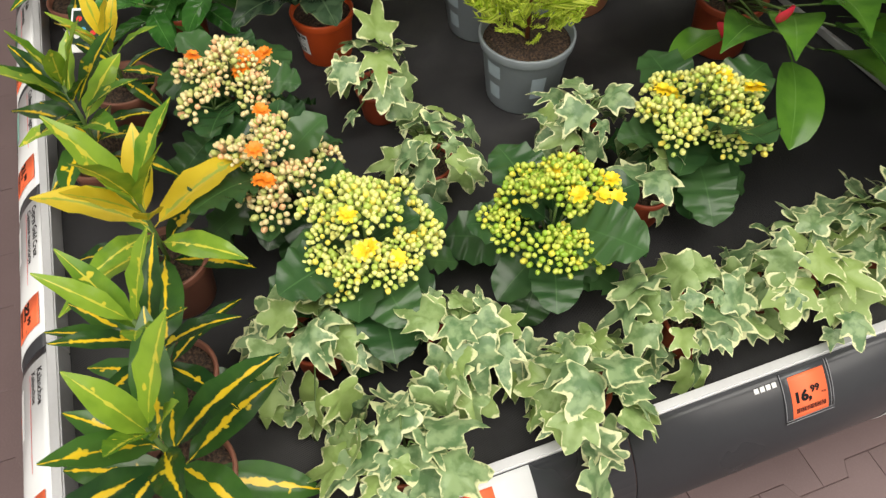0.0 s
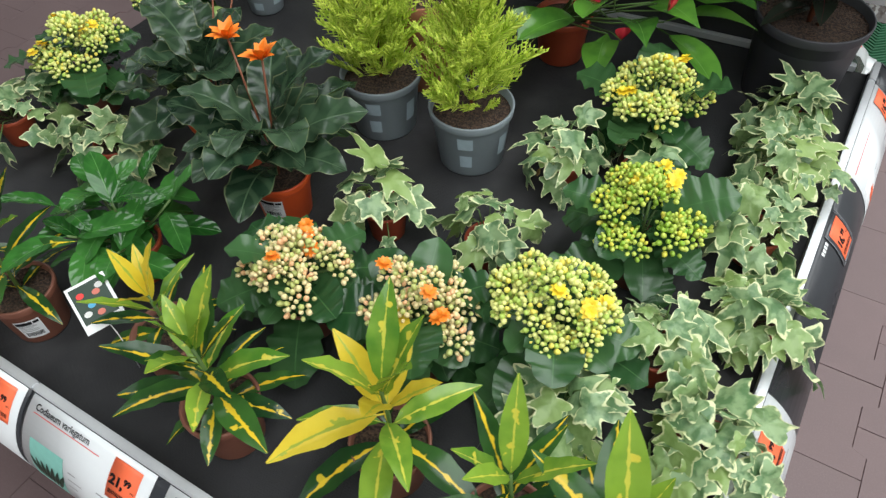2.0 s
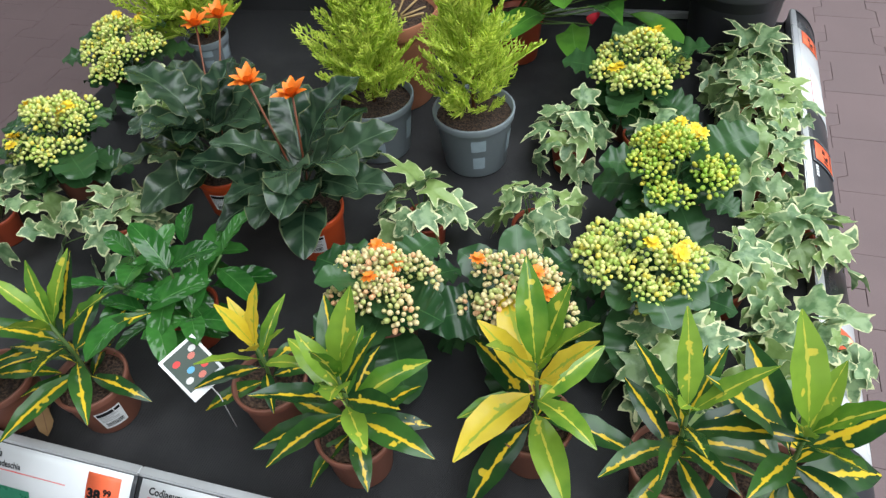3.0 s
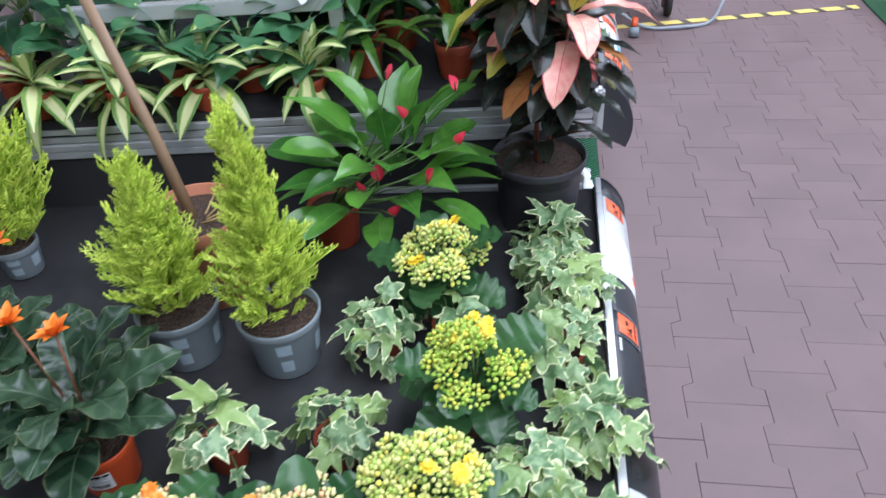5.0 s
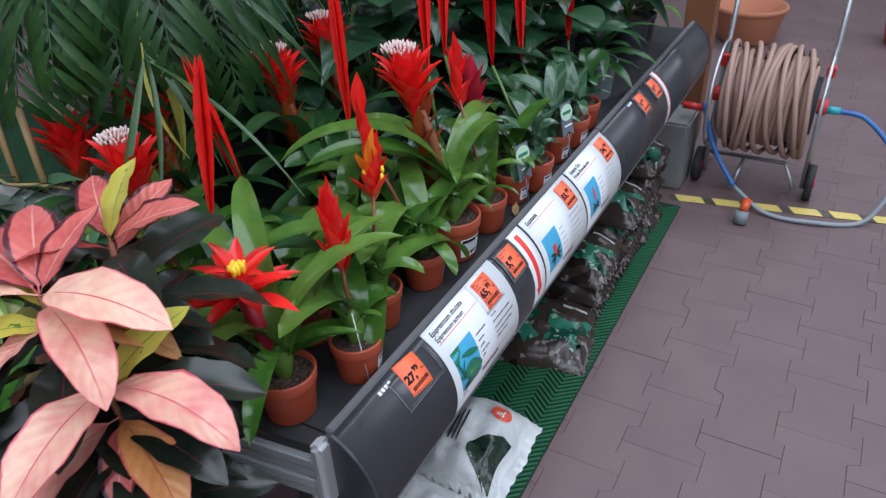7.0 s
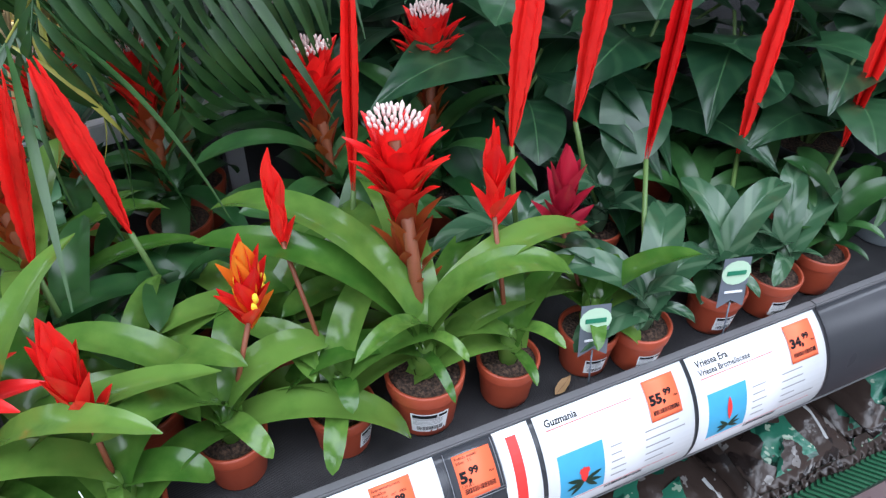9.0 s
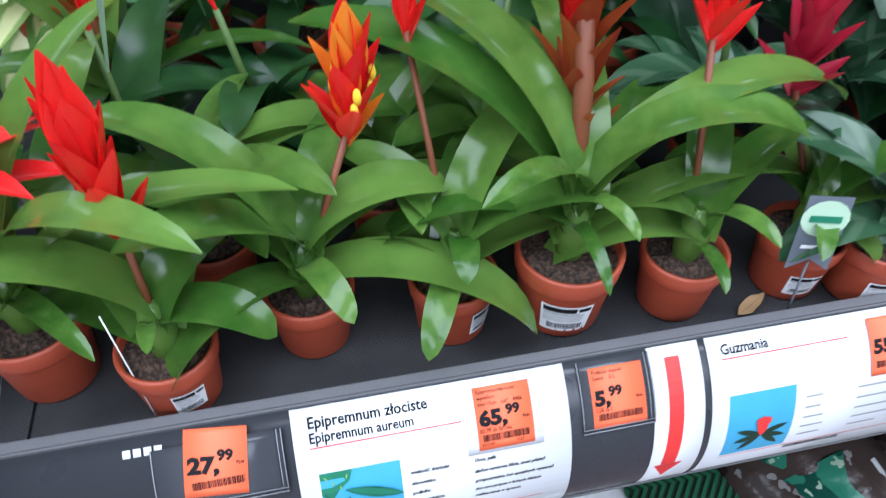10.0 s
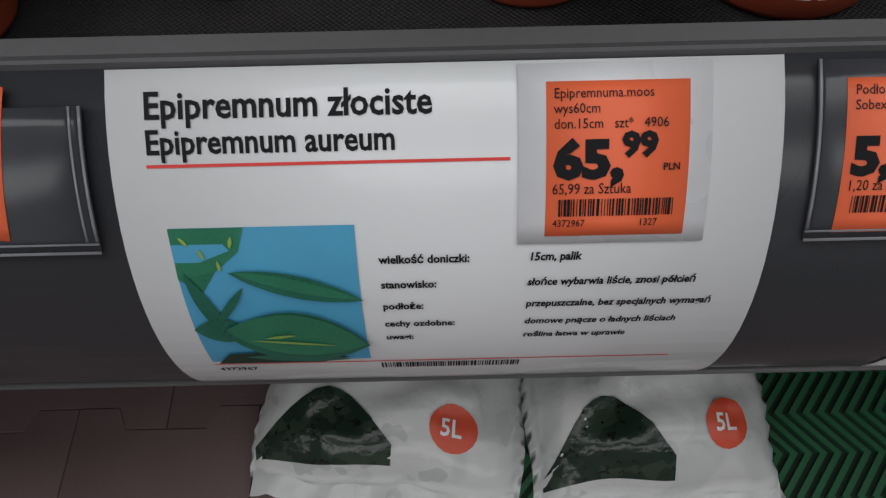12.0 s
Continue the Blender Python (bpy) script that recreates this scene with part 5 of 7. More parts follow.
# ---- low table: plants ----
Z1 = T1["mat"] + 0.001
IVIES = [(-0.895, 0.055, 0.075, 17, 0.17), (-0.675, 0.080, 0.080, 20, 0.15), (-0.645, 0.355, 0.085, 24, 0.15), (-1.535, -0.075, 0.095, 26, 0.12),
         (-0.265, 0.705, 0.085, 32, 0.15), (-0.245, 0.515, 0.090, 30, 0.15), (-0.240, 0.345, 0.090, 30, 0.15), (-0.195, 0.135, 0.080, 30, 0.13),
         (-0.315, 0.0, 0.085, 26, 0.15), (-0.400, -0.190, 0.090, 30, 0.14), (-0.190, -0.125, 0.080, 28, 0.12), (-1.83, -0.12, 0.11, 30, 0.13), (-0.49, 0.405, 0.06, 9, 0.16), (-1.62, 0.28, 0.09, 24, 0.15)]
for i, (x, y, s, n, tall) in enumerate(IVIES):
    ivy(x, y, Z1, s, n, tall, size=0.047, trail=1 if i in (4, 7, 3, 10) else 0, sticker=(-60 + 20 * i, 0.04, 0.012, 0.042) if i in (3, 7) else None)
YEL = "kalanchoe with yellow-green buds and a few yellow flowers"
kalanchoe(-0.47, -0.085, Z1, "bud_yellow", "yellow_flower", 4, 0.078, 0.235, YEL, 12)
kalanchoe(-0.42, 0.19, Z1, "bud_lime", "yellow_flower", 4, 0.072, 0.235, "kalanchoe with lime-green buds and a few yellow flowers", 12)
kalanchoe(-0.525, 0.50, Z1, "bud_yellow", "yellow_flower", 4, 0.070, 0.25, YEL, 11)
kalanchoe(-1.755, 0.06, Z1, "bud_yellow", "yellow_flower", 4, 0.072, 0.23, YEL, 11)
kalanchoe(-1.79, 0.40, Z1, "bud_yellow", "yellow_flower", 2, 0.08, 0.23, YEL, 12)
PEA = "kalanchoe with peach buds and a few open orange flowers"
kalanchoe(-0.885, -0.205, Z1, "bud_peach", "orange_flower", 4, 0.062, 0.225, PEA, 7)
kalanchoe(-0.66, -0.175, Z1, "bud_peach", "orange_flower", 3, 0.060, 0.225, PEA, 7)
COD = "codiaeum with dark leaves and yellow midribs in a brown pot"
codiaeum(-1.335, -0.46, Z1, ("codi", "codi", "codi", "codi_light"), COD, sticker=(-40, 0.045, 0.02, 0.075))
codiaeum(-1.50, -0.50, Z1, ("codi", "codi", "codi_light"), COD)
codiaeum(-1.03, -0.395, Z1, ("codi", "codi", "codi_light", "codi_yellow"), COD, n=15, size=0.82, tall=0.11)
codiaeum(-0.86, -0.45, Z1, ("codi", "codi", "codi_light", "codi", "codi_light"), COD, n=24, leaf_wide=0.042, leaf_long=0.13, up=85)
codiaeum(-0.595, -0.37, Z1, ("codi", "codi_light", "codi_yellow", "codi_light"), "codiaeum with lime and bright yellow leaves", n=17, size=1.15, leaf_wide=0.042)
codiaeum(-0.39, -0.39, Z1, ("codi", "codi", "codi", "codi", "codi_light"), COD, n=18, leaf_wide=0.034)
codiaeum(-0.245, -0.39, Z1, ("codi", "codi", "codi", "codi_light"), COD, n=17, size=1.1, leaf_wide=0.044)
glossy_shrub(-1.26, -0.27, Z1)
calathea(-1.365, 0.085, Z1, [(-0.055, 0.145, 0.372), (-0.022, 0.185, 0.372)], -75, 3, 30, "calathea with dark ribbed leaves and orange flowers in an orange pot")
calathea(-1.120, 0.005, Z1, [(-0.088, 0.043, 0.375), (0.006, 0.027, 0.369)], -75, 6, 80, "calathea with dark ribbed leaves and orange flowers in an orange pot")
CYP = "lemon cypress with feathery lime foliage in a grey pot"
cypress(-0.862, 0.345, Z1, 0.52, 0.076, seed=1, label=CYP, pot=0.092)
cypress(-1.10, 0.350, Z1, 0.40, 0.080, seed=2, label=CYP, pot=0.092)
cypress(-1.70, 0.62, Z1, 0.52, 0.115, seed=3, label=CYP)
anthurium(-0.855, 0.80, Z1)
croton(-0.31, 0.915, Z1)

# ---- high table: plants ----
Z2 = T2["mat"] + 0.001
G = "bromeliad with glossy green strap leaves"
b = bromeliad(-0.229, 1.722, Z2, "scarlet bromeliad with white-tipped flower head in a terracotta pot", pot=0.061, n=17, long=0.40, wide=0.058, seed=2, sticker=(-15, 0.062, 0.015, 0.065), low=40, high=78, bend=112, rise=0.075)
scarlet_head(b, (-0.120, 0.008, 0.482), 0.09, 1, 1.02)
b = bromeliad(-0.25, 1.15, Z2, "bromeliad with a red star flower and yellow eye", pot=0.055, n=13, long=0.36, wide=0.054, seed=3)
star_head(b, 0.1, (-0.04, -0.015, 0.29), 1.0)
b = bromeliad(-0.197, 1.286, Z2, "small bromeliad with a red flame flower", seed=4, sticker=(20, 0.035, 0.02, 0.055))
flame_head(b, (-0.01, 0.0, 0.235), (-0.02, -0.015, 0.365), ("bract",), 15, 1.35, 34)
b = bromeliad(-0.247, 1.432, Z2, "bromeliad with an orange and yellow flower spike", n=12, long=0.275, wide=0.058, seed=5)
flame_head(b, (-0.03, 0.06, 0.26), (-0.03, 0.08, 0.36), ("bract", "bract_orange"), 17, 1.12, 44, True)
b = bromeliad(-0.234, 1.59, Z2, "small bromeliad with slim red flower bracts", seed=6, sticker=(35, 0.03, 0.02, 0.06))
flame_head(b, (-0.10, -0.03, 0.325), (-0.10, -0.035, 0.46), ("bract",), 9, 1.0, 24)
b = bromeliad(-0.215, 1.86, Z2, "small bromeliad with slim red flower bracts", seed=7)
flame_head(b, (-0.06, -0.01, 0.32), (-0.07, -0.02, 0.46), ("bract",), 10, 1.1, 40)
b = bromeliad(-0.218, 2.014, Z2, "small bromeliad with a crimson flower", seed=8, sticker=(-10, 0.04, 0.015, 0.05))
flame_head(b, (-0.10, -0.01, 0.22), (-0.11, -0.02, 0.33), ("bract_dark",), 13, 1.25, 55)
VR = "bromeliad with banded leaves and a flat scarlet flower spike"
SPIKES = [(-0.19, 2.10, (-0.165, 0.085, 0.285), (-0.185, 0.105, 0.64)), (-0.208, 2.28, (-0.17, 0.15, 0.22), (-0.19, 0.17, 0.58)), (-0.197, 2.40, (-0.10, 0.20, 0.24), (-0.11, 0.21, 0.60)),
          (-0.40, 1.98, (-0.018, -0.023, 0.33), (-0.03, 0.0, 0.70)), (-0.44, 2.18, (-0.009, -0.082, 0.327), (-0.02, -0.05, 0.69)), (-0.50, 1.70, (0.015, 0.010, 0.27), (0.0, 0.03, 0.64)),
          (-0.45, 1.26, (-0.006, -0.011, 0.29), (-0.001, 0.037, 0.57)), (-0.50, 1.41, (0.003, -0.035, 0.28), (-0.02, -0.085, 0.55))]
for i, (x, y, foot, tip) in enumerate(SPIKES):
    b = bromeliad(x, y, Z2, VR, seed=10 + i, material="vriesea" if i < 5 else "brom_shaded", long=0.22, n=11, wide=0.062, sticker=(-10, 0.04, 0.015, 0.05) if i < 3 else None)
    sword_head(b, foot, tip, 0.046 if i > 5 else 0.042 if i == 5 else 0.056, i, (0.55, 0.83, 0) if i > 4 else (0.85, 0.5, 0))
HOPE = "scarlet bromeliad with white-tipped flower head in a terracotta pot"
for i, (x, y, top) in enumerate([(-0.56, 1.23, (-0.04, -0.02, 0.45)), (-0.76, 1.45, (-0.04, -0.01, 0.45)), (-0.86, 1.30, (-0.02, -0.01, 0.42)), (-0.63, 1.72, (-0.05, -0.01, 0.45)), (-0.88, 1.50, (-0.02, -0.015, 0.42)), (-0.66, 1.93, (-0.06, 0.015, 0.46))]):
    b = bromeliad(x, y, Z2, HOPE, pot=0.06, n=14, long=0.28, wide=0.054, seed=20 + i, material="brom_shaded" if i != 0 else "brom", rise=0.09)
    scarlet_head(b, top, 0.09, 5 + i, 0.95)
for i, (x, y) in enumerate([(-0.345, 1.33), (-0.39, 1.54), (-0.40, 1.68), (-0.36, 2.33), (-0.21, 2.53), (-0.38, 2.52), (-0.56, 2.42)]):
    bromeliad(x, y, Z2, G, seed=30 + i, material="brom" if i < 3 else "brom_shaded", long=0.22, n=13)
DK = "broad-leaved dark green foliage plant in a charcoal pot"
for i, (x, y, tall) in enumerate([(-0.85, 2.2, 0.5), (-0.80, 2.55, 0.5), (-1.15, 1.95, 0.5), (-1.2, 2.4, 0.6), (-0.70, 2.9, 0.5), (-1.1, 2.9, 0.6), (-1.5, 2.2, 0.6), (-0.55, 3.3, 0.45), (-1.0, 3.35, 0.6), (-1.55, 2.8, 0.6), (-1.6, 3.3, 0.6), (-0.45, 2.72, 0.22), (-0.95, 1.80, 0.2), (-0.72, 2.15, 0.22), (-0.68, 2.40, 0.25), (-0.60, 2.62, 0.25), (-0.9, 2.0, 0.25), (-0.5, 3.0, 0.25), (-0.30, 3.25, 0.22), (-1.3, 1.75, 0.3)]):
    broad_plant(x, y, Z2, 40 + i, tall, 15, DK)
b = arching(-0.27, 2.80, Z2, "brom_shaded", 16, 0.24, 0.045, "foliage plant with orange leaf stalks in a grey pot", 0.075, 0.05, 80, "grey_pot", 6)
bloom = broad_plant(-0.31, 3.50, Z2, 95, 0.12, 9, "potted plant with white and purple flowers at the table's end", "anthurium", 0.13, 0.06, "dark_pot", 0.06)
for fx, fy, fz, tone in ((0.05, 0.10, 0.17, "white_petal"), (0.03, -0.04, 0.23, "purple_petal"), (-0.03, 0.03, 0.26, "purple_petal")):
    part("flower_stalk", tube("flower_stalk", [(0, 0, 0.08), (fx * 0.5, fy * 0.5, fz * 0.7), (fx, fy, fz)], 0.003, 5), "stem", bloom)
    for k in range(5):
        part("petal", leaf(tone, 0.062, 0.058, "oval", 30, 8, wave=0.003, waves=2, n=6, k=4), None, bloom, m=aim((fx, fy, fz), 72 * k, 28, 0, 1.0))
STR = "striped green and cream foliage plant in a clay pot"
for i, (x, y) in enumerate([(-0.95, 1.045), (-1.24, 1.015), (-1.48, 0.985), (-1.72, 0.96)]):
    arching(x, y, Z2, "white_stripe", 18, 0.215, 0.052, STR, 0.045, 0.055, 62, "terracotta", 3 + i, -26, 72)
for i, (x, y) in enumerate([(-0.98, 1.17), (-1.15, 1.14), (-1.37, 1.12), (-1.60, 1.09)]):
    broad_plant(x, y, Z2, 70 + i, 0.13, 20, "trailing pothos with mottled green leaves", "pothos", 0.115, 0.088, "terracotta", 0.05)
broad_plant(-1.86, 1.22, Z2, 90, 0.22, 14, DK)
arching(-1.84, 1.04, Z2, "cro_orange", 20, 0.13, 0.040, "small croton with orange and red leaves in a clay pot", 0.05, 0.12, 55, "terracotta", 12, 0, 75)
arching(-0.83, 1.24, Z2, "brom", 18, 0.30, 0.035, G + " in a clay pot", 0.055, 0.05, 110, "terracotta", 9)
palm = thing("palm", "tall potted palm with long drooping feathery fronds", "plant", pose(-1.25, 1.93, Z2))
add_pot(palm, 0.10, 0.08, 0.18, "dark_pot", 0.014)
part("trunk", tube("trunk", [(0, 0, 0.15), (0.02, -0.02, 0.36), (0.03, -0.04, 0.52)], 0.018, 8, 0.8), "twig", palm)
for i, (az, el, ln, bd) in enumerate([(-137, 58, 0.98, 125), (-122, 56, 0.95, 128), (-150, 58, 0.98, 122), (-130, 68, 1.12, 135), (-143, 70, 1.1, 138), (165, 66, 0.9, 110), (110, 72, 0.9, 100), (30, 75, 0.8, 95)]):
    part("frond", frond_mesh(i, ln, bd, False), None, palm, m=aim((0.03, -0.04, 0.50), az, el, 0, 1.0))

HANG = Vector((0.66, -0.63, 0.545))
stalk = tube("frond_stalk", [(0.03, -0.04, 0.50), (0.22, -0.22, 0.72), (0.45, -0.43, 0.72), tuple(HANG)], 0.0035, 6, 0.5)
part("frond_stalk", stalk, "palm_yellow", palm)
rngl = random.Random(9)
for k in range(15):
    az, el = -150 + 12.5 * k + rngl.uniform(-6, 6), rngl.uniform(-55, -5)
    me = leaf("palm_yellow" if k % 3 == 1 else "palm", (0.30, 0.24, 0.36)[k % 3], 0.013, "lance", (45, 60, 30)[k % 3], 20, n=9, k=2)
    part("leaflet", me, None, palm, m=aim(HANG - Vector((0.012, -0.012, -0.008)) * (k % 5), az, el, rngl.uniform(-40, 40), rngl.uniform(0.85, 1.1)))

# ---- signs on the fascias ----
MAT["green_print"] = plain("green_print", (0.025, 0.20, 0.11), 0.3, 0, 0.6, 90)
MAT["dark_green_print"] = plain("dark_green_print", (0.016, 0.145, 0.095), 0.3, 0, 0.6, 90)
MAT["lime_print"] = plain("lime_print", (0.25, 0.42, 0.10), 0.3, 0, 0.4, 90)
MAT["card_gloss"] = plain("glossy_card", (0.74, 0.76, 0.78), 0.22, 0, 0.05, 12, 0.02)

def lettering(body, size, at, u, s, off, squeeze=0.8, bold=0.0, align="LEFT", tilt=0.0, shear=0.0):
    """Built-in font letters laid on a bent sheet; s is the baseline."""
    cu = bpy.data.curves.new("letters", "FONT")
    cu.body, cu.size, cu.offset, cu.shear = body, size, bold * size, shear
    cu.align_x, cu.resolution_u = align, 2
    ob = bpy.data.objects.new("letters", cu)
    scene.collection.objects.link(ob)
    me = bpy.data.meshes.new_from_object(ob.evaluated_get(bpy.context.evaluated_depsgraph_get()))
    bpy.data.objects.remove(ob)
    bpy.data.curves.remove(cu)
    me.materials.clear()
    for v in me.vertices:
        x, y = v.co.x * squeeze, v.co.y
        v.co = at(u + x * math.cos(tilt) + y * math.sin(tilt), s + x * math.sin(tilt) - y * math.cos(tilt), off)
    me.name = "letters"
    return me


def bars(at, u0, u1, s0, s1, off, seed, tilt=0.0):
    """A bar code."""
    rng = random.Random(seed)
    out, u = [], u0
    while u < u1:
        w = rng.choice((0.0004, 0.0006, 0.0009, 0.0012))
        out.append(sheet(at, u, min(u1, u + w), s0, s1, off, 2))
        u += w + rng.choice((0.0004, 0.0006, 0.0009))
    return merged("bar_code", out)


def shape_on(at, pts, off):
    verts = [at(u, s, off) for u, s in pts]
    m = len(pts)
    if m % 2 == 0 and m >= 14:
        return verts, [(k, k + 1, m - k - 1, (m - k) % m) for k in range(m // 2)]
    return verts, [tuple(range(m))]


def leaf_outline(u, s, length, width, turn, n=9):
    out = []
    for k in range(2 * n):
        t = k / n if k < n else (2 * n - k) / n
        w = width * math.sin(math.pi * t) ** 0.8 * (1 if k < n else -1)
        x, y = length * t, w
        out.append((u + x * math.cos(turn) - y * math.sin(turn), s + x * math.sin(turn) + y * math.cos(turn)))
    return out


def price_tag(parent, at, u, s, whole, cents, top=("", "", ""), unit="", pocket="pocket", w=0.062, h=0.067, tilt=0.0, codes=("", "")):
    """An orange price label with its figures, in a clear pocket."""
    if pocket:
        wide = (0.030, 0.036, 0.012, 0.010) if whole == "27" else (0.012, 0.010, -0.008, 0.004)
        a0, a1, b0, b1 = u - wide[0], u + w + wide[1], s + wide[2], s + h + wide[3]
        holder = part("pocket", mesh_of("pocket", *sheet(at, a0, a1, b0, b1, 0.0028, 8, 0.001)), pocket, parent, "clear plastic label pocket")
        if pocket == "pocket":
            for q in ((a0, a1, b1 - 0.0012, b1), (a0, a1, b1 - 0.0052, b1 - 0.0044), (a0, a0 + 0.0012, b0, b1 - 0.006), (a1 - 0.0012, a1, b0, b1 - 0.006), (a1 - 0.0055, a1 - 0.0045, b0, b1 - 0.006)):
                part("ridge", mesh_of("ridge", *sheet(at, *q, 0.0040, 8, 0.0009)), "pocket_glint", holder)
    tag = part("price_tag", mesh_of("price_tag", *sheet(at, u, u + w, s, s + h, 0.0036, 10, 0.0004, 1, tilt)), "orange", parent, "orange price label with black figures")
    o = 0.0042

    def put(body, size, du, ds, **kw):
        part("figure" if body[:1].isdigit() else "lettering", lettering(body, size, at, u + du * w, s + ds * h, o, tilt=tilt, **kw), "ink", tag)

    for k, line in enumerate(top):
        if line:
            put(line, 0.0060, 0.05, 0.105 + 0.095 * k, squeeze=0.9)
    put(whole + ",", 0.0215, 0.05, 0.60, squeeze=1.16, bold=0.055)
    put(cents, 0.0140, 0.53 if len(whole) > 1 else 0.32, 0.47, squeeze=1.1, bold=0.05)
    put("PLN", 0.0042, 0.82, 0.565, squeeze=1.0, bold=0.02)
    if unit:
        put(unit, 0.0066, 0.04, 0.71, squeeze=0.85)
    tagged(part("bar_code", bars(at, u + 0.09 * w, u + 0.92 * w, s + 0.745 * h, s + 0.86 * h, o, int(u * 1000)), "ink", tag), kind="stuff")
    for k, line in enumerate(codes):
        if line:
            put(line, 0.0046, 0.05 + 0.62 * k, 0.93, squeeze=0.9)
    return tag


def info_card(at, u0, u1, titles, price, photo, label, rows=(), tag_at=0.645, number="", top=("", "", ""), unit="", codes=("", ""), body_bars=True, photo_w=0.084):
    card = thing("plant_info_card", label, "sign", group="plant cards on the fascias")
    part("sheet", mesh_of("sheet", *sheet(at, u0, u1, 0.001, 0.212, 0.0016, 18, 0.0009)), "card_gloss", card)
    o = 0.0020
    s = 0.0225
    for k, line in enumerate(titles):
        part("title", lettering(line, 0.0165 if k == 0 else 0.0148, at, u0 + 0.016, s, o, squeeze=0.90 if k == 0 else 0.87, bold=0.022), "ink", card)
        s += 0.0150
    rule = s - 0.0105 if titles else 0.03
    part("rule", mesh_of("rule", *sheet(at, u0 + 0.016, u0 + 0.175, rule, rule + 0.0014, o, 1)), "red", card)
    pic = part("photo", mesh_of("photo", *sheet(at, u0 + 0.021, u0 + 0.021 + photo_w, 0.0707, 0.162, o, 8)), photo[0], card, "printed plant photograph")
    for rank, (material, outline) in enumerate(photo[1](u0 + 0.021, 0.0707)):
        part("plant_picture", mesh_of("plant_picture", *shape_on(at, outline, o + 0.0004 + 0.00015 * rank), smooth=False), material, pic)
    if rows:
        for k, (a, b) in enumerate(rows):
            ss = (0.0905, 0.1045, 0.1180, 0.1305, 0.1415)[k]
            part("caption", lettering(a, 0.0060, at, u0 + 0.115, ss, o + 0.0003, squeeze=0.92, bold=0.03), "ink", card)
            part("caption", lettering(b, 0.0060, at, u0 + 0.184, ss, o + 0.0003, squeeze=0.88, bold=0.03, shear=0.12), "ink", card)
    elif body_bars:
        rng = random.Random(int(u0 * 777))
        for k in range(5):
            ss = 0.088 + 0.0145 * k
            part("caption", mesh_of("caption", *sheet(at, u0 + 0.118, u0 + 0.118 + rng.uniform(0.018, 0.034), ss, ss + 0.0026, o, 1)), "grey_print", card)
            part("caption", mesh_of("caption", *sheet(at, u0 + 0.186, u0 + 0.186 + rng.uniform(0.03, 0.085), ss, ss + 0.0026, o, 1)), "grey_print", card)
    part("rule", mesh_of("rule", *sheet(at, u0 + 0.021, u1 - 0.03, 0.1655, 0.1665, o, 1)), "red", card)
    tagged(part("bar_code", bars(at, u0 + 0.11, u0 + 0.185, 0.1685, 0.1765, o, 5), "ink", card), kind="stuff")
    if number:
        part("number", lettering(number, 0.0062, at, u0 + 0.022, 0.1745, o + 0.0003, squeeze=0.95, bold=0.02), "ink", card)
    whole, cents = price
    price_tag(card, at, u0 + tag_at * (u1 - u0), 0.0108, whole, cents, top, unit, "pocket_white" if rows else "", codes=codes)
    return card


def big_leaves(u, s):
    def poly(*pts):
        return [(u + a, s + b) for a, b in pts]
    out = [("green_print", poly((0.0, 0.0), (0.034, 0.0), (0.03, 0.012), (0.018, 0.022), (0.010, 0.034), (0.0, 0.026)))]
    out += [("lime_print", leaf_outline(u + 0.004 + 0.008 * k, s + 0.004 + 0.006 * (k % 3), 0.006, 0.0009, 0.9 + 0.3 * k)) for k in range(4)]
    out += [("dark_green_print", leaf_outline(u + 0.003, s + 0.022, 0.05, 0.004, 1.25)), ("dark_green_print", leaf_outline(u + 0.0, s + 0.058, 0.030, 0.009, 0.1)), ("dark_green_print", leaf_outline(u + 0.012, s + 0.055, 0.030, 0.0022, -0.95))]
    out += [("dark_print", poly((0.004, 0.0905), (0.012, 0.080), (0.050, 0.078), (0.074, 0.085), (0.060, 0.0905))), ("dark_green_print", leaf_outline(u + 0.020, s + 0.083, 0.055, 0.004, 0.08))]
    out += [("dark_green_print", leaf_outline(u + 0.024, s + 0.022, 0.064, 0.0065, 0.28)), ("green_print", leaf_outline(u + 0.026, s + 0.0215, 0.060, 0.0035, 0.29))]
    out += [("dark_green_print", leaf_outline(u + 0.014, s + 0.060, 0.073, 0.0205, 0.18)), ("green_print", leaf_outline(u + 0.016, s + 0.057, 0.070, 0.0165, 0.21)), ("lime_print", leaf_outline(u + 0.026, s + 0.066, 0.044, 0.0009, 0.14)), ("lime_print", leaf_outline(u + 0.034, s + 0.0645, 0.016, 0.0011, -0.12))]
    return out


def red_rosette(u, s):
    out = [("dark_print", leaf_outline(u + 0.045, s + 0.060, 0.034, 0.004, a)) for a in (-0.3, 0.25, 0.7, 2.4, 2.9, 3.45)]
    return out + [("red", leaf_outline(u + 0.045, s + 0.062, 0.030, 0.007, -1.6)), ("red", leaf_outline(u + 0.045, s + 0.044, 0.012, 0.006, -0.8)), ("red", leaf_outline(u + 0.045, s + 0.044, 0.012, 0.006, -2.3))]


def red_sword(u, s):
    out = [("dark_print", leaf_outline(u + 0.045, s + 0.075, 0.026, 0.003, a)) for a in (-0.6, -0.1, 0.4, 2.8, 3.3, 3.8)]
    return out + [("red", leaf_outline(u + 0.045, s + 0.062, 0.046, 0.005, -1.57))]


def tufts(u, s):
    return [("dark_print", leaf_outline(u + 0.02 + 0.008 * k, s + 0.078, 0.046, 0.005, -2.0 + 0.14 * k)) for k in range(7)]


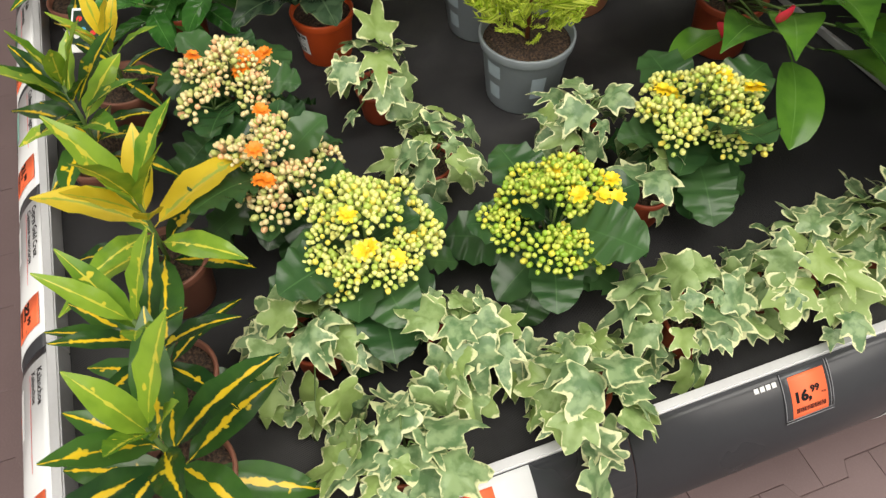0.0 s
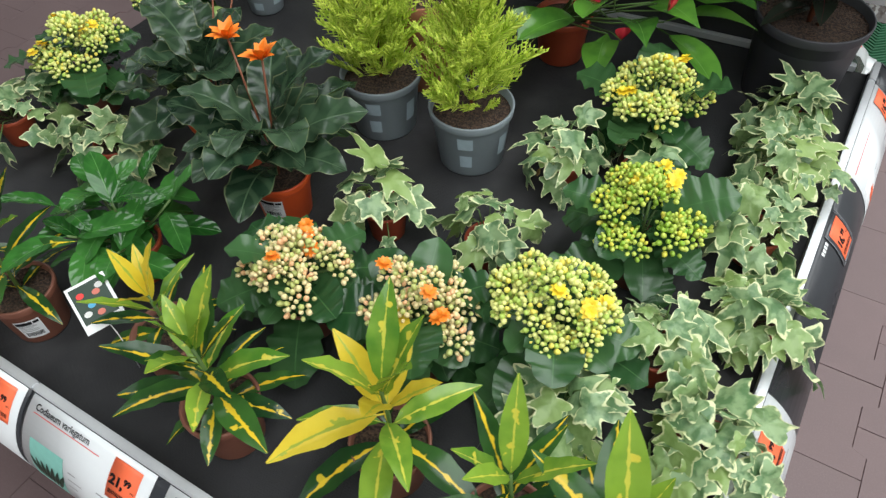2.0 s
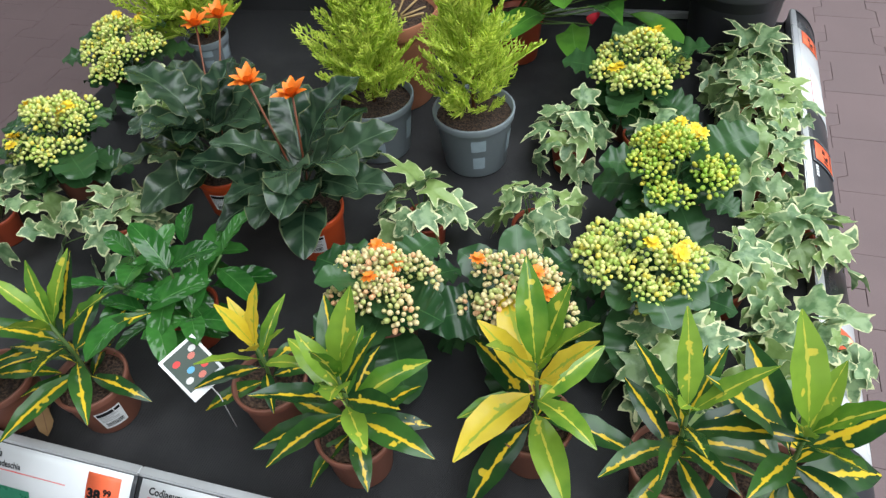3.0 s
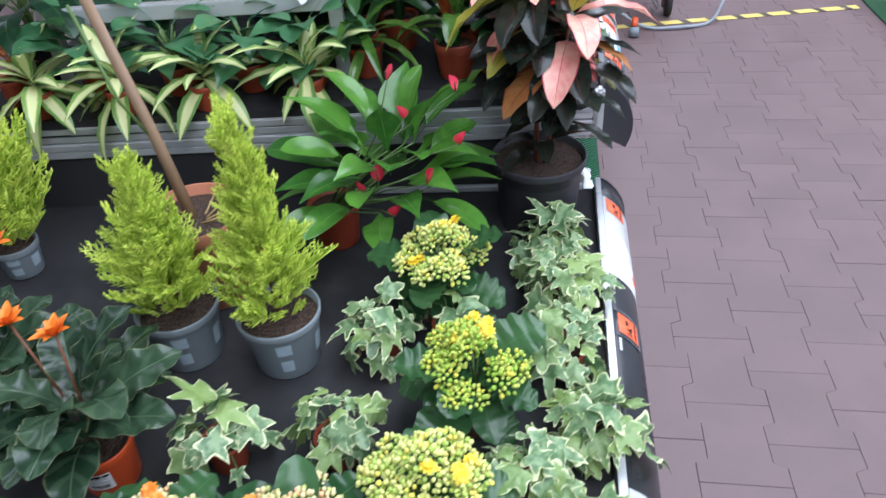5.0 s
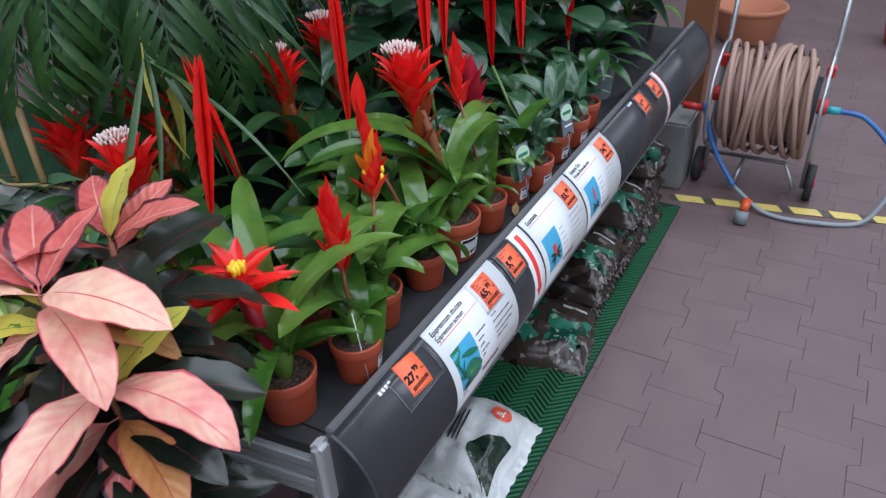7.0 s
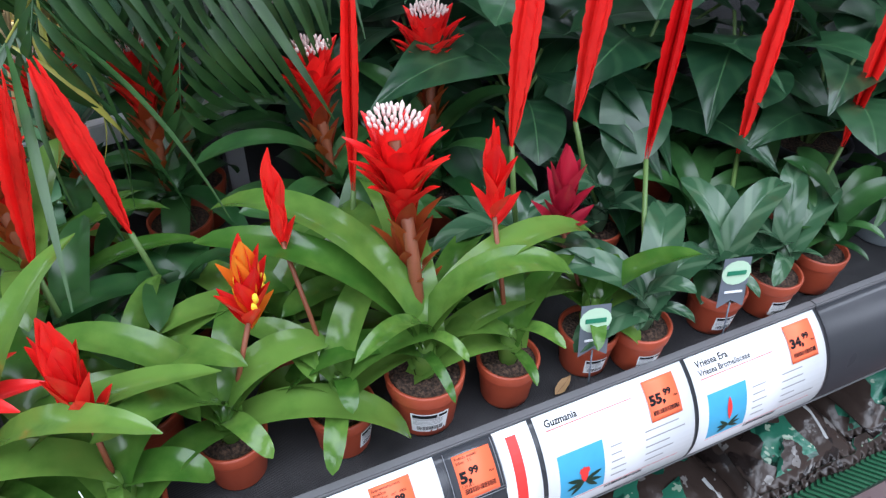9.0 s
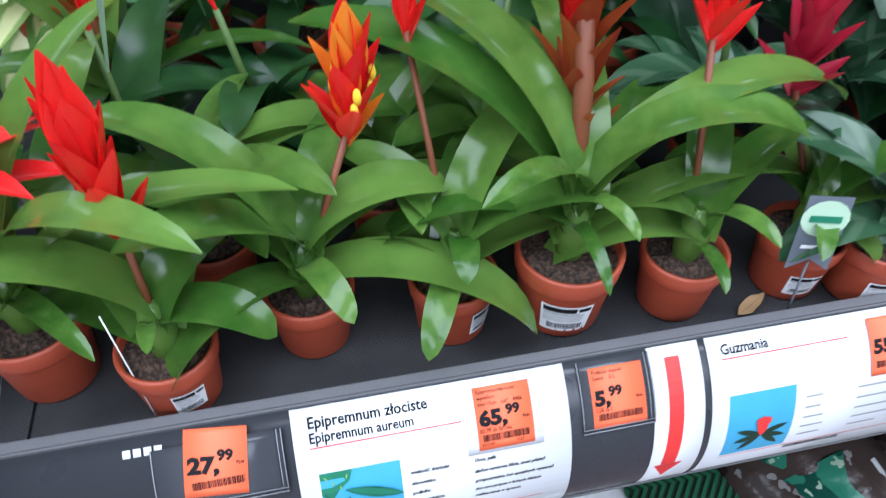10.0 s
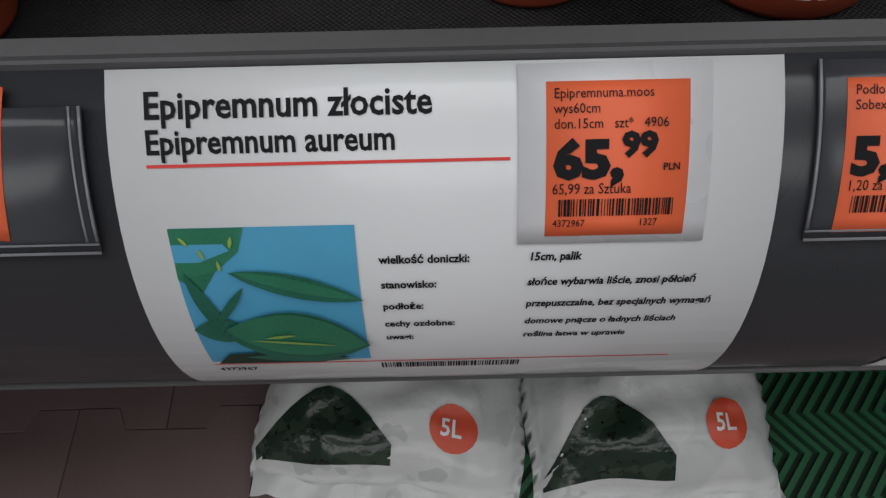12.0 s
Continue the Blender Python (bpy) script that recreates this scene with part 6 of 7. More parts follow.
def orange_tuft(u, s):
    return [("orange", leaf_outline(u + 0.045, s + 0.055, 0.03, 0.008, a)) for a in (-1.6, -0.9, -2.3, 0.2, 2.9, 1.2)]


def tree_shape(u, s):
    return [("green_print", leaf_outline(u + 0.045, s + 0.082, 0.07, 0.026, -1.57))]


ROWS_TEXT = [("wielkość doniczki:", "15cm, palik"), ("stanowisko:", "słońce wybarwia liście, znosi półcień"), ("podłoże:", "przepuszczalne, bez specjalnych wymagań"), ("cechy ozdobne:", "domowe pnącze o ładnych liściach"), ("uwagi:", "roślina łatwa w uprawie")]
LBL = "white plant information card with photo and orange price label"
info_card(A2, 1.396, 1.690, ("Epipremnum złociste", "Epipremnum aureum"), ("65", "99"), ("blue", big_leaves), "white card for golden pothos with blue leaf photo and orange price", ROWS_TEXT, 0.648, "4372967", ("Epipremnuma.moos", "wys60cm", "don.15cm   szt*   4906"), "65,99 za Sztuka", ("4372967", "1327"))
info_card(A2, 1.858, 2.146, ("Guzmania",), ("55", "99"), ("blue", red_rosette), "white card for guzmania with blue photo and orange price", tag_at=0.70)
info_card(A2, 2.155, 2.450, ("Vriesea Era", "Vriesea Bromeliaceae"), ("34", "99"), ("blue", red_sword), "white card for vriesea with blue photo and orange price", tag_at=0.72)
info_card(A1, -0.265, 0.032, (), ("14", "99"), ("paper", tree_shape), LBL, tag_at=0.60)
info_card(A1, 0.640, 0.985, ("",), ("16", "99"), ("paper", orange_tuft), LBL, tag_at=0.80)
info_card(F1, -1.500, -1.204, ("Kalla", "Zantedeschia"), ("38", "99"), ("green_print", orange_tuft), LBL, tag_at=0.73)
info_card(F1, -1.187, -0.895, ("Codiaeum variegatum",), ("21", "99"), ("teal_print", tufts), LBL, tag_at=0.71)
info_card(F1, -0.868, -0.575, ("Cyprys Gold Crest", "Cupressus macrocarpa"), ("22", "99"), ("paper", tree_shape), LBL, tag_at=0.72)
info_card(F1, -0.535, -0.240, ("Kalanchoe", "Kalanchoe"), ("16", "99"), ("paper", orange_tuft), LBL, tag_at=0.72)

HOLD = "clear label holder with an orange price label"
for at, u, whole, cents, top, unit, tl in ((A2, 1.288, "27", "99", ("", "", ""), "", 0.10), (A2, 1.716, "5", "99", ("Podłoże dopelni", "Sobex    5 L", ""), "1,20 za L", 0.0), (A2, 2.765, "9", "99", ("", "", ""), "", 0.0), (A2, 2.915, "9", "99", ("", "", ""), "", 0.0), (A1, 0.440, "16", "99", ("", "", ""), "", 0.0)):
    h = thing("price_holder", HOLD, "price label", group="price holders on the fascias")
    price_tag(h, at, u, 0.0045 if whole == "27" else 0.012, whole, cents, top, unit, tilt=tl)
for at, u in ((A2, 1.232), (A2, 2.70), (A1, 0.385)):
    logo = thing("label_mark", "small white maker's mark on the dark fascia", "mark")
    for k in range(4):
        part("mark", mesh_of("mark", *sheet(at, u + 0.010 * k, u + 0.010 * k + 0.0075, 0.012, 0.020, 0.0012, 2, 0.0004)), "paper", logo)
for u0, u1, tail in ((1.788, 1.849, True), (3.000, 3.034, False)):
    strip = thing("arrow_strip", "white strip with a curved red arrow" if tail else "white strip with red edge lines", "sign")
    part("sheet", mesh_of("sheet", *sheet(A2, u0, u1, 0.001, 0.212, 0.0016, 18, 0.0009)), "paper", strip)
    if tail:
        pts = []
        for k in range(11):
            pts.append((u0 + 0.018 - 0.004 * (k / 10) ** 2, 0.014 + 0.014 * k))
        for k in range(10, -1, -1):
            pts.append((u0 + 0.036 - 0.004 * (k / 10) ** 2, 0.014 + 0.014 * k))
        for k in range(10):
            a, b = pts[k], pts[k + 1]
            c, d = pts[20 - k], pts[21 - k]
            part("arrow", mesh_of("arrow", *shape_on(A2, [a, b, c, d], 0.0024), smooth=False), "red", strip)
        part("arrow", mesh_of("arrow", *shape_on(A2, [(u0 + 0.006, 0.1545), (u0 + 0.023, 0.185), (u0 + 0.042, 0.1545)], 0.0024), smooth=False), "red", strip)
    else:
        for d in (0.003, u1 - u0 - 0.007):
            part("line", mesh_of("line", *sheet(A2, u0 + d, u0 + d + 0.004, 0.002, 0.211, 0.0024, 14)), "red", strip)


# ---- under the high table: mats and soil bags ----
# solid sheet under the ribs, coloured as dark as the shaded gaps
solid("floor_mat", box_mesh("floor_mat", -0.62, -0.056, 1.305, 3.585, 0.0, 0.006, 0.001), "mat_gap_shade", "green ribbed rubber mat on the pavers, base darkened as shaded gaps", "mat")
ribs = []
pitch = 0.021
for k in range(int(2.32 / pitch)):
    y = 1.307 + pitch * k
    for col in range(6):
        x0 = -0.06 - 0.06 * col
        s = 1 if col % 2 else -1
        ya, yb = (y, y + 0.05) if s > 0 else (y + 0.05, y)
        if max(ya, yb) + 0.0105 > 3.58:
            continue
        v = []
        for z in (0.006, 0.012):
            v += [(x0, ya, z), (x0, ya + 0.0105, z), (x0 - 0.06, yb + 0.0105, z), (x0 - 0.06, yb, z)]
        ribs.append((v, [(4, 5, 6, 7), (0, 4, 7, 3), (1, 2, 6, 5), (0, 1, 5, 4), (3, 7, 6, 2)]))
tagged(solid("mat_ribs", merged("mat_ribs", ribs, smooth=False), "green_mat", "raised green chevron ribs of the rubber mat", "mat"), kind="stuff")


def film_mat(name, base, second, third, scale, amount):
    """Shiny printed plastic film; flecks of the third colour can paint glints."""
    n = Nodes(name, 0.22)
    a, b = n.noise(scale, 2.0, n.shifted()), n.noise(scale * 2.7, 2.0, n.shifted())
    color = n.mix(n.ramp(a, 0.60 - amount, 0.63 - amount), base, second)
    color = n.mix(n.ramp(b, 0.66 - amount * 0.5, 0.68 - amount * 0.5), color, third)
    n.bump(n.math("ADD", n.noise(9.0, 2.0, n.shifted()), n.math("MULTIPLY", n.noise(45.0, 3.0, n.shifted()), 0.25)), 0.7, 0.012)
    return n.done(color)


MAT["film_white"] = film_mat("white_film", (0.62, 0.63, 0.63), (0.55, 0.57, 0.57), (0.50, 0.52, 0.52), 6.0, 0.08)
# the grey third colour paints glints on the crinkled brown film
MAT["film_dark"] = film_mat("brown_film_glints", (0.045, 0.032, 0.027), (0.018, 0.013, 0.012), (0.20, 0.19, 0.18), 10.0, 0.02)
MAT["film_green"] = film_mat("green_film", (0.03, 0.16, 0.10), (0.01, 0.06, 0.04), (0.30, 0.40, 0.30), 14.0, 0.08)
MAT["peat_print"] = film_mat("peat_print", (0.014, 0.03, 0.02), (0.03, 0.05, 0.035), (0.01, 0.012, 0.01), 30.0, 0.08)


def bag_surface(length, width, height, seed):
    def top(p, q):
        u, v = 2 * p - 1, 2 * q - 1
        dome = max(0.0, 1 - abs(u) ** 3.2) ** 0.55 * max(0.0, 1 - abs(v) ** 2.8) ** 0.55
        wr = noise.noise(Vector((u * 2.2 + seed, v * 3.1, seed * 1.7))) * 0.22 + noise.noise(Vector((u * 9, v * 4 + seed, 3.0))) * 0.10 * (0.3 + abs(u) ** 2)
        z = height * (dome * (1 + wr)) + 0.004 + (0.006 * math.sin(v * 30 + seed) * (abs(u) > 0.93))
        return Vector((u * length / 2 * (1 + 0.02 * math.sin(5 * v + seed)), v * width / 2 * (1 + 0.03 * math.sin(6 * u + seed)), max(0.002, z)))
    return top


def soil_bag(x, y, z, turn, length, width, height, material, label, seed, prints=(), tilt=0.0, name="soil_bag"):
    """A filled plastic bag lying down, with crimped ends and its prints."""
    bag = thing(name, label, "bag", pose(x, y, z, tilt, 0, turn), "bags of potting soil")
    top = bag_surface(length, width, height, seed)
    n, k = 30, 20
    verts = [top(i / n, j / k) for i in range(n + 1) for j in range(k + 1)]
    faces = [(i * (k + 1) + j, (i + 1) * (k + 1) + j, (i + 1) * (k + 1) + j + 1, i * (k + 1) + j + 1) for i in range(n) for j in range(k)]
    low = len(verts)
    verts += [Vector((v.x, v.y, 0.0)) for v in verts[:low]]
    faces += [tuple(low + q for q in reversed(f)) for f in faces[:]]
    rim = [i * (k + 1) for i in range(n + 1)] + [n * (k + 1) + j for j in range(1, k + 1)] + [i * (k + 1) + k for i in range(n - 1, -1, -1)] + [j for j in range(k - 1, 0, -1)]
    for a, b in zip(rim, rim[1:] + rim[:1]):
        faces.append((a, b, b + low, a + low))
    part("bag", mesh_of("bag", verts, faces), material, bag)
    for mat, outline, what in prints:
        fine = []
        cx, cy = sum(p for p, _ in outline) / len(outline), sum(q for _, q in outline) / len(outline)
        m = len(outline)
        rings = 5
        for r in range(1, rings + 1):
            fine += [top(cx + (p - cx) * r / rings, cy + (q - cy) * r / rings) + Vector((0, 0, 0.0022)) for p, q in outline]
        fine.append(top(cx, cy) + Vector((0, 0, 0.0022)))
        fs = []
        for i in range(m):
            w = (i + 1) % m
            fs.append((len(fine) - 1, i, w))
            for r in range(rings - 1):
                fs.append((r * m + i, (r + 1) * m + i, (r + 1) * m + w, r * m + w))
        part("print", mesh_of("print", fine, fs), mat, bag, what)
    if material == "film_white":
        for side in (0, 1):
            seam = []
            for i in range(31):
                p = 0.02 + 0.96 * i / 30
                for q in range(3):
                    e = top(p, 0.04)
                    out = -0.018 * q * (1 - 2 * side) + 0.003 * math.sin(i * 1.7 + seed)
                    base = e.y if side == 0 else top(p, 0.96).y
                    seam.append((e.x, base + out, 0.016 - 0.004 * q + 0.004 * math.sin(i * 0.9 + q + seed)))
            part("seam", mesh_of("seam", seam, [(3 * i + q, 3 * i + q + 1, 3 * i + q + 4, 3 * i + q + 3) for i in range(30) for q in range(2)]), material, bag, "crimped film seam")
        def over(u, s, off):
            return top(0.74 + u / length, 0.27 - s / width) + Vector((0, 0, off))
        part("lettering", lettering("5L", 0.032, over, -0.018, 0.011, 0.0036, squeeze=0.9, bold=0.02), "paper", bag)
    return bag


def rounded(cx, cy, rx, ry, n=20):
    return [(cx + rx * math.cos(2 * math.pi * i / n), cy + ry * math.sin(2 * math.pi * i / n)) for i in range(n)]


def wavy(p0, p1, q0, q1, n=8, seed=1):
    rng = random.Random(seed)
    out = [(p0 + (p1 - p0) * i / n, q0 + rng.uniform(0, 0.10)) for i in range(n + 1)]
    return out + [(p1 - (p1 - p0) * i / n, q1 - 0.12 * abs(math.sin(3 * i / n + seed))) for i in range(n + 1)]


MAT["red_dot"] = plain("red_dot_print", (0.72, 0.09, 0.04), 0.4)
WB = "white plastic soil bag with a red dot on the mat"
LINES = [("ink", [(0.30, 0.56 + 0.05 * k), (0.30 + 0.3, 0.56 + 0.05 * k), (0.60, 0.575 + 0.05 * k), (0.30, 0.575 + 0.05 * k)], "small dark print") for k in range(3)]
PR = [("red_dot", rounded(0.74, 0.27, 0.085, 0.115), "orange-red dot"), ("peat_print", [(0.03 + 0.5 * k / 12, 0.07) for k in range(13)] + [(0.53 - 0.5 * k / 12, 0.09 + 0.34 * math.sin(math.pi * (0.12 + 0.8 * k / 12)) ** 1.6) for k in range(13)], "dark printed soil picture")] + LINES
soil_bag(-0.255, 1.825, 0.010, 92, 0.345, 0.28, 0.11, "film_white", WB, 1.3, PR)
soil_bag(-0.275, 1.462, 0.010, 84, 0.385, 0.27, 0.085, "film_white", WB, 4.1, PR)
DB = "dark brown plastic bag of soil with green print, stacked"
GP = [("film_green", wavy(0.08, 0.55, 0.1, 0.85, 8, 5), "green leafy print"), ("film_green", wavy(0.60, 0.97, 0.12, 0.6, 8, 3), "green leafy print"), ("grey_thread", [(0.70, 0.70), (0.92, 0.70), (0.92, 0.73), (0.70, 0.73)], "pale lettering bar")]
soil_bag(-0.29, 2.42, 0.008, 12, 0.40, 0.36, 0.10, "film_dark", DB, 2.2, GP)
rngb = random.Random(21)
for col, (y, layers) in enumerate(((2.72, 3), (3.02, 4), (3.34, 5))):
    for k in range(layers):
        soil_bag(-0.315 + rngb.uniform(-0.02, 0.02), y + rngb.uniform(-0.02, 0.02), 0.008 + 0.078 * k, rngb.uniform(-5, 5), 0.40, 0.31, 0.092, "film_dark", DB, 6.0 + col * 3.1 + k * 1.7, GP)

# ---- hose reel, tape and the far end of the aisle ----
reel = thing("hose_reel", "hose trolley with brown hose wound on its drum", "hose reel")
RX0, RX1, RY = 0.005, 0.385, 3.97
for x in (RX0 - 0.035, RX1 + 0.035):
    part("side_tube", tube("side_tube", [(x, RY - 0.06, 0.05), (x, RY - 0.02, 0.30), (x, RY + 0.10, 0.78), (x, RY + 0.18, 1.05)], 0.012, 8), "steel", reel)
    part("rear_leg", tube("rear_leg", [(x, RY + 0.01, 0.42), (x, RY + 0.22, 0.02)], 0.011, 8), "steel", reel)
    part("hub", tube("hub", [(x - 0.02, RY, 0.43), (x + 0.02, RY, 0.43)], 0.035, 14), "red_plastic", reel, "red plastic hub")
    part("clamp", box_mesh("clamp", x - 0.018, x + 0.018, RY + 0.0, RY + 0.07, 0.56, 0.61, 0.006), "red_plastic", reel, "red plastic clamp")
    wheel = part("wheel", tube("wheel", [(x - 0.045 if x < 0.2 else x + 0.012, RY - 0.06, 0.085), (x - 0.012 if x < 0.2 else x + 0.045, RY - 0.06, 0.085)], 0.084, 26), "rubber", reel, "black rubber wheel")
    part("wheel_cap", tube("wheel_cap", [(x - 0.05 if x < 0.2 else x + 0.011, RY - 0.06, 0.085), (x - 0.011 if x < 0.2 else x + 0.05, RY - 0.06, 0.085)], 0.024, 12), "red_plastic", wheel, "red wheel cap")
    ring = [(x, RY + 0.245 * math.cos(a * math.pi / 12), 0.43 + 0.245 * math.sin(a * math.pi / 12)) for a in range(25)]
    part("drum_ring", tube("drum_ring", ring, 0.008, 6), "steel", reel)
part("handle", tube("handle", [(RX0 - 0.035, RY + 0.18, 1.05), (RX0 + 0.06, RY + 0.20, 1.09), (RX1 - 0.06, RY + 0.20, 1.09), (RX1 + 0.035, RY + 0.18, 1.05)], 0.012, 8), "steel", reel)
part("base_bar", tube("base_bar", [(RX0 - 0.03, RY - 0.03, 0.145), (RX1 - 0.06, RY - 0.03, 0.145), (RX1 + 0.0, RY - 0.10, 0.06)], 0.010, 8), "steel", reel)
part("base_bar", tube("base_bar", [(RX0 + 0.14, RY - 0.03, 0.145), (RX0 + 0.11, RY - 0.12, 0.012)], 0.010, 8), "steel", reel)
part("drum", tube("drum", [(RX0 - 0.01, RY, 0.43), (RX1 + 0.01, RY, 0.43)], 0.13, 20), "dark_board", reel)
rngh = random.Random(3)
for layer, (rad, turns) in enumerate(((0.165, 14), (0.200, 13), (0.240, 10))):
    pts = []
    steps = turns * 20
    for i in range(steps + 1):
        a = 2 * math.pi * i / 20
        f = i / steps
        x = RX0 + 0.008 + (RX1 - RX0 - 0.016) * f + (0.014, 0.026, 0.042)[layer] * math.sin(a + layer * 1.9 + 7 * f) * math.sin(math.pi * f) ** 0.4
        r = rad + 0.006 * math.sin(a * 0.37 + layer)
        pts.append((x, RY + r * math.cos(a), 0.43 + r * math.sin(a)))
    part("hose", tube("hose", pts, 0.0125, 6), "brown_hose", reel, "brown garden hose wound in loops")
def curve_points(ctrl, n=8):
    """A smooth line through control points."""
    pts = [Vector(c) for c in ctrl]
    pts = [pts[0] * 2 - pts[1]] + pts + [pts[-1] * 2 - pts[-2]]
    out = []
    for a, b, c, d in zip(pts, pts[1:], pts[2:], pts[3:]):
        for i in range(n):
            t = i / n
            out.append(0.5 * ((2 * b) + (c - a) * t + (2 * a - 5 * b + 4 * c - d) * t * t + (3 * b - a - 3 * c + d) * t ** 3))
    return out + [pts[-2]]
part("feed_hose", tube("feed_hose", curve_points([(RX1 + 0.10, RY, 0.42), (RX1 + 0.22, RY - 0.03, 0.41), (RX1 + 0.36, RY - 0.08, 0.28), (RX1 + 0.38, RY - 0.14, 0.12)]), 0.011, 8), "blue_hose", reel, "blue feed hose")
part("feed_hose", tube("feed_hose", curve_points([(RX1 + 0.38, RY - 0.14, 0.12), (RX1 + 0.30, RY - 0.23, 0.015), (0.50, 3.66, 0.014), (0.30, 3.66, 0.016), (0.14, 3.74, 0.08)]), 0.0105, 8), "grey_hose", reel, "faded grey stretch of hose")
part("feed_hose", tube("feed_hose", curve_points([(0.14, 3.74, 0.08), (0.04, 3.78, 0.20), (-0.03, 3.80, 0.34), (-0.06, 3.82, 0.43)]), 0.011, 8), "blue_hose", reel, "blue feed hose")
part("connector", tube("connector", [(RX1 + 0.05, RY, 0.42), (RX1 + 0.11, RY, 0.42)], 0.017, 10), "teal", reel, "teal hose connector")
part("crank_grip", tube("crank_grip", [(-0.16, 3.84, 0.40), (-0.06, 3.86, 0.39)], 0.017, 10), "red_plastic", reel, "red crank grip")
nozzle = thing("hose_end", "grey hose nozzle with an orange collar on the floor", "hose nozzle")
part("cup", tube("cup", [(0.215, 3.545, 0.003), (0.215, 3.56, 0.055)], 0.030, 14), "grey_pot", nozzle)
part("collar", tube("collar", [(0.218, 3.575, 0.05), (0.222, 3.62, 0.085)], 0.020, 12), "orange_pot", nozzle, "orange plastic collar")

tp = Nodes("hazard_tape", 0.4)
_sep = tp.tree.nodes.new("ShaderNodeSeparateXYZ")
tp.link(tp.coords(), _sep.inputs[0])
_st = tp.math("SINE", tp.math("MULTIPLY", tp.math("ADD", _sep.outputs[0], tp.math("MULTIPLY", _sep.outputs[1], 0.6)), 34.0))
_wear = tp.noise(30.0, 4.0)
MAT["tape"] = tp.done(tp.mix(tp.ramp(_wear, 0.55, 0.75), tp.mix(tp.ramp(_st, 0.55, 0.68), (0.66, 0.52, 0.14), (0.07, 0.06, 0.05)), (0.42, 0.34, 0.22)))
tape_me = mesh_of("hazard_tape", [(-0.12, 3.63, 0.0025), (1.62, 3.965, 0.0025), (1.61, 4.025, 0.0025), (-0.13, 3.69, 0.0025)], [(0, 1, 2, 3)], smooth=False)
solid("hazard_tape", tape_me, "tape", "worn yellow and black floor tape across the aisle", "floor tape")

solid("wooden_post", box_mesh("wooden_post", -0.30, -0.16, 4.30, 4.44, 0.0, 2.2, 0.006), "wood", "reddish stained wooden post", "post")
solid("concrete_block", box_mesh("concrete_block", -0.30, -0.10, 3.74, 4.0, 0.0, 0.34, 0.012), "concrete", "grey concrete block beside the hose trolley", "block")


def bare_pot(name, x, y, r, h, material, label, ribs=0, full=False):
    prof = [(r * 0.7, 0.0), (r * 0.78, h * 0.08), (r * 0.97, h * 0.8), (r, h * 0.86), (r * 1.04, h * 0.9), (r * 1.04, h), (r * 0.96, h), (r * 0.72, 0.03)]
    me = lathe(name, prof, 48, True)
    if ribs:
        for v in me.vertices:
            a = math.atan2(v.co.y, v.co.x)
            g = 1 + 0.02 * math.sin(ribs * a)
            v.co.x, v.co.y = v.co.x * g, v.co.y * g
    ob = solid(name, me, material, label, "pot")
    ob.matrix_world = pose(x, y, 0)
    return ob


bare_pot("clay_bowl", -0.24, 6.33, 0.25, 0.26, "clay", "wide terracotta bowl on the floor")
bare_pot("red_pot", 0.80, 6.6, 0.17, 0.28, "red_plastic", "glazed red plant pot on the floor")
solid("display_mat", box_mesh("display_mat", 1.67, 3.2, 2.2, 7.5, 0.0, 0.012, 0.003), "turf", "green turf mat beside the aisle", "mat")
for x, y, r, h in ((1.88, 4.50, 0.17, 0.36), (1.90, 4.98, 0.17, 0.36), (1.92, 5.45, 0.17, 0.36), (2.3, 4.7, 0.17, 0.36)):
    ob = bare_pot("white_planter", x, y, r, h, "white_pot", "tall ribbed white planter on the green mat", 26)
    ob.location.z = 0.012
bare_pot("coral_planter", 1.88, 3.93, 0.14, 0.20, "coral", "coral plastic planter on the green mat").location.z = 0.012
bare_pot("black_planter", 1.90, 3.55, 0.14, 0.22, "dark_pot", "black plastic planter on the green mat").location.z = 0.012

# ---- small things on the tables ----
big = thing("cane_plant", "large terracotta pot with a leaning cane and dry straw", "plant", pose(-1.13, 0.575, Z1))
add_pot(big, 0.125, 0.095, 0.245, "clay", 0.024, None, 0.88)
part("cane", tube("cane", [(0.0, 0.0, 0.19), (-0.06, 0.05, 0.40), (-0.15, 0.10, 0.74)], 0.015, 9, 0.85), "brown_cane", big)
part("twine", tube("twine", [(-0.065, 0.05, 0.40), (-0.10, 0.02, 0.52), (-0.165, 0.06, 0.72)], 0.004, 5), "stem", big, "green twine")
for k in range(10):
    a = k * 2.4
    part("straw", tube("straw", [(0.03 * math.cos(a), 0.03 * math.sin(a), 0.218), (0.095 * math.cos(a + 0.5), 0.095 * math.sin(a + 0.5), 0.226 + 0.006 * (k % 3))], 0.003, 4), "cane", big)

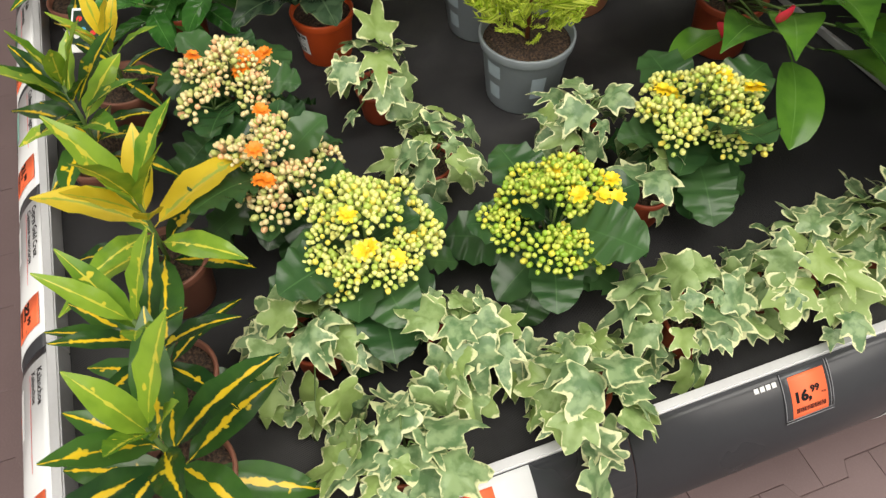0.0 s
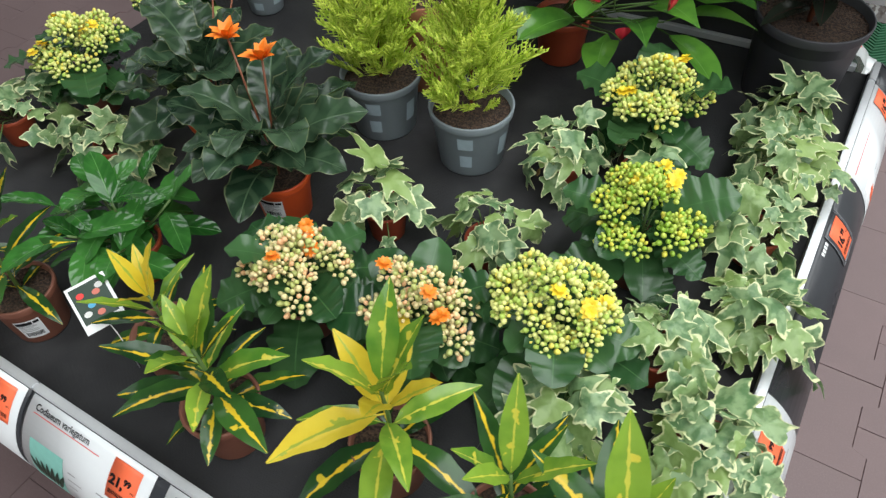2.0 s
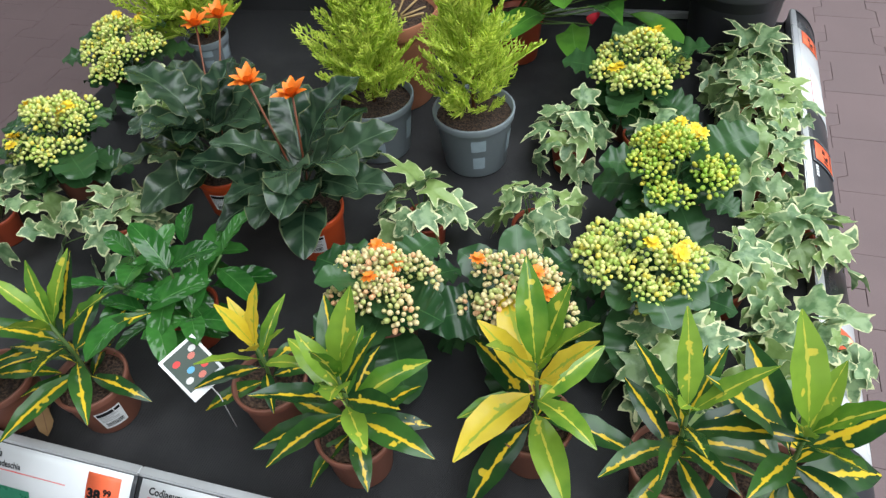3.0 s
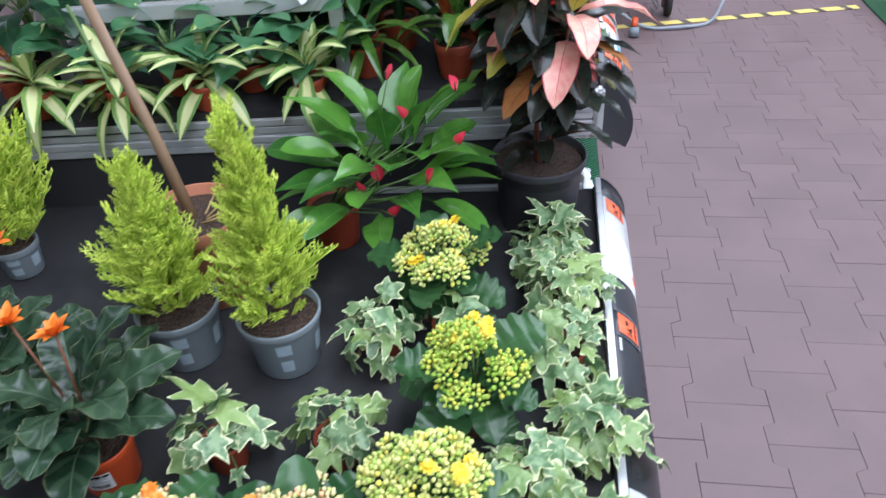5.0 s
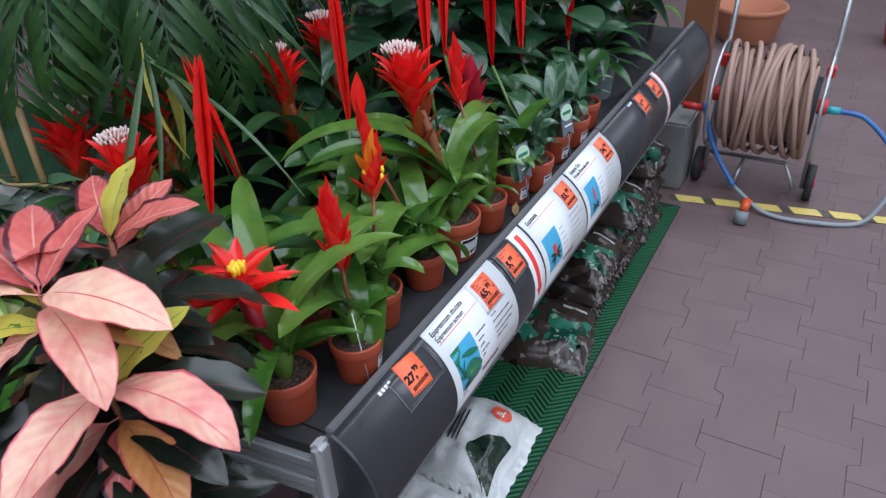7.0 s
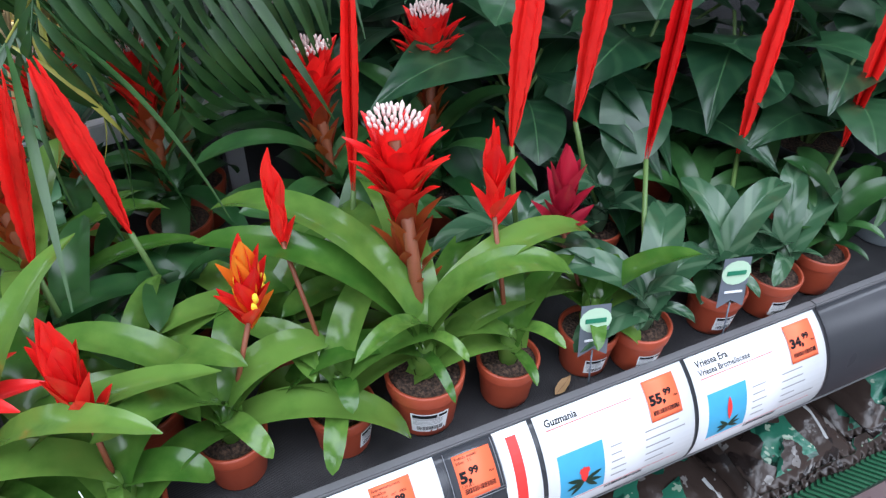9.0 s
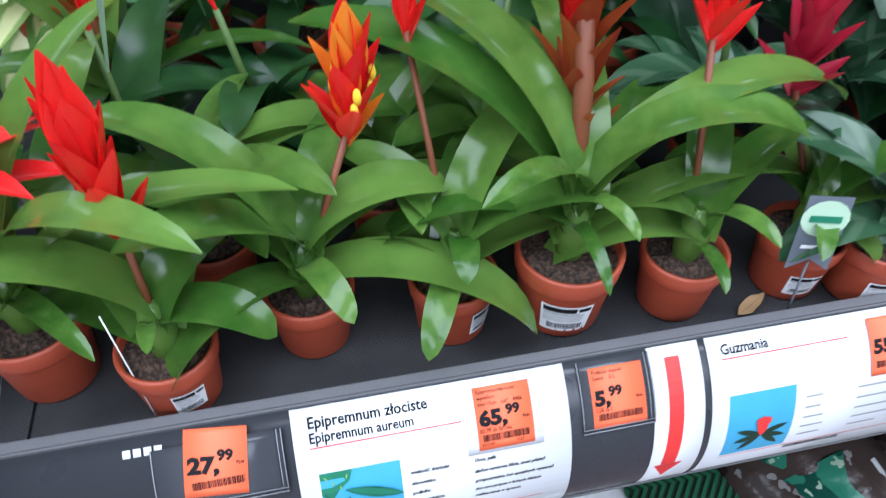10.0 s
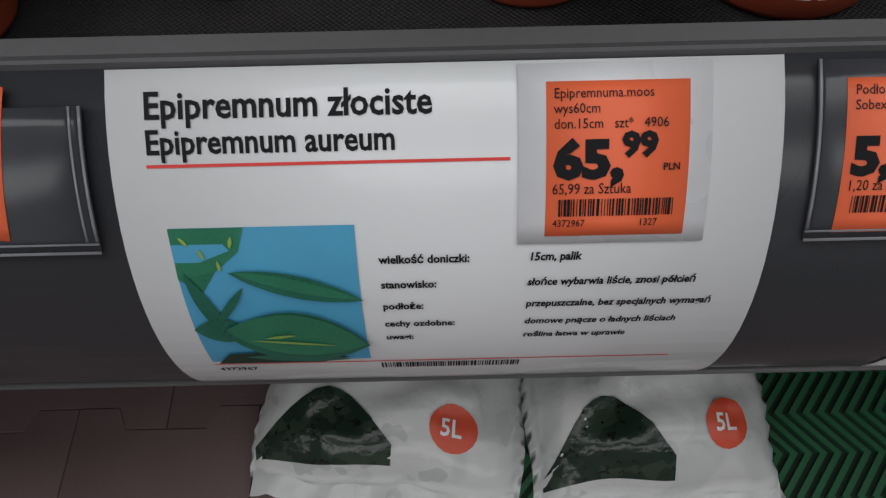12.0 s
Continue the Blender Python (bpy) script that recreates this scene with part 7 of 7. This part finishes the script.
_up, _along = Vector((-0.059, 0.025, 0.040)).normalized(), Vector((0.040, 0.044, 0.0))
_along = (_along - _up * _along.dot(_up)).normalized()
_m = Matrix.Translation((-1.096, -0.448, 0.640)) @ Matrix((_along, _up.cross(_along), _up)).transposed().to_4x4() @ Matrix.Scale(0.85, 4)
pc = thing("plant_picture_card", "small white-edged picture card of colourful flowers", "card", _m)
part("card", box_mesh("card", -0.04, 0.04, -0.001, 0.001, 0.0, 0.10, 0.0005), "paper", pc)
part("picture", box_mesh("picture", -0.034, 0.034, -0.0022, -0.0016, 0.018, 0.094), "dark_print", pc)
for k, (px, pz, m) in enumerate(((-0.018, 0.075, "red"), (0.012, 0.07, "coral"), (-0.006, 0.05, "blue"), (0.02, 0.042, "red"), (-0.02, 0.036, "white_pot"), (0.004, 0.03, "coral"), (0.022, 0.08, "white_pot"))):
    part("flower_picture", mesh_of("flower_picture", [(px + 0.008 * math.cos(i * 0.63), -0.0028, pz + 0.006 * math.sin(i * 0.63)) for i in range(10)], [tuple(range(10))]), m, pc)
part("stick", tube("stick", [(0, 0.002, 0.03), tuple(_m.inverted() @ Vector((-1.10, -0.44, 0.60))), tuple(_m.inverted() @ Vector((-1.10, -0.44, 0.499)))], 0.0012, 5), "paper", pc)


def vase(x, y, z, r, h):
    me = lathe("vase", [(r * 0.5, 0), (r * 0.8, h * 0.1), (r, h * 0.35), (r * 1.02, h * 0.55), (r * 0.85, h * 0.85), (r * 0.6, h), (r * 0.52, h), (r * 0.7, h * 0.8), (r * 0.4, 0.02)], 32, True)
    v = thing("gold_vase", "gold vase with raised pineapple scales on the turf", "vase", pose(x, y, z))
    part("body", me, "gold", v)
    bumps = []
    for j in range(8):
        t = 0.1 + 0.78 * j / 8
        rr = r * (0.72 + 0.32 * math.sin(math.pi * min(1, t * 1.05))) * 1.0
        for i in range(16):
            a = 2 * math.pi * (i + 0.5 * (j % 2)) / 16
            c = Vector((rr * math.cos(a), rr * math.sin(a), h * t))
            bumps.append(ball(r * 0.14, c, 0.75, 3, 6, Vector((math.cos(a), math.sin(a), 0))))
    tagged(part("scale_relief", merged("scale_relief", bumps), "gold", v), kind="stuff")


MAT["gold"] = plain("aged_gold", (0.55, 0.42, 0.18), 0.32, 0.85, 0.3, 30)
vase(-1.32, 1.29, SZ - 0.003, 0.085, 0.19)
vase(-1.54, 1.265, SZ - 0.003, 0.085, 0.19)
arch = thing("wicker_handle", "bamboo stakes tied with twine and a white tag", "stake")
for x0, x1 in ((-1.01, -1.055), (-0.912, -0.957)):
    part("stake", tube("stake", [(x0, 1.232, SZ - 0.004), (x1, 1.262, SZ + 0.20)], 0.008, 7), "cane", arch)
    part("tie", tube("tie", [(x1, 1.262, SZ + 0.19), (x1 - 0.03, 1.29, SZ + 0.35)], 0.003, 5), "stem", arch, "green twine")
part("twine", tube("twine", curve_points([(-1.03, 1.21, SZ + 0.006), (-0.97, 1.195, SZ + 0.016), (-0.90, 1.22, SZ + 0.018), (-0.86, 1.25, SZ + 0.004)]), 0.004, 5), "cane", arch)
part("tag", box_mesh("tag", -0.032, 0.032, -0.0006, 0.0006, -0.028, 0.028, 0.0004), "paper", arch, "white paper tag", m=pose(-0.948, 1.137, 1.082, -35, -32, 20))
part("twine", tube("twine", [(-1.00, 1.225, SZ + 0.012), (-0.965, 1.165, 1.105), (-0.948, 1.139, 1.10)], 0.002, 5), "cane", arch)


def plug_tag(x, y, z, turn):
    t = thing("plant_tag", "grey plant tag with a pale green oval", "plant tag", pose(x, y, z, -12, 0, turn))
    v = [(-0.024, 0, 0), (-0.024, 0, 0.095), (0.024, 0, 0.095), (0.024, 0, 0), (0.0, 0, 0.014)]
    part("tag", mesh_of("tag", [Vector(q) for q in v] + [Vector((q[0], 0.001, q[2])) for q in v], [(0, 4, 3, 2, 1), (5, 6, 7, 8, 9)], smooth=False), "tag_grey", t)
    part("oval", mesh_of("oval", [(0.026 * math.cos(i * 0.4189), -0.0015, 0.068 + 0.023 * math.sin(i * 0.4189)) for i in range(15)], [tuple(range(14, -1, -1))], smooth=False), "tag_oval", t)
    part("lettering", box_mesh("lettering", -0.017, 0.017, -0.003, -0.002, 0.064, 0.072), "green_print", t)
    part("lettering", box_mesh("lettering", -0.016, 0.016, -0.003, -0.002, 0.030, 0.034), "paper", t)
    part("stick", tube("stick", [(0, 0.001, 0.01), (0, 0.004, -0.07)], 0.0015, 5), "tag_grey", t)


MAT["tag_grey"] = plain("slate_card", (0.13, 0.15, 0.18), 0.45, 0.0, 0.15, 20, 0.03)
MAT["tag_oval"] = plain("pale_green_card", (0.45, 0.62, 0.45), 0.45, 0.0, 0.1, 20, 0.03)
plug_tag(-0.165, 1.985, 0.875, 75)
plug_tag(-0.155, 2.255, 0.885, 75)
for x, y, z, t, s in ((-1.42, -0.535, Z1 + 0.004, 40, 1.0), (-0.20, 0.60, Z1 + 0.004, 100, 0.4), (-0.70, 0.35, Z1 + 0.003, 10, 0.3), (-0.17, 1.93, Z2 + 0.004, 20, 0.6)):
    dl = solid("dead_leaf", leaf("dead", 0.07, 0.032, "lance", -30, 20, wave=0.004, waves=2, n=6, k=2), None, "dry fallen leaf on the black cloth", "leaf")
    dl.matrix_world = aim((x, y, z), t, 8, 0, s)

fringe = []
rngf = random.Random(2)
for k in range(900):
    y = 1.13 + 2.56 * k / 900 + rngf.uniform(-0.001, 0.001)
    if rngf.random() < 0.35:
        continue
    x = XR - 0.0215 + rngf.uniform(-0.002, 0.001)
    ln = rngf.uniform(0.0012, 0.0034)
    v = [(x - ln, y, T2["mat"] + 0.0006), (x - ln, y + 0.0012, T2["mat"] + 0.0006), (x + ln, y + 0.0012, T2["mat"] + 0.0016), (x + ln, y, T2["mat"] + 0.0016)]
    fringe.append((v, [(0, 3, 2, 1)]))
tagged(part("fringe", merged("fringe", fringe, smooth=False), "grey_thread", table_high, "pale frayed threads at the cloth edge"), kind="stuff")
for y0, y1, x in ((1.262, 1.252, -0.158),):
    st = thing("label_stick", "thin white plastic label stick beside a pot", "label stick")
    part("stick", tube("stick", [(x, y0, Z2), (x - 0.012, y1, Z2 + 0.17)], 0.0008, 5), "paper", st)

# ---- pavers ----
PL, PW = 0.273, 0.203


def paver_outline(gap=0.0004, d=0.017, c=0.016):
    """An interlocking paver: wide ends, narrow waist."""
    w, l, q = PW / 2 - gap, PL / 2 - gap, PL / 4
    right = [(w + d, -l), (w + d, -q - c / 2), (w - d, -q + c / 2), (w - d, q - c / 2), (w + d, q + c / 2), (w + d, l)]
    return right + [(-x, -y) for x, y in right]


def paver_mesh(seed):
    out = paver_outline()
    n = len(out)
    rng = random.Random(seed)
    tilt = (rng.uniform(-0.003, 0.003), rng.uniform(-0.003, 0.003))
    verts = [(x, y, -0.012) for x, y in out] + [(x, y, -0.0016) for x, y in out]
    verts += [(x * 0.990, y * 0.993, tilt[0] * x + tilt[1] * y) for x, y in out]
    faces = [tuple(range(2 * n, 3 * n))]
    for i in range(n):
        k = (i + 1) % n
        faces += [(i, k, n + k, n + i), (n + i, n + k, 2 * n + k, 2 * n + i)]
    return mesh_of("paver", verts, faces, ("paver",), smooth=False)


PAVERS = [paver_mesh(s) for s in range(4)]
floor_root = thing("floor", "brown interlocking concrete pavers with sand joints", "floor", kind="structure")
rngp = random.Random(9)
far = []
for i in range(-42, 43):
    x = 0.250 + PW * i
    for j in range(-26, 45):
        y = 1.6685 + PL * j + (PL / 2 if i % 2 else 0)
        me = PAVERS[rngp.randrange(4)]
        drop = rngp.uniform(-0.0015, 0.0)
        if -0.75 < x < 1.75 and -1.35 < y < 4.75:
            part("paver", me, None, floor_root, m=pose(x, y, drop, 0, 0, 180 * rngp.randrange(2)))
        elif abs(x) < 6 and -5 < y < 11:
            far.append(([(v.co.x + x, v.co.y + y, v.co.z + drop) for v in me.vertices], [tuple(p.vertices) for p in me.polygons]))
tagged(part("pavers", merged("pavers", far, ("paver",), smooth=False), None, floor_root, "brown concrete pavers further off"), kind="stuff")
